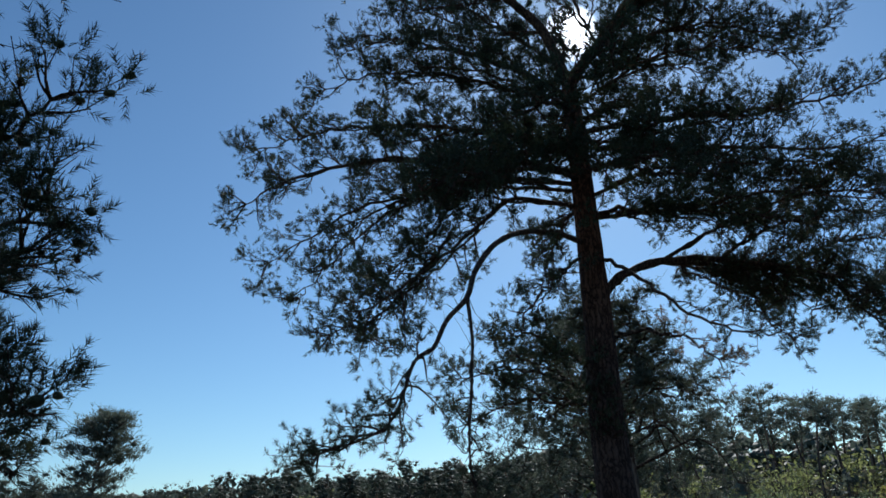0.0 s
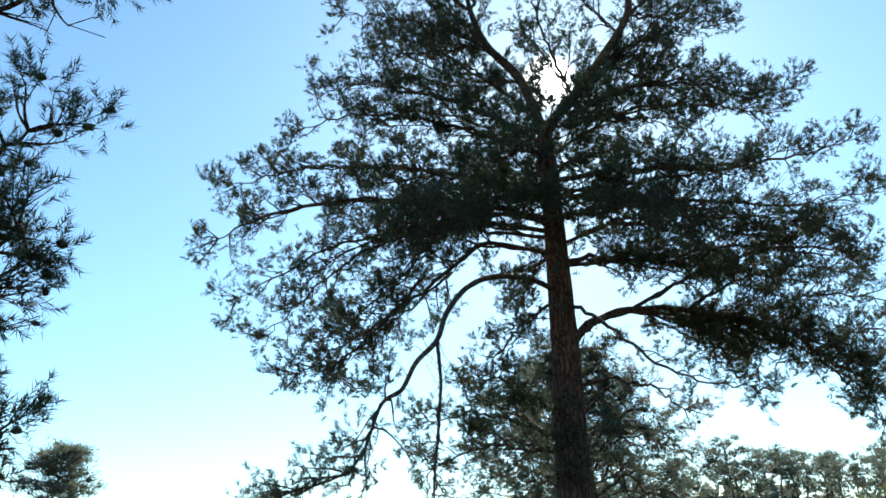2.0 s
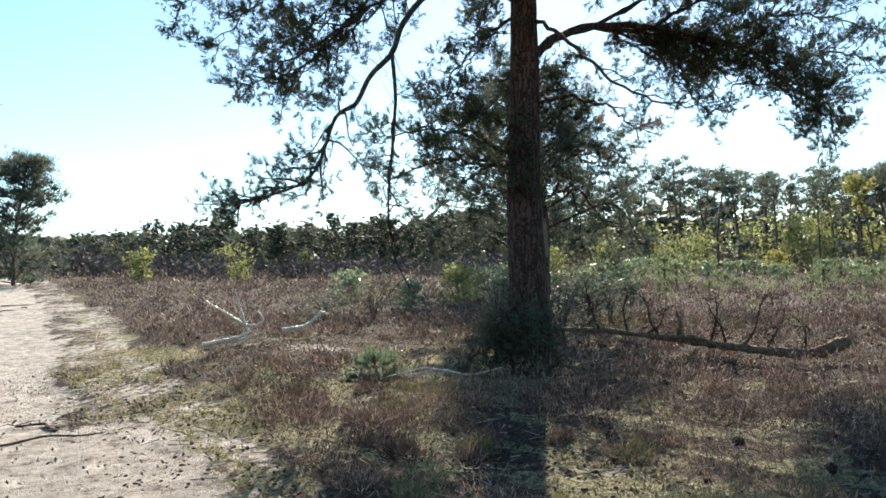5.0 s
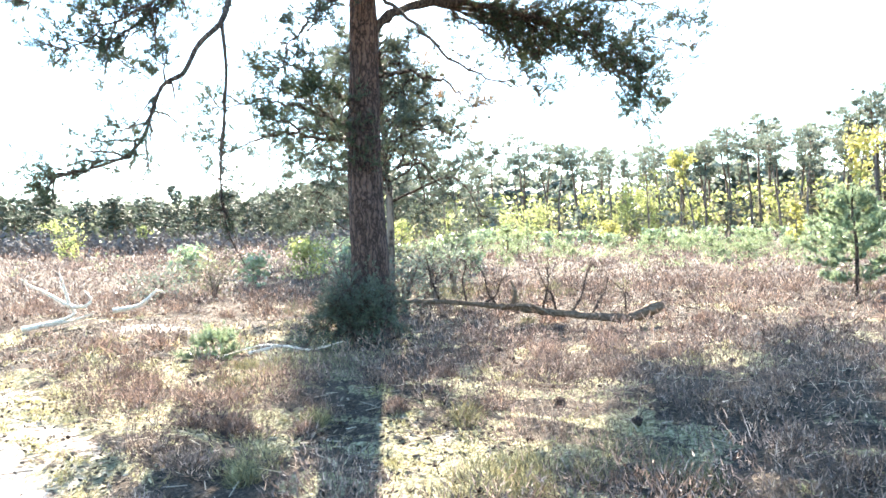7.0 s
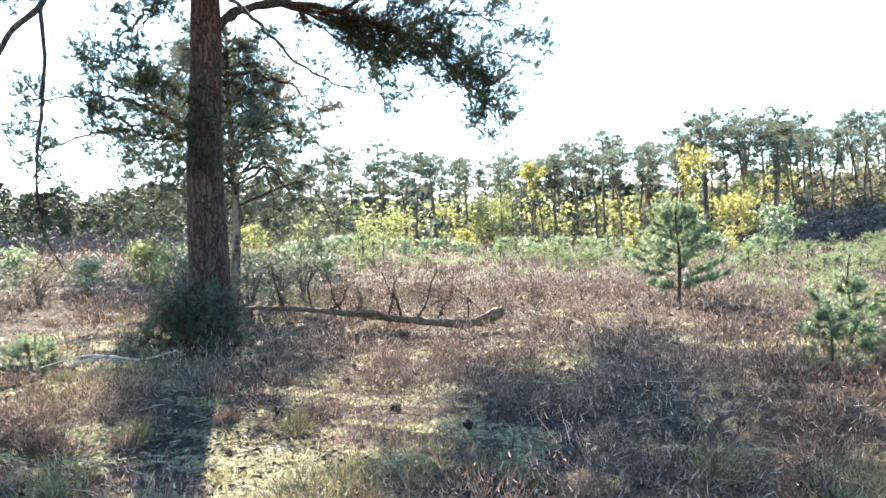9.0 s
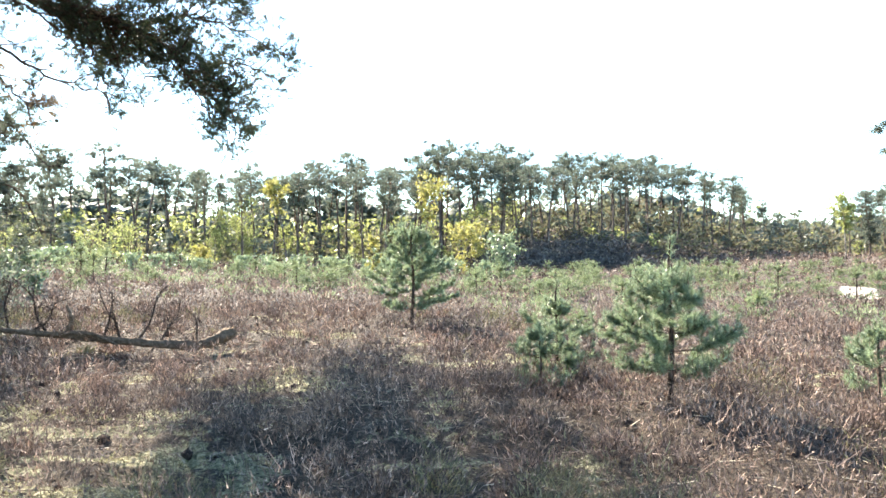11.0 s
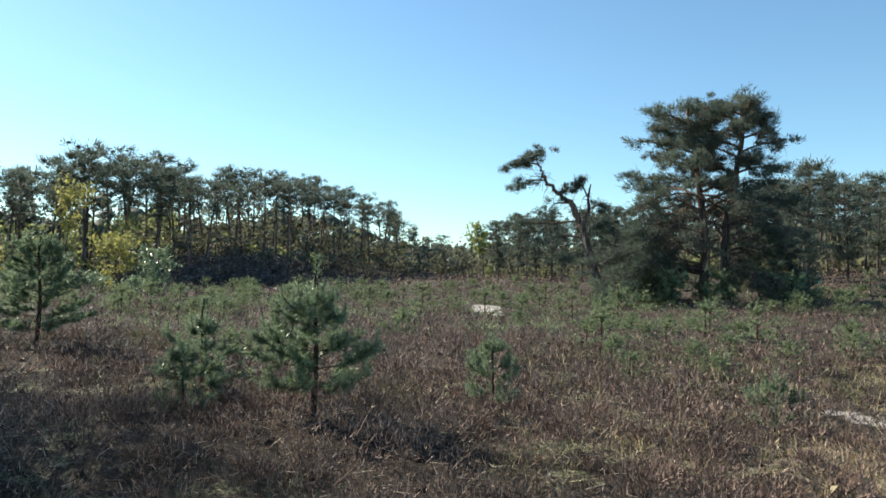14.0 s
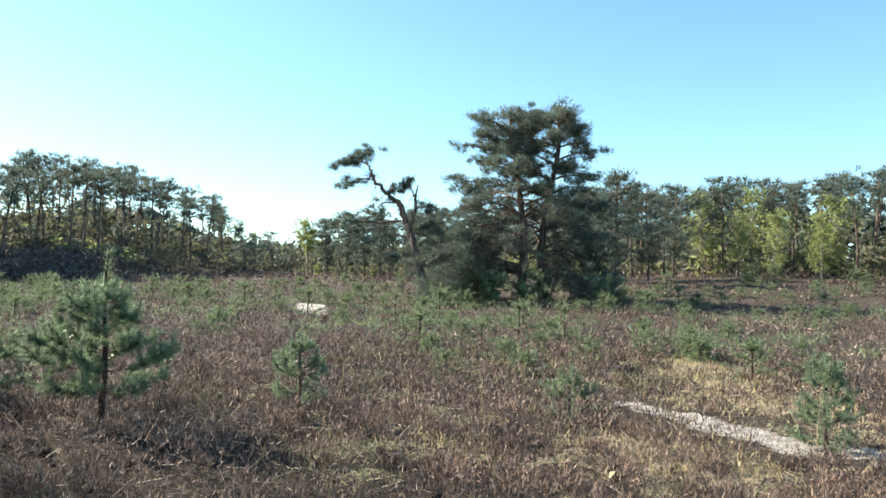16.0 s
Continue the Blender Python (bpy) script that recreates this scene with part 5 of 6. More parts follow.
def leaning_pine():
    """A half-dead pine that leans towards the pit."""
    rs = np.random.default_rng(83)
    x0, y0 = 38.1, 5.1
    z0 = ground_z(x0, y0)
    root = thing("pine_tree", (x0, y0, z0), "gnarled leaning pine, half dead, with green tufts at its top", "tree")
    root.scale = (0.76, 0.76, 0.84)
    T = spline([(0, 0, -0.4), (0, 1.15, 2.2), (0, 1.6, 3.7), (0, 2.1, 4.9), (0.1, 2.7, 5.9), (0, 3.6, 6.7), (0, 4.5, 7.5), (0, 4.7, 8.1), (0, 5.1, 8.6)], 54)
    T[4:-3] += 0.05 * rs.normal(size=T[4:-3].shape)
    part("trunk", tube(T, np.interp(np.linspace(0, 1, 54), [0, 0.5, 0.62, 1], [0.24, 0.19, 0.12, 0.045]), 9, 0.06, rs), FAR_BARK, root, "dark leaning trunk", smooth=True)
    F = spline([(0, 1.95, 4.5), (0, 1.55, 5.6), (0.1, 1.6, 6.4), (0.2, 1.45, 7.2)], 20)
    part("limb", joined([tube(F, np.linspace(0.14, 0.04, 20), 8, 0.06, rs), bare_twigs(rs, F, 26, 1.1, 0.022)]), FAR_BARK, root, "dead broken limb")
    part("dead_branch", bare_twigs(rs, T[18:46], 60, 1.5, 0.022), FAR_BARK, root, "dead grey branchwork")
    for line, tufts in (([(0, 5.0, 8.5), (0, 5.8, 8.6), (0, 6.9, 8.35)], 20), ([(0, 4.9, 8.4), (0.3, 5.2, 8.9), (0.3, 5.0, 9.3)], 14), ([(0, 4.5, 7.5), (0, 5.6, 7.5), (0, 6.6, 7.0)], 11), ([(0, 3.4, 6.5), (0.3, 3.2, 6.9), (0.4, 2.7, 7.1)], 10),
                        ([(0, 1.6, 5.6), (0.2, 1.1, 5.9), (0.4, 0.4, 5.7)], 7), ([(0, 1.5, 4.4), (0.2, 0.8, 4.8), (0.4, 0.0, 4.7)], 8), ([(0, 3.0, 6.1), (-0.5, 3.7, 6.0), (-0.6, 4.2, 5.5)], 6), ([(0, 1.6, 6.4), (0.2, 2.0, 7.1), (0.2, 2.3, 7.4)], 6),
                        ([(0, 2.2, 5.0), (0.4, 4.4, 4.9), (0.4, 6.4, 4.9), (0.4, 7.6, 4.6)], 16), ([(0, 1.7, 4.0), (0.4, 3.4, 4.1), (0.4, 5.2, 3.7)], 14), ([(0, 1.3, 2.9), (0.4, 2.4, 2.9), (0.4, 3.6, 2.5)], 10)):
        P = spline(line, 14)
        limb = part("limb", joined([tube(P, np.linspace(0.06, 0.015, 14), 5), bare_twigs(rs, P, 16, 0.8, 0.013)]), FAR_BARK, root)
        c = P[rs.integers(6, 14, tufts)] + rs.normal(size=(tufts, 3)) * (0.3, 0.36, 0.15)
        part("needles", clumps(rs, c, np.array((0.38, 0.44, 0.22)) * rs.uniform(0.6, 1.3, (tufts, 1)), 100, 0.22, 0.034, 0, 0.34, np.repeat((unit(P[-1] - P[0]) * 0.7 + UP * 0.3)[None], tufts, 0)), NEEDLE_FAR, limb)


leaning_pine()


# ---- woods round the heath ----
def forest_pine(name, place, height, seed, label, crown=0.5, spread=0.30, clump_count=22, group="pines of the wood", layered=False, blades=26, tuft=1.0, core=0.27, needle=None):
    """A tall bare-stemmed pine: trunk, dead stubs, and a crown of flat uneven clumps."""
    rs = np.random.default_rng(seed)
    root = thing(name, place, label, "tree", group)
    bend = rs.normal(0, 0.035 * height, 2)
    T = spline([(0, 0, -0.5), (bend[0] * 0.3, bend[1] * 0.3, height * 0.4), (bend[0], bend[1], height * 0.75), (bend[0] * 1.3, bend[1], height * 0.97)], 16)
    wood = [tube(T, np.linspace(0.012 * height + 0.03, 0.03, 16), 5)]
    mid, sizes, ways, A, B = [], [], [], [], []
    for k in range(clump_count):
        f = 1 - crown * ((k + rs.random()) / clump_count) ** 0.9
        b = T[min(int(f * 15), 15)]
        a = k * 2.4 + rs.uniform(-0.5, 0.5)
        shape = math.sin(math.pi * min(1, 0.2 + 0.7 * (1 - f) / crown)) if not layered else 0.35 + 0.65 * (1 - f) / crown
        ln = spread * height * (0.25 + 0.8 * rs.random()) * shape
        c = b + np.array((math.cos(a) * ln, math.sin(a) * ln, rs.uniform(-0.1, 0.5) * ln + 0.1))
        A.append(b); B.append(c)
        for q in range(3):
            mid.append(b + (c - b) * (0.4 + 0.27 * q) + rs.normal(size=3) * (0.022 * height, 0.022 * height, 0.016 * height))
            sizes.append(np.array((0.044, 0.044, 0.026)) * height * tuft * rs.uniform(0.5, 1.4))
            ways.append(unit(c - b + 1e-6) * 0.75 + UP * rs.uniform(0.2, 0.8))
    for k in range(9):
        b = T[rs.integers(4, 13)]
        a = rs.uniform(0, 6.28)
        A.append(b); B.append(b + np.array((math.cos(a), math.sin(a), rs.uniform(-0.3, 0.2))) * rs.uniform(0.3, 1.1))
    wood.append(sticks(A, B, 0.035, 0.014))
    part("trunk", joined(wood), FAR_BARK, root)
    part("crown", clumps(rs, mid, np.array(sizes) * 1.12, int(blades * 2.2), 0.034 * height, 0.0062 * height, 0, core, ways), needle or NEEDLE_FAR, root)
    return root


def broadleaf(name, place, height, width, seed, label, leaf, category="tree", group="", low=0.18, count=900, size=0.13, bark=None, stems=1):
    """A thin light-crowned tree or shrub just coming into leaf."""
    rs = np.random.default_rng(seed)
    root = thing(name, place, label, category, group)
    wood, pts, A, B = [], [], [], []
    for s in range(stems):
        tip = rs.normal(0, 0.10 * height * (1 + 0.8 * (stems > 1)), 2)
        T = spline([(0, 0, -0.2), (tip[0] * 0.4, tip[1] * 0.4, height * 0.5), (tip[0], tip[1], height)], 14)
        wood.append(tube(T[::2] if stems > 1 else T, np.linspace(0.009 * height + 0.02, 0.008, 7 if stems > 1 else 14), 4 if stems > 1 else 6))
        for k in range(int(30 / stems) + 4):
            f = rs.uniform(low, 1.0)
            b = T[min(int(f * 13), 13)]
            a = rs.uniform(0, 6.28)
            prof = math.sin(math.pi * min(0.97, 0.12 + 0.8 * (f - low) / (1 - low))) ** 0.7
            ln = width * 0.5 * rs.uniform(0.45, 1.05) * prof
            e = b + np.array((math.cos(a) * ln, math.sin(a) * ln, ln * rs.uniform(0.2, 0.9)))
            A.append(b); B.append(e)
            m = int(count / (30 + 4 * stems))
            pts.append(b + (e - b) * rs.uniform(0.25, 1.08, (m, 1)) + rs.normal(size=(m, 3)) * 0.055 * width)
    wood.append(sticks(A[:: 2 if stems > 1 else 1], B[:: 2 if stems > 1 else 1], 0.004 * height + 0.004, 0.006))
    part("trunk", joined(wood), bark or FAR_BARK, root)
    part("crown", leaves(np.concatenate(pts), rs, size), leaf, root)
    return root


# how high the treetops rise above eye level, by bearing
SKY_A = [(-60, 4.5), (-40, 4.4), (-29, 3.7), (-24, 3.4), (-20, 3.9), (-15, 4.4), (-12, 4.0), (-4, 4.5), (0, 4.7), (8, 5.5), (15, 6.0), (18, 7.2), (20.7, 7.6), (23, 6.2), (27, 6.6), (31, 6.7), (36, 7.0), (42, 7.8), (45, 8.4), (48, 8.0)]
SKY_B = [(50.5, 7.1), (55, 8.0), (57, 7.6), (60, 7.1), (64.6, 6.1), (66.5, 4.4), (68.6, 3.7), (70.4, 3.1), (72, 3.6), (75, 4.6), (82, 4.8), (90, 6.0), (95, 7.6), (97, 7.4), (101, 7.8), (103.7, 8.3), (106, 8.0), (112, 8.4), (125, 8.0), (150, 6.0)]
SKY = np.array(SKY_A + SKY_B)


def skyline(a):
    return float(np.interp(a, SKY[:, 0], SKY[:, 1]))


def wood_edge(a):
    """How far off the wood begins, by bearing."""
    return float(np.interp(a, [-60, -10, 10, 30, 45, 62, 68, 75, 90, 100, 125], [105, 100, 82, 72, 74, 82, 95, 84, 74, 64, 62]))


def woods():
    rs = np.random.default_rng(91)
    label = "tall slender pine with bare stem and ragged crown in the wood"
    kinds = []
    for k in range(7):
        x, y = polar(30 + 3.1 * k, wood_edge(30 + 3.1 * k) + 2)
        kinds.append(forest_pine("forest_pine", on_ground(x, y), 10.0, 100 + k, label, crown=(0.36, 0.44, 0.33, 0.52, 0.40, 0.46, 0.62)[k], tuft=(1.25, 1.1, 1.3, 1.15, 1.2, 1.1, 1.15)[k], spread=(0.21, 0.24, 0.23, 0.24, 0.19, 0.27, 0.23)[k], clump_count=(15, 17, 13, 20, 15, 18, 23)[k], blades=13))
        s = ((wood_edge(30 + 3.1 * k) + 2) * math.tan(radians(skyline(30 + 3.1 * k))) + 1.62 - ground_z(x, y)) / 10.0 * 0.95
        kinds[-1].scale = (s, s, s)
    # this wood is backlit; its shade is put in by needles darker than NEEDLE_FAR
    dense = []
    for k in range(4):
        at = polar(-24 + 7.0 * k, wood_edge(-24 + 7.0 * k) + 1)
        dense.append(forest_pine("forest_pine", on_ground(*at), 10.0, 110 + k, "dense pine with rounded crown in the wood, needles darkened for shade", crown=(0.7, 0.8, 0.65, 0.85)[k], tuft=1.5, spread=(0.34, 0.30, 0.38, 0.33)[k], clump_count=34, blades=13, core=0.5, needle=NEEDLE_BUSHY))
        s = ((wood_edge(-24 + 7.0 * k) + 1) * math.tan(radians(skyline(-24 + 7.0 * k))) + 1.62 - ground_z(*at)) / 10.0
        dense[-1].scale = (s, s, s)
    for row, (gap, back, low, high) in enumerate(((2.7, 0, 0.74, 1.0), (2.4, 6, 0.78, 1.0), (2.1, 14, 0.72, 0.98))):
        a = -46.0
        while a < 122:
            a += gap * rs.uniform(0.55, 1.45) * (0.55 if 46 < a < 67 else 0.9 if a > 20 else 1.0 if a > 8 else 0.62)
            r = wood_edge(a) + back + rs.uniform(-2.5, 4)
            if 67 < a < 71 and row == 0 or 84 < a < 93 and row == 0:
                continue
            x, y = polar(a, r)
            z = ground_z(x, y)
            h = r * math.tan(radians(skyline(a))) + 1.62 - z
            h = h * rs.uniform(low, high) * (1.06 if rs.random() < 0.2 else 1.0) * (1.12 if 5 < a < 67 else 1.07)
            h = max(h * (rs.uniform(0.72, 1.1) if a < 10 else 1.0), 2.6)
            ob = copy_thing(dense[rs.integers(0, 4)] if a < 10 else kinds[rs.integers(0, 7) if row < 2 else rs.choice((1, 3, 5, 6))], pose(x, y, z, rs.normal(0, 2.0), rs.normal(0, 2.0), rs.uniform(0, 360)))
            w = h / 10.0
            ob.scale = (w * rs.uniform(0.85, 1.2), w * rs.uniform(0.85, 1.2), w)

    # the wood goes on behind the path
    for k in range(40):
        a, r = rs.uniform(126, 312), rs.uniform(58, 92)
        x, y = polar(a, r)
        ob = copy_thing(kinds[rs.integers(0, 7)], pose(x, y, ground_z(x, y), 0, 0, rs.uniform(0, 360)))
        w = rs.uniform(0.7, 1.05)
        ob.scale = (w, w, w)


woods()


def undergrowth():
    """Young birches, shrubs and low pines along the edge of the wood."""
    rs = np.random.default_rng(95)
    birches = [broadleaf("birch", on_ground(*polar(a, r)), h, w, 120 + k, "slim birch with fresh yellow-green leaves", BIRCH_LEAF, group="birches of the wood edge", count=1100, size=0.135, bark=BIRCH_BARK)
               for k, (a, r, h, w) in enumerate(((101.5, 63, 6.4, 3.2), (104.5, 64, 6.9, 3.6), (109.5, 60, 5.6, 3.4)))]
    for k in range(9):
        a = rs.uniform(98, 118)
        ob = copy_thing(birches[k % 3], pose(*on_ground(*polar(a, rs.uniform(56, 62))), 0, 0, rs.uniform(0, 360)))
        s = rs.uniform(0.4, 0.8)
        ob.scale = (s, s, s)
    for k in range(16):
        a = rs.uniform(14, 48)
        ob = copy_thing(birches[k % 3], pose(*on_ground(*polar(a, wood_edge(a) + rs.uniform(-3, 12))), 0, 0, rs.uniform(0, 360)))
        s = rs.uniform(0.5, 0.95)
        ob.scale = (s * 0.9, s * 0.9, s)
    shrubs = [broadleaf("shrub", on_ground(*polar(a, r)), 2.2, 2.4, 130 + k, label, leaf, "shrub", "shrubs of the wood edge", low=0.05, count=120, size=0.23, stems=4)
              for k, (a, r, label, leaf) in enumerate(((60, 76, "low green shrub before the wood", BIRCH_LEAF), (56, 76, "bare brown shrub before the wood", BROWN_LEAF), (48, 72, "dark evergreen shrub before the wood", NEEDLE_FAR)))]
    for k in range(100):
        a = rs.uniform(-42, 118) if k % 3 else rs.uniform(20, 118)
        r = wood_edge(a) - rs.uniform(-8, 5)
        ob = copy_thing(shrubs[rs.choice(3, p=(0.3, 0.35, 0.35))], pose(*on_ground(*polar(a, r)), 0, 0, rs.uniform(0, 360)))
        s = rs.uniform(0.6, 1.5)
        ob.scale = (s * 1.1, s * 1.1, s * (0.7 if a > 75 else 1))
    for k in range(34):
        a = rs.uniform(50, 72)
        ob = copy_thing(shrubs[rs.choice((1, 2))], pose(*on_ground(*polar(a, rs.uniform(74, 94))), 0, 0, rs.uniform(0, 360)))
        s = rs.uniform(0.6, 1.2)
        ob.scale = (s * 1.3, s * 1.3, s)
    # the depth of the wood, where no single tree can be told
    n = 26000
    a = rs.uniform(-52, 126, n)
    r = np.array([wood_edge(v) for v in a]) + rs.uniform(26, 46, n)
    x, y = r * np.sin(np.radians(a)), r * np.cos(np.radians(a))
    top = r * np.tan(np.radians([skyline(v) for v in a])) + 1.62 - terrain(x, y)
    z = terrain(x, y) + top * np.clip(0.66 + 0.25 * wobble(x, y, 0.16, 2.0) + 0.16 * wobble(x, y, 0.6), 0.15, 0.93) * rs.random(n)
    crowns = leaves(np.stack([x, y, z], 1), rs, 0.46)
    n = 14000
    a = rs.uniform(-52, 12, n)
    r = np.array([wood_edge(v) for v in a]) + rs.uniform(8, 40, n)
    x, y = r * np.sin(np.radians(a)), r * np.cos(np.radians(a))
    top = r * np.tan(np.radians([skyline(v) for v in a])) + 1.62 - terrain(x, y)
    z = terrain(x, y) + top * np.clip(0.80 + 0.16 * wobble(x, y, 0.3, 2.0) + 0.12 * wobble(x, y, 0.9), 0.2, 1.0) * rs.random(n)
    # again the darker needles, for the shaded face of the backlit wood
    solid("far_wood", leaves(np.stack([x, y, z], 1), rs, 0.5), NEEDLE_BUSHY, (0, 0, 0), "dense pines of the far wood behind the track, darkened for shade", "trees", kind="stuff")
    n = 2400
    a = rs.uniform(-54, 128, n)
    r = np.array([wood_edge(v) for v in a]) + rs.uniform(34, 50, n)
    x, y = r * np.sin(np.radians(a)), r * np.cos(np.radians(a))
    top = r * np.tan(np.radians([skyline(v) for v in a])) + 1.62 - terrain(x, y)
    z = terrain(x, y) + top * np.clip(0.52 + 0.22 * (a < 12) + 0.16 * wobble(x, y, 0.2, 1.0), 0.1, 0.85) * rs.random(n)
    crowns = joined([crowns, clumps(rs, np.stack([x, y, z], 1), np.array((1.9, 1.9, 1.1)) * rs.uniform(0.6, 1.2, (n, 1)), 8, 0.5, 0.16, 0, 0.95)])
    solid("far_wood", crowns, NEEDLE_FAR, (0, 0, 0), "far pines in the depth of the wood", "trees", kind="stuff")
    # a dense far curtain of scrub deep in the wood
    n = 30000
    a = rs.uniform(-50, 124, n)
    edge = np.array([wood_edge(v) for v in a])
    r = edge + rs.uniform(1, 30, n)
    x, y = r * np.sin(np.radians(a)), r * np.cos(np.radians(a))
    tall = 1.6 + 3.4 * rs.random(n) ** 1.4 * (1 + 0.5 * wobble(x, y, 0.12))
    tall = tall * np.where(a < 12, 0.7, 1.0)
    tall = tall[a > 6]
    x, y = x[a > 6], y[a > 6]
    P = np.stack([x, y, terrain(x, y) + tall * rs.random(len(x))], 1)
    solid("scrub", leaves(P, rs, 0.32), BROWN_LEAF, (0, 0, 0), "brownish scrub filling the floor of the wood", "shrub", kind="stuff")
    # rounded dark bushes between the heath and the wood beyond the track
    m = 130
    a, r = rs.uniform(-44, 9, m), rs.uniform(52, 98, m)
    x, y = r * np.sin(np.radians(a)), r * np.cos(np.radians(a))
    q = np.repeat(np.arange(m), 170)
    e = unit(rs.normal(size=(len(q), 3))) * rs.random((len(q), 1)) ** 0.4
    wide, tall = rs.uniform(1.3, 3.2, m), rs.uniform(0.8, 2.4, m)
    P = np.stack([x[q] + e[:, 0] * wide[q], y[q] + e[:, 1] * wide[q], terrain(x[q], y[q]) + np.abs(e[:, 2]) * tall[q] * (1 + 0.25 * np.sin(5 * e[:, 0] + q))], 1)
    solid("bare_scrub", leaves(P, rs, 0.2), DARK_TWIG, (0, 0, 0), "dark brown scrub between the heath and the wood", "shrub", kind="stuff")
    # bare bushes on the bank below the dune; their dark colour includes tree shadow
    n = 17000
    a = rs.normal(54.0, 4.2, n)
    r = rs.uniform(67, 79, n)
    x, y = r * np.sin(np.radians(a)), r * np.cos(np.radians(a))
    tall = np.clip(2.6 - 0.035 * (a - 54.0) ** 2, 0.5, 2.6) * np.clip((r - 65) / 9, 0.25, 1) * (0.85 + 0.3 * wobble(x, y, 0.5))
    solid("bare_scrub", leaves(np.stack([x, y, terrain(x, y) + tall * rs.random(n)], 1), rs, 0.15), DARK_TWIG, (0, 0, 0), "leafless scrub on the bank before the wood, tree shadow in its dark colour", "shrub", kind="stuff")
    n = 9500
    a = np.where(rs.random(n) < 0.85, rs.uniform(8, 50, n), rs.uniform(-45, 120, n))
    edge = np.array([wood_edge(v) for v in a])
    r = edge + rs.uniform(3, 26, n)
    x, y = r * np.sin(np.radians(a)), r * np.cos(np.radians(a))
    keep = (wobble(x, y, 0.22, 3.0) + 0.4 * wobble(x, y, 0.7, 1.0) > -0.1) & ((a > 24) | (rs.random(n) < 0.35))
    x, y = x[keep], y[keep]
    P = np.stack([x, y, terrain(x, y) + rs.uniform(0.3, 5.2, len(x))], 1)
    solid("birch_thicket", leaves(P, rs, 0.27), BIRCH_LEAF, (0, 0, 0), "young birch thicket in fresh leaf deep in the wood", "shrub", kind="stuff")


undergrowth()

# single trees and shrubs that stand out
broadleaf("birch", on_ground(*polar(32.5, 65)), 7.7, 2.4, 141, "birch with a bright yellow-green crown among the pines", YELLOW_LEAF, low=0.62, count=900, size=0.16)
broadleaf("birch", on_ground(*polar(42.6, 67)), 8.2, 3.6, 142, "birch with a wide yellow crown among the pines", YELLOW_LEAF, low=0.55, count=900, size=0.16)
broadleaf("shrub", on_ground(*polar(46.4, 50)), 3.4, 3.2, 143, "yellow-leaved shrub at the edge of the heath", YELLOW_LEAF, "shrub", low=0.06, count=1300, size=0.12, stems=3)
broadleaf("birch", on_ground(*polar(39.2, 38)), 2.5, 0.95, 144, "slender sapling with bright yellow-green leaves", YELLOW_LEAF, low=0.05, count=700, size=0.09)
broadleaf("birch", on_ground(*polar(72.4, 62)), 4.7, 2.2, 145, "crooked birch in fresh yellow-green leaf", BIRCH_LEAF, low=0.45, count=900, size=0.13, bark=BIRCH_BARK)
broadleaf("shrub", on_ground(*polar(49.2, 47)), 2.6, 2.5, 146, "round grey-green shrub on the heath", NEEDLE_YOUNG, "shrub", low=0.1, count=1600, size=0.10, stems=2)
broadleaf("shrub", on_ground(*polar(3.9, 22)), 1.05, 1.5, 147, "yellow-green shrub in fresh leaf behind the pines", BIRCH_LEAF, "shrub", low=0.05, count=2200, size=0.045, stems=5)
broadleaf("shrub", on_ground(*polar(26.5, 52)), 1.6, 1.5, 148, "small yellow shrub at the edge of the wood", YELLOW_LEAF, "shrub", low=0.05, count=700, size=0.10, stems=3)
for bearing, far, tall in ((-12.9, 46, 2.0), (-19.6, 40, 1.5), (10.5, 40, 1.6), (14.5, 46, 2.0), (19.0, 52, 2.4), (21.5, 55, 2.8)):
    broadleaf("shrub", on_ground(*polar(bearing, far)), tall, tall * 1.1, 150 + int(bearing * 2), "fresh yellow-green shrub on the heath", BIRCH_LEAF, "shrub", "shrubs on the heath", low=0.05, count=800, size=0.09, stems=4)

BRUSH = ((-1.9, 16.4, 0.5, 2.2), (-0.9, 17.2, 0.6, 2.4), (2.6, 12.9, 0.85, 1.6), (1.9, 16.4, 0.9, 2.8), (2.8, 15.4, 1.1, 2.4), (3.5, 14.3, 0.8, 2.2), (4.3, 16.0, 0.9, 2.6))
for k, (x, y, tall, wide) in enumerate(BRUSH):
    leaf, label = ((NEEDLE_FAR, "straggling grey-green bush behind the tall pine"), (BROWN_LEAF, "bare brown twiggy bush behind the tall pine"), (NEEDLE_FAR, "low straggling green bush behind the tall pine"))[k % 3]
    broadleaf("bush", on_ground(x, y), tall, wide, 351 + k, label, leaf, "shrub", "bushes behind the pine", low=0.05, count=800, size=0.036, stems=7)


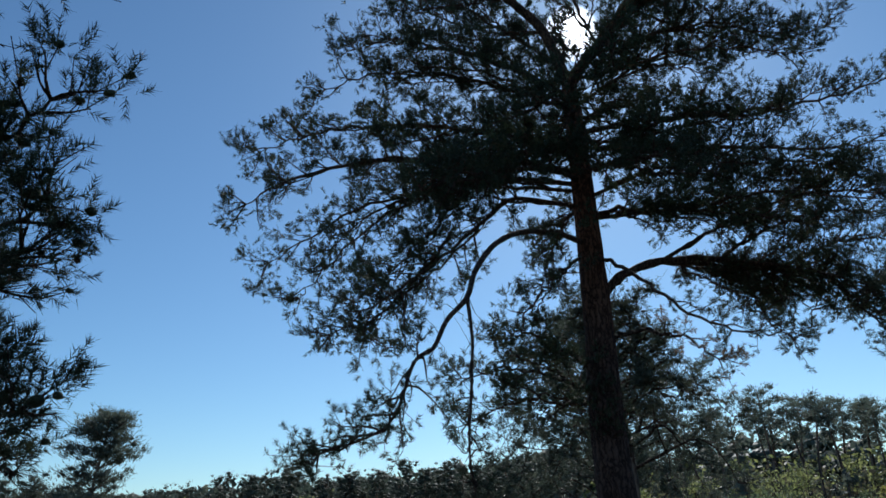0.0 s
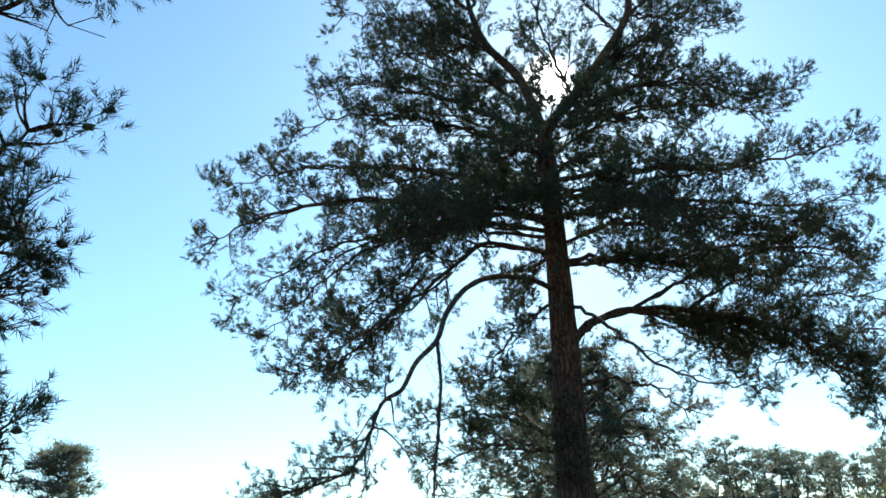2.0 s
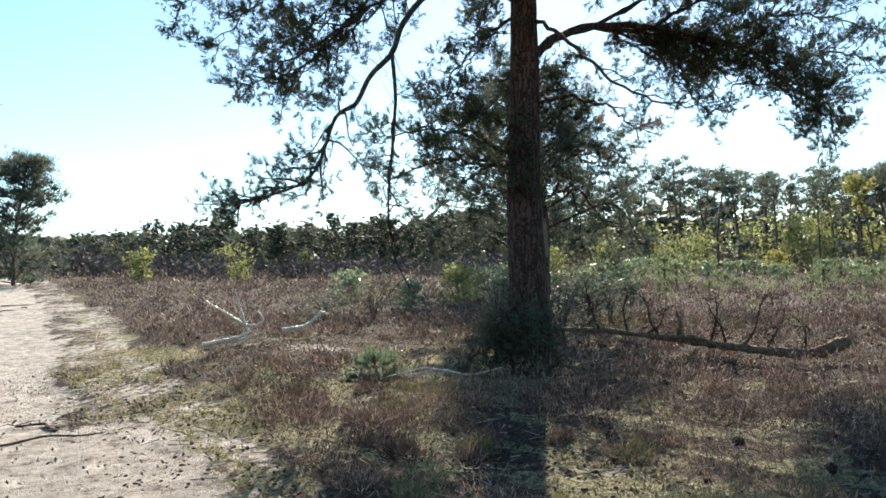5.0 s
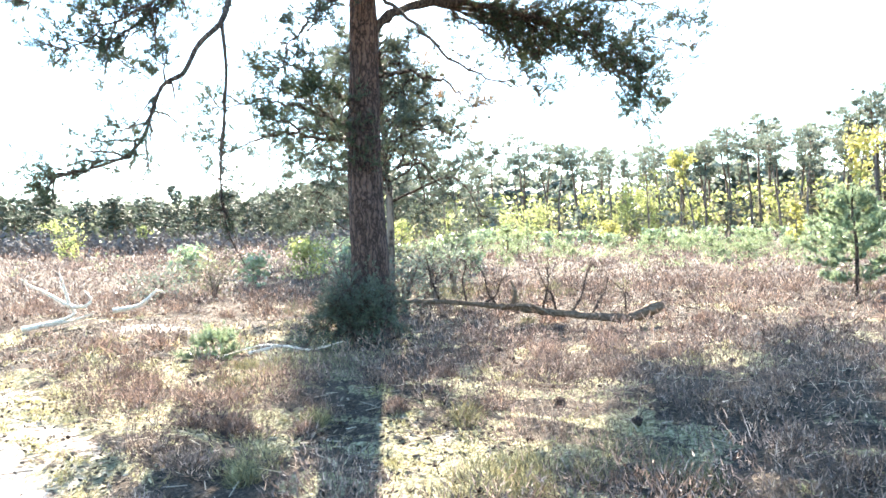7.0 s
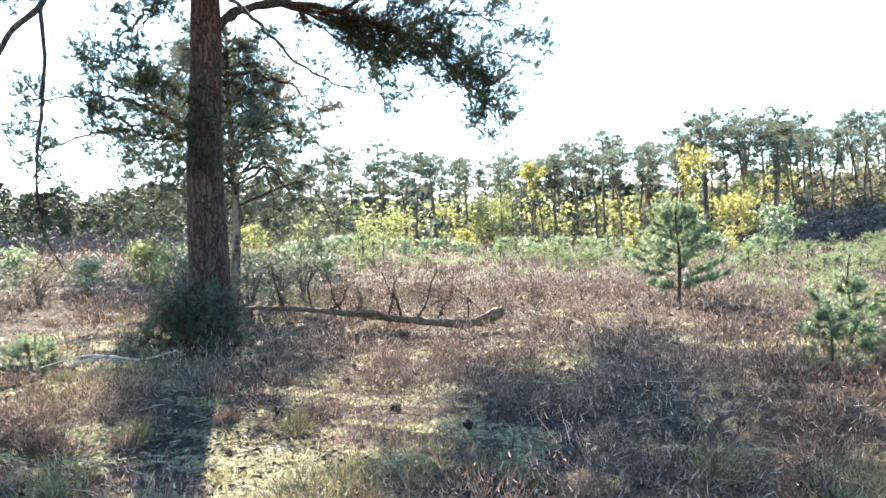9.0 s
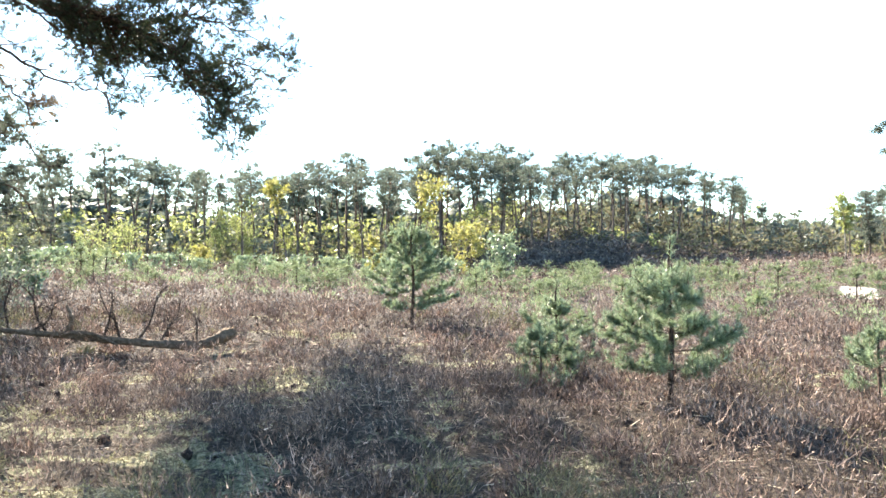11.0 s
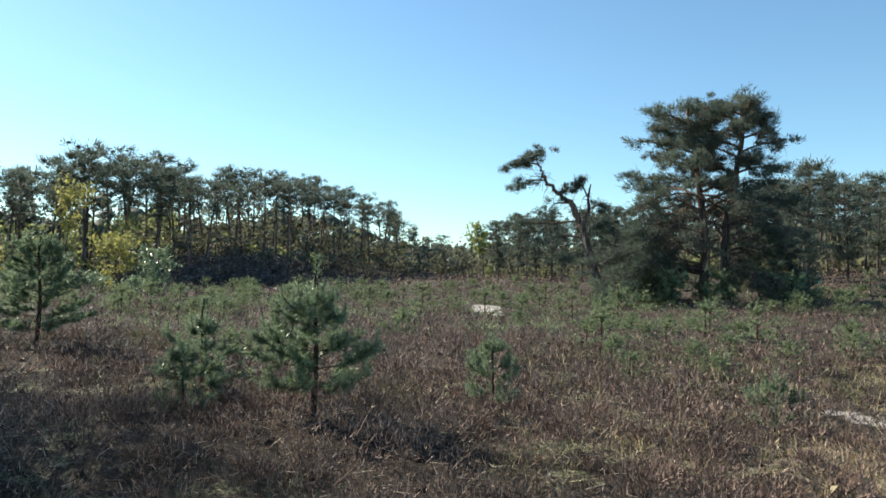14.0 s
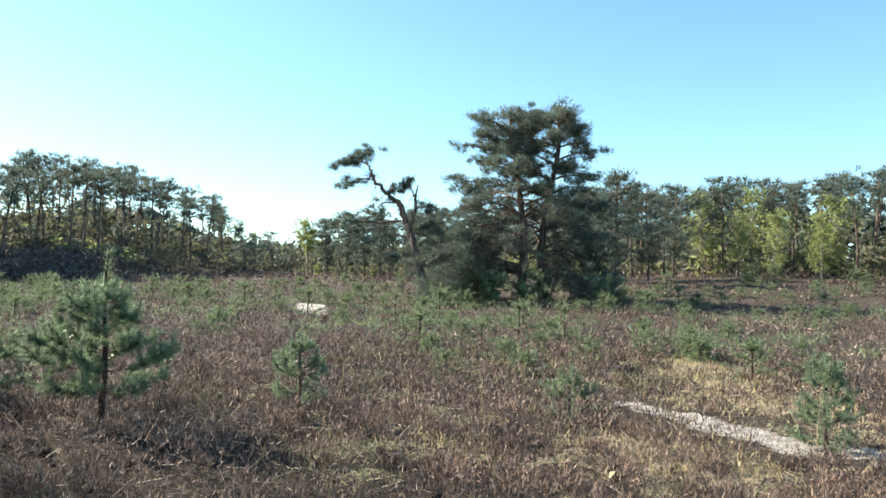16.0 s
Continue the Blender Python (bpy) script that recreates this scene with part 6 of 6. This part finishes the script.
def middle_pines():
    """Bushy pines in the middle distance."""
    label = "bushy pine at the edge of the heath"
    forest_pine("pine_tree", on_ground(-17.6, 33.6), 5.9, 161, "pine with layered boughs beside the track", crown=0.93, spread=0.48, clump_count=80, group="", layered=True, blades=30, tuft=1.7)
    for x, y, tall, seed in ((-21.5, 31.5, 4.2, 261), (-23.5, 34.0, 5.0, 262), (-20.0, 33.5, 3.0, 263)):
        forest_pine("pine_tree", on_ground(x, y), tall, seed, "dense low pine beside the track", crown=0.92, spread=0.45, clump_count=40, group="low pines beside the track", layered=True, blades=30, tuft=1.7)
    for bearing, far, top, spread, seed in ((95.4, 52, 8.6, 0.34, 162), (97.8, 56, 7.3, 0.36, 163), (91.0, 60, 6.2, 0.34, 164), (78.5, 62, 3.8, 0.36, 165), (83.5, 58, 4.0, 0.36, 166), (80.8, 60, 3.2, 0.4, 168), (86.0, 56, 4.6, 0.36, 169), (73.8, 70, 4.6, 0.26, 270), (75.2, 66, 5.2, 0.28, 271), (76.6, 70, 4.9, 0.3, 272), (77.8, 64, 5.4, 0.3, 273), (80.0, 66, 5.6, 0.3, 274), (82.0, 64, 5.5, 0.3, 275), (99.5, 60, 7.6, 0.34, 276), (101.6, 66, 7.4, 0.34, 277), (93.5, 56, 7.4, 0.34, 278)):
        x, y = polar(bearing, far)
        z = ground_z(x, y)
        forest_pine("pine_tree", (x, y, z), far * math.tan(radians(top)) + 1.62 - z, seed, label, crown=0.8, spread=spread, clump_count=46, group="pines in the middle distance", blades=20, tuft=1.3)
    # low boughs and bushes round the great pine, and beyond the bushy pine
    rs = np.random.default_rng(167)
    first = None
    spots = [(40 + rs.uniform(-3, 2.5), rs.uniform(-3.6, 5.6), rs.uniform(0.5, 1.0)) for k in range(12)]
    spots += [(rs.uniform(-3, 9), rs.uniform(19, 30), rs.uniform(0.3, 0.65)) for k in range(14)]
    spots += [(*polar(rs.uniform(14, 48), rs.uniform(44, 60)), rs.uniform(0.35, 0.7)) for k in range(45)]
    for x, y, s in spots:
        m = pose(*on_ground(x, y), 0, 0, rs.uniform(0, 360))
        if first is None:
            first = broadleaf("pine_bush", on_ground(x, y), 1.5, 2.6, 168, "low dense grey-green pine bush", NEEDLE_YOUNG, "shrub", "low pine bushes", low=0.05, count=230, size=0.20, stems=5)
        ob = copy_thing(first, m)
        ob.scale = (s, s, s)


middle_pines()


# ---- fallen wood ----
def line_on_ground(points, lift):
    return [(x, y, ground_z(x, y) + dz + lift) for x, y, dz in points]


def fallen_log():
    rs = np.random.default_rng(171)
    root = thing("fallen_log", on_ground(4.0, 10.2), "fallen dead pine stem with broken stubs, its butt raised", "log")
    o = np.array(on_ground(4.0, 10.2))
    L = np.array(line_on_ground([(2.3, 11.2, 0.40), (2.95, 10.95, 0.36), (3.7, 10.55, 0.27), (4.4, 10.1, 0.20), (5.0, 9.75, 0.14), (5.35, 9.6, 0.15), (5.7, 9.45, 0.29)], 0.03)) - o
    P = spline(L, 46)
    part("stem", tube(P, np.interp(np.linspace(0, 1, 46), [0, 0.5, 0.85, 0.97, 1], [0.03, 0.052, 0.072, 0.088, 0.065]), 12, 0.15, rs), LOG_BARK, root, smooth=True)
    S = spline([P[16], P[16] + (0.02, -0.12, 0.22), P[16] + (-0.06, -0.16, 0.42)], 8)
    part("stub", tube(S, np.linspace(0.05, 0.012, 8), 7, 0.05, rs), LOG_BARK, root)
    S = spline([P[15], P[15] + (0.3, -0.3, 0.02), P[15] + (0.6, -0.5, -0.15)], 8)
    part("stub", tube(S, np.linspace(0.045, 0.015, 8), 7, 0.05, rs), LOG_BARK, root)
    for k, d in ((10, (0.0, 0.3, 0.9)), (14, (-0.5, 0.1, 0.8)), (20, (0.3, 0.2, 0.9)), (24, (0.5, 0.1, 1.0)), (27, (0.6, 0.3, 0.7)), (34, (0.1, 0.0, 0.45)), (6, (-0.3, 0.2, 0.8)), (22, (-0.3, -0.2, 0.8)), (12, (0.4, -0.3, 0.5))):
        B = spline([P[k], P[k] + np.array(d) * 0.3 + rs.normal(size=3) * 0.03, P[k] + np.array(d) * 0.6 + rs.normal(size=3) * 0.055, P[k] + np.array(d) * 0.85 + rs.normal(size=3) * 0.08], 12)
        part("branch", joined([tube(B, np.linspace(0.019, 0.005, 12), 5), bare_twigs(rs, B, 26, 0.5, 0.005)]), LIMB_BARK, root)


fallen_log()


def bleached_branch(lines, label, seed, mat, r=0.03):
    rs = np.random.default_rng(seed)
    o = np.array(lines[0][0])
    root = thing("dead_branch", tuple(o), label, "branch")
    for k, line in enumerate(lines):
        P = spline(np.array(line) - o, 22)
        rr = r * (1.0 if k == 0 else 0.7)
        part("branch", joined([tube(P, np.linspace(rr, rr * 0.3, 22), 7, 0.08, rs), bare_twigs(rs, P, 5, 0.22, 0.005)]), mat, root)


def g(x, y, dz):
    return x, y, ground_z(x, y) + dz


bleached_branch([[g(-3.62, 13.16, 0.04), g(-3.38, 13.22, 0.06), g(-3.05, 13.3, 0.10), g(-2.87, 13.34, 0.18), g(-2.93, 13.33, 0.3)],
                 [g(-2.92, 13.33, 0.3), g(-3.1, 13.29, 0.44), g(-3.29, 13.24, 0.6), g(-3.5, 13.19, 0.75), g(-3.6, 13.16, 0.88)],
                 [g(-2.93, 13.33, 0.3), g(-2.97, 13.32, 0.49), g(-3.01, 13.31, 0.69), g(-3.06, 13.3, 0.89)],
                 [g(-2.92, 13.33, 0.3), g(-2.73, 13.37, 0.28), g(-2.61, 13.39, 0.37), g(-2.7, 13.37, 0.53)], [g(-3.29, 13.24, 0.05), g(-2.96, 13.32, 0.06), g(-2.58, 13.4, 0.14)]],
                "forked bleached dead branch lying on the heath", 181, DEADWOOD, 0.052)
bleached_branch([[g(-2.3, 13.45, 0.16), g(-1.93, 13.51, 0.2), g(-1.73, 13.53, 0.34), g(-1.59, 13.55, 0.46), g(-1.46, 13.56, 0.42)]], "pale crooked dead branch lying on the heath", 182, DEADWOOD, 0.046)
bleached_branch([[g(0.0, 9.2, 0.10), g(0.4, 9.3, 0.16), g(0.75, 9.25, 0.12), g(1.15, 9.3, 0.20)], [g(0.4, 9.3, 0.16), g(0.15, 9.15, 0.2), g(-0.3, 9.1, 0.1)]], "thin crooked stick lying before the trunk", 183, DEADWOOD, 0.022)
bleached_branch([[g(7.95, -2.9, -0.05), g(7.96, -2.9, 0.35), g(7.93, -2.92, 0.75)]], "thin upright bleached stalk", 184, STRAW, 0.007)
for q, (x, y) in enumerate(((9.2, 1.1), (10.4, 2.2), (8.6, 0.2))):
    bleached_branch([[g(x, y, 0.0), g(x + 0.03, y, 0.3), g(x - 0.06, y + 0.05, 0.52)]], "pale dead stalk standing in the heather", 185 + q, STRAW, 0.009)


def track_roots():
    """Dark sticks and roots that lie across the sandy track."""
    rs = np.random.default_rng(191)
    kinds = []
    for k in range(15):
        y = rs.uniform(7.5, 24)
        x = float(np.interp(y, [5, 7, 10, 17, 26], [-3.3, -4.2, -5.8, -9.4, -14.2])) + rs.uniform(-1.2, 1.2)
        m = pose(x, y, ground_z(x, y) - 0.03, 0, 0, rs.normal(10, 30) + 180 * (k % 2))
        if k < 5:
            ln = (0.9, 0.45, 0.7, 0.3, 1.3)[k]
            P = spline([(ln * (q / 4 - 0.5), rs.normal(0, 0.07 * ln), 0.02 * (0 < q < 4) * rs.random()) for q in range(5)], 16)
            thick = rs.uniform(0.012, 0.026)
            ob = solid("stick", joined([tube(P, np.linspace(thick, thick * 0.4, 16), 6, 0.15, rs), bare_twigs(rs, P, 3 + k % 3, 0.22, 0.004)]), LIMB_BARK, (0, 0, 0), "dark dead stick lying across the sandy track", "stick", "sticks on the track")
            ob.matrix_basis = m
            kinds.append(ob)
        else:
            ob = copy_thing(kinds[rs.integers(0, 5)], m)
            s = rs.uniform(0.6, 1.3)
            ob.scale = (s, s * rs.uniform(0.7, 1.4), s)


track_roots()


# ---- heather, grass and litter ----
def place_in_view(rs, n, r0, r1, a0=-38.0, a1=118.0):
    a, u = np.radians(rs.uniform(a0, a1, n)), rs.random(n)
    r = np.sqrt(r0 * r0 + u * (r1 * r1 - r0 * r0))
    return r * np.sin(a), r * np.cos(a)


def heather_sprigs(rs, x, y, size, blades, width, side, dome=0.8):
    """Domed clumps of heather: wiry stems that lean outwards, each with small side shoots."""
    n = len(x)
    ang = rs.uniform(0, 2 * np.pi, (n, blades))
    out_r = np.sqrt(rs.random((n, blades)))
    lean = out_r * dome * rs.uniform(0.5, 1.15, (n, blades))
    d = np.stack([np.cos(ang) * np.sin(lean), np.sin(ang) * np.sin(lean), np.cos(lean)], -1)
    ln = (size[:, None] * rs.uniform(0.55, 1.05, (n, blades)) * (1.05 - 0.35 * out_r))[..., None]
    bx = x[:, None] + np.cos(ang) * out_r * size[:, None] * 0.55
    by = y[:, None] + np.sin(ang) * out_r * size[:, None] * 0.55
    root = np.stack([bx, by, terrain(bx, by) + 0.05 * wobble(bx, by, 2.4) - 0.03], -1)
    d2 = unit(d + rs.normal(0, 0.35, d.shape))
    w = unit(np.cross(d, rs.normal(size=d.shape))) * width * 0.5
    mid = root + d * ln * 0.6
    tip = mid + d2 * ln * 0.45
    out = [np.stack([root - w * 0.5, mid + w, tip], -2).reshape(-1, 3)]
    for q in range(side):
        f = rs.uniform(0.3, 0.95, (n, blades, 1))
        p = root + (tip - root) * f
        e = unit(d2 + rs.normal(0, 0.75, d.shape) + (0, 0, 0.35))
        l2 = ln * rs.uniform(0.10, 0.24, (n, blades, 1))
        w2 = unit(np.cross(e, rs.normal(size=d.shape))) * width * 0.8
        out.append(np.stack([p - w2, p + w2, p + e * l2], -2).reshape(-1, 3))
    V = np.concatenate(out)
    return V, np.arange(len(V)).reshape(-1, 3)


def heather_domes(rs, x, y, size, sprigs, length, width, stems):
    """Bushy low clumps: a dome of short sprigs that point out and up, over a few wiry stems."""
    n = len(x)
    e = unit(rs.normal(size=(n, sprigs, 3)) * (1, 1, 0.8))
    e[..., 2] = np.abs(e[..., 2])
    rad = rs.random((n, sprigs, 1)) ** 0.3
    bulge = 1 + 0.35 * np.sin(e[..., :1] * 5 + x[:, None, None] * 9) * np.cos(e[..., 1:2] * 6 + y[:, None, None] * 7)
    base = np.stack([x, y, terrain(x, y) + 0.05 * wobble(x, y, 2.4) - 0.02], -1)[:, None]
    p = base + e * rad * bulge * size[:, None, None] * (0.85, 0.85, 0.95)
    d = unit(0.55 * e + rs.normal(0, 0.55, e.shape) + (0, 0, 0.7))
    ln = length * rs.uniform(0.6, 1.4, (n, sprigs, 1))
    w = unit(np.cross(d, rs.normal(size=d.shape))) * width * 0.5
    V = np.stack([p - w, p + w, p + d * ln], 2).reshape(-1, 3)
    geos = [(V, np.arange(len(V)).reshape(-1, 3))]
    if stems:
        e = unit(rs.normal(size=(n, stems, 3)) * (1, 1, 0.5) + (0, 0, 0.9))
        tip = base + e * (size[:, None, None] * rs.uniform(0.8, 1.4, (n, stems, 1)))
        w = unit(np.cross(e, rs.normal(size=e.shape))) * width * 0.45
        root = base + rs.normal(0, 0.03, e.shape) * (1, 1, 0)
        V = np.stack([root - w, root + w, tip], 2).reshape(-1, 3)
        geos.append((V, np.arange(len(V)).reshape(-1, 3)))
    return joined(geos)


def heather_bushes(rs, x, y, size, sprigs, length, width, stems):
    """Compact bushes: an uneven shell of short upright sprigs, and a few flower stalks that stand above it."""
    n = len(x)
    e = unit(rs.normal(size=(n, sprigs, 3)) * (1, 1, 0.9))
    e[..., 2] = np.abs(e[..., 2])
    rad = 0.32 + 0.95 * rs.beta(2.2, 1.6, (n, sprigs, 1))
    k = rs.uniform(0, 6.28, (n, 1, 2))
    bulge = 1 + 0.32 * np.sin(e[..., :1] * 4.5 + k[..., :1]) * np.cos(e[..., 1:2] * 5.5 + k[..., 1:]) + 0.14 * np.sin(e[..., 1:2] * 11 + k[..., :1])
    flat = rs.uniform(0.7, 1.15, (n, 1, 1))
    base = np.stack([x, y, terrain(x, y) + 0.05 * wobble(x, y, 2.4) - 0.02], -1)[:, None]
    p = base + e * rad * bulge * size[:, None, None] * np.concatenate([np.ones((n, 1, 2)), flat], -1)
    d = unit(0.45 * e + rs.normal(0, 0.5, e.shape) + (0, 0, 0.75))
    ln = length * rs.uniform(0.5, 1.7, (n, sprigs, 1))
    w = unit(np.cross(d, rs.normal(size=d.shape))) * width * 0.5
    V = [np.stack([p - w, p + w, p + d * ln], 2).reshape(-1, 3)]
    e = unit(rs.normal(size=(n, stems, 3)) * (1, 1, 0.4) + (0, 0, 1.0))
    e[..., 2] *= flat[..., 0]
    tip = base + e * size[:, None, None] * rs.uniform(0.95, 1.3, (n, stems, 1))
    foot = base + (tip - base) * 0.45
    w = unit(np.cross(e, rs.normal(size=e.shape))) * width * 0.4
    V.append(np.stack([foot - w, foot + w, tip], 2).reshape(-1, 3))
    for q in range(3):
        t = foot + (tip - foot) * rs.uniform(0.45, 1.0, (n, stems, 1))
        d = unit(e + rs.normal(0, 0.5, e.shape))
        w = unit(np.cross(d, rs.normal(size=d.shape))) * width * 0.5
        V.append(np.stack([t - w, t + w, t + d * length * 0.8], 2).reshape(-1, 3))
    V = np.concatenate(V)
    return V, np.arange(len(V)).reshape(-1, 3)


def spaced(rs, x, y, size, gap):
    """Which of the plants stand clear of those before them."""
    keep = np.zeros(len(x), bool)
    for k in np.argsort(-size * rs.uniform(0.5, 1.0, len(x))):
        near = keep & (np.abs(x - x[k]) < 1.2) & (np.abs(y - y[k]) < 1.2)
        keep[k] = not np.any(np.hypot(x[near] - x[k], y[near] - y[k]) < gap * (size[near] + size[k]))
    return keep


def heath():
    rs = np.random.default_rng(201)
    brown, green, scrub, hearts = [], [], [], []
    # thinner cover behind the path and close beside it
    x, y = place_in_view(rs, 620, 3.0, 16.0, 118.0, 322.0)
    x2, y2 = place_in_view(rs, 60, 1.8, 3.6, -60.0, 300.0)
    x, y = np.concatenate([x, x2]), np.concatenate([y, y2])
    keep = rs.random(len(x)) < heather_amount(x, y)
    x, y = x[keep], y[keep]
    brown.append(heather_domes(rs, x, y, 0.26 * rs.uniform(0.5, 1.2, len(x)), 70, 0.08, 0.014, 5))
    for n, r0, r1, sprigs, length, width, stems, tall in ((2200, 3.5, 9.0, 580, 0.051, 0.0085, 9, 0.33), (5200, 9.0, 18.0, 100, 0.075, 0.0165, 6, 0.33), (5200, 18.0, 40.0, 22, 0.105, 0.034, 1, 0.40), (5500, 40.0, 88.0, 11, 0.17, 0.11, 0, 0.5)):
        x, y = place_in_view(rs, n, r0, r1)
        thick = heather_amount(x, y)
        keep = rs.random(n) < thick
        x, y, thick = x[keep], y[keep], thick[keep]
        size = tall * rs.uniform(0.5, 1.3, len(x)) * (0.45 + 0.65 * thick)
        if r0 < 15:
            size = tall * (0.38 + 1.0 * rs.random(len(x)) ** 1.3) * (0.55 + 0.55 * thick)
            size = size * (1 + 0.25 * bump_at(x, y, 3.8, 6.3, 1.8, 0.9) - 0.3 * bump_at(x, y, 4.2, 8.9, 1.8, 0.9) + 0.2 * bump_at(x, y, 5.2, 4.6, 2.0, 2.0) + 0.2 * bump_at(x, y, 5.6, 1.0, 1.5, 2.0))
            keep = spaced(rs, x, y, size, 0.60)
            x, y, size = x[keep], y[keep], size[keep]
        # solid dark lumps added at the bushes' hearts, in place of the shade there
        if r0 < 15:
            mid = np.stack([x, y, terrain(x, y) + 0.05 * wobble(x, y, 2.4)], 1)
            hearts.append(clumps(rs, mid, size[:, None] * ((0.09, 0.09, 0.09) if r0 < 5 else (0.13, 0.13, 0.12)), 0, 0.1, 0.01, 1 if r0 < 5 else 0, 1.0))
        lush = wobble(x, y, 0.6, 5.0) + 0.5 * wobble(x, y, 2.2, 1.0) + rs.normal(0, 0.35, len(x)) + 0.75 * ((r0 > 15) & (x > 12) & (np.hypot(x, y) < 46)) + 0.6 * bump_at(x, y, 12.0, -1.5, 6.0, 3.5)
        lush = lush + 1.6 * bump_at(x, y, 0.6, 8.7, 0.5, 0.5) + 1.2 * bump_at(x, y, 2.1, 5.0, 0.7, 0.5) - 0.3 * bump_at(x, y, 6.0, 1.2, 2.2, 2.5) * (r0 < 15)
        kind = lush > (1.12 if r0 > 15 else 0.85)
        plants, sizes = heather_bushes if r0 < 15 else heather_domes, (sprigs, length, width, stems)
        brown.append(plants(rs, x[~kind], y[~kind], size[~kind], *sizes))
        (scrub if r0 > 15 else green).append(plants(rs, x[kind], y[kind], size[kind] * 0.8, *sizes))
    solid("heather_shade", joined(hearts), HEATHER_SHADE, (0, 0, 0), "dark lumps standing in for the shade inside the heather", "heather", kind="stuff")
    solid("heather", joined(brown), HEATHER, (0, 0, 0), "brown wintry heather covering the heath", "heather", kind="stuff")
    solid("low_scrub", joined(scrub), SEEDLING, (0, 0, 0), "low green scrub and pine seedlings among the heather", "scrub", kind="stuff")
    solid("green_heather", joined(green), HEATHER_GREEN, (0, 0, 0), "olive-green tufts of heather and moss", "heather", kind="stuff")


heath()


def grass_and_litter():
    rs = np.random.default_rng(211)
    # dry grass in tufts
    x, y = place_in_view(rs, 19000, 3.6, 18)
    want = straw_amount(x, y) + 0.4 * bump_at(x, y, 1.2, 9.0, 0.9, 0.5)
    k = (rs.random(len(x)) < np.clip(want * 2.2 - 0.4, 0.005, 1)) & (sand_amount(x, y) < 0.5)
    x, y = x[k], y[k]
    solid("dry_grass", heather_sprigs(rs, x, y, np.full(len(x), 0.16) * rs.uniform(0.4, 1.3, len(x)), 10, 0.0042, 0, 1.3), STRAW, (0, 0, 0), "straw-coloured dry grass in thin tufts", "grass", kind="stuff")
    # loose twigs and stalks
    x, y = place_in_view(rs, 12500, 3.6, 15)
    k = (sand_amount(x, y) < 0.75) & (rs.random(len(x)) < 1.1 - 0.6 * heather_amount(x, y))
    x, y = x[k], y[k]
    a, ln = rs.uniform(0, 6.28, len(x)), rs.uniform(0.04, 0.22, len(x))
    z = terrain(x, y) + 0.05 * wobble(x, y, 2.4) + 0.01
    A = np.stack([x, y, z], 1)
    x2, y2 = x + np.cos(a) * ln, y + np.sin(a) * ln
    B = np.stack([x2, y2, terrain(x2, y2) + 0.05 * wobble(x2, y2, 2.4) + rs.uniform(0.0, 0.05, len(x))], 1)
    solid("twig_litter", sticks(A, B, 0.005, 0.003), TWIG, (0, 0, 0), "fallen twigs and pale stalks strewn on the ground", "twigs", kind="stuff")
    # brown crumbs of leaf litter
    x, y = place_in_view(rs, 46000, 3.6, 13, -38, 70)
    k = ((sand_amount(x, y) < 0.45) | (rs.random(len(x)) < 0.25)) & (rs.random(len(x)) < np.clip(0.7 - heather_amount(x, y) + 0.8 * wobble(x, y, 2.3, 2.0) + 0.9 * np.exp(-((off_line(x, y, TRACK_LINE) - 2.0) / 0.45) ** 2), 0, 1))
    x, y = x[k], y[k]
    P = np.stack([x, y, terrain(x, y) + 0.05 * wobble(x, y, 2.4) + 0.012], 1)
    solid("leaf_litter", leaves(P, rs, 0.022, 0.55), LITTER, (0, 0, 0), "brown crumbs of fallen leaves and bark", "litter", kind="stuff")
    # cushions of pale moss
    x, y = place_in_view(rs, 20000, 3.8, 14, -38, 60)
    k = (rs.random(len(x)) < np.clip(moss_amount(x, y) * 1.6 - 0.6, 0, 1)) & (sand_amount(x, y) < 0.55)
    x, y = x[k], y[k]
    x2, y2 = x[::5], y[::5]
    mound = heather_domes(rs, x2, y2, rs.uniform(0.05, 0.13, len(x2)), 40, 0.028, 0.012, 0)
    solid("moss", joined([heather_sprigs(rs, x, y, np.full(len(x), 0.05), 6, 0.008, 0), mound]), MOSS, (0, 0, 0), "low yellow-green moss in cushions", "moss", kind="stuff")


LITTER = leaf_material("leaf_litter", [(0.0, (0.030, 0.022, 0.018)), (0.6, (0.075, 0.054, 0.042)), (0.9, (0.15, 0.11, 0.085)), (1.0, (0.34, 0.29, 0.23))], patch_scale=1.5, through_light=0.0, rough=0.85)
MOSS = leaf_material("moss", [(0.0, (0.14, 0.128, 0.062)), (0.5, (0.27, 0.248, 0.125)), (1.0, (0.45, 0.415, 0.26))], patch_scale=1.6, through_light=0.3, rough=0.9)
grass_and_litter()
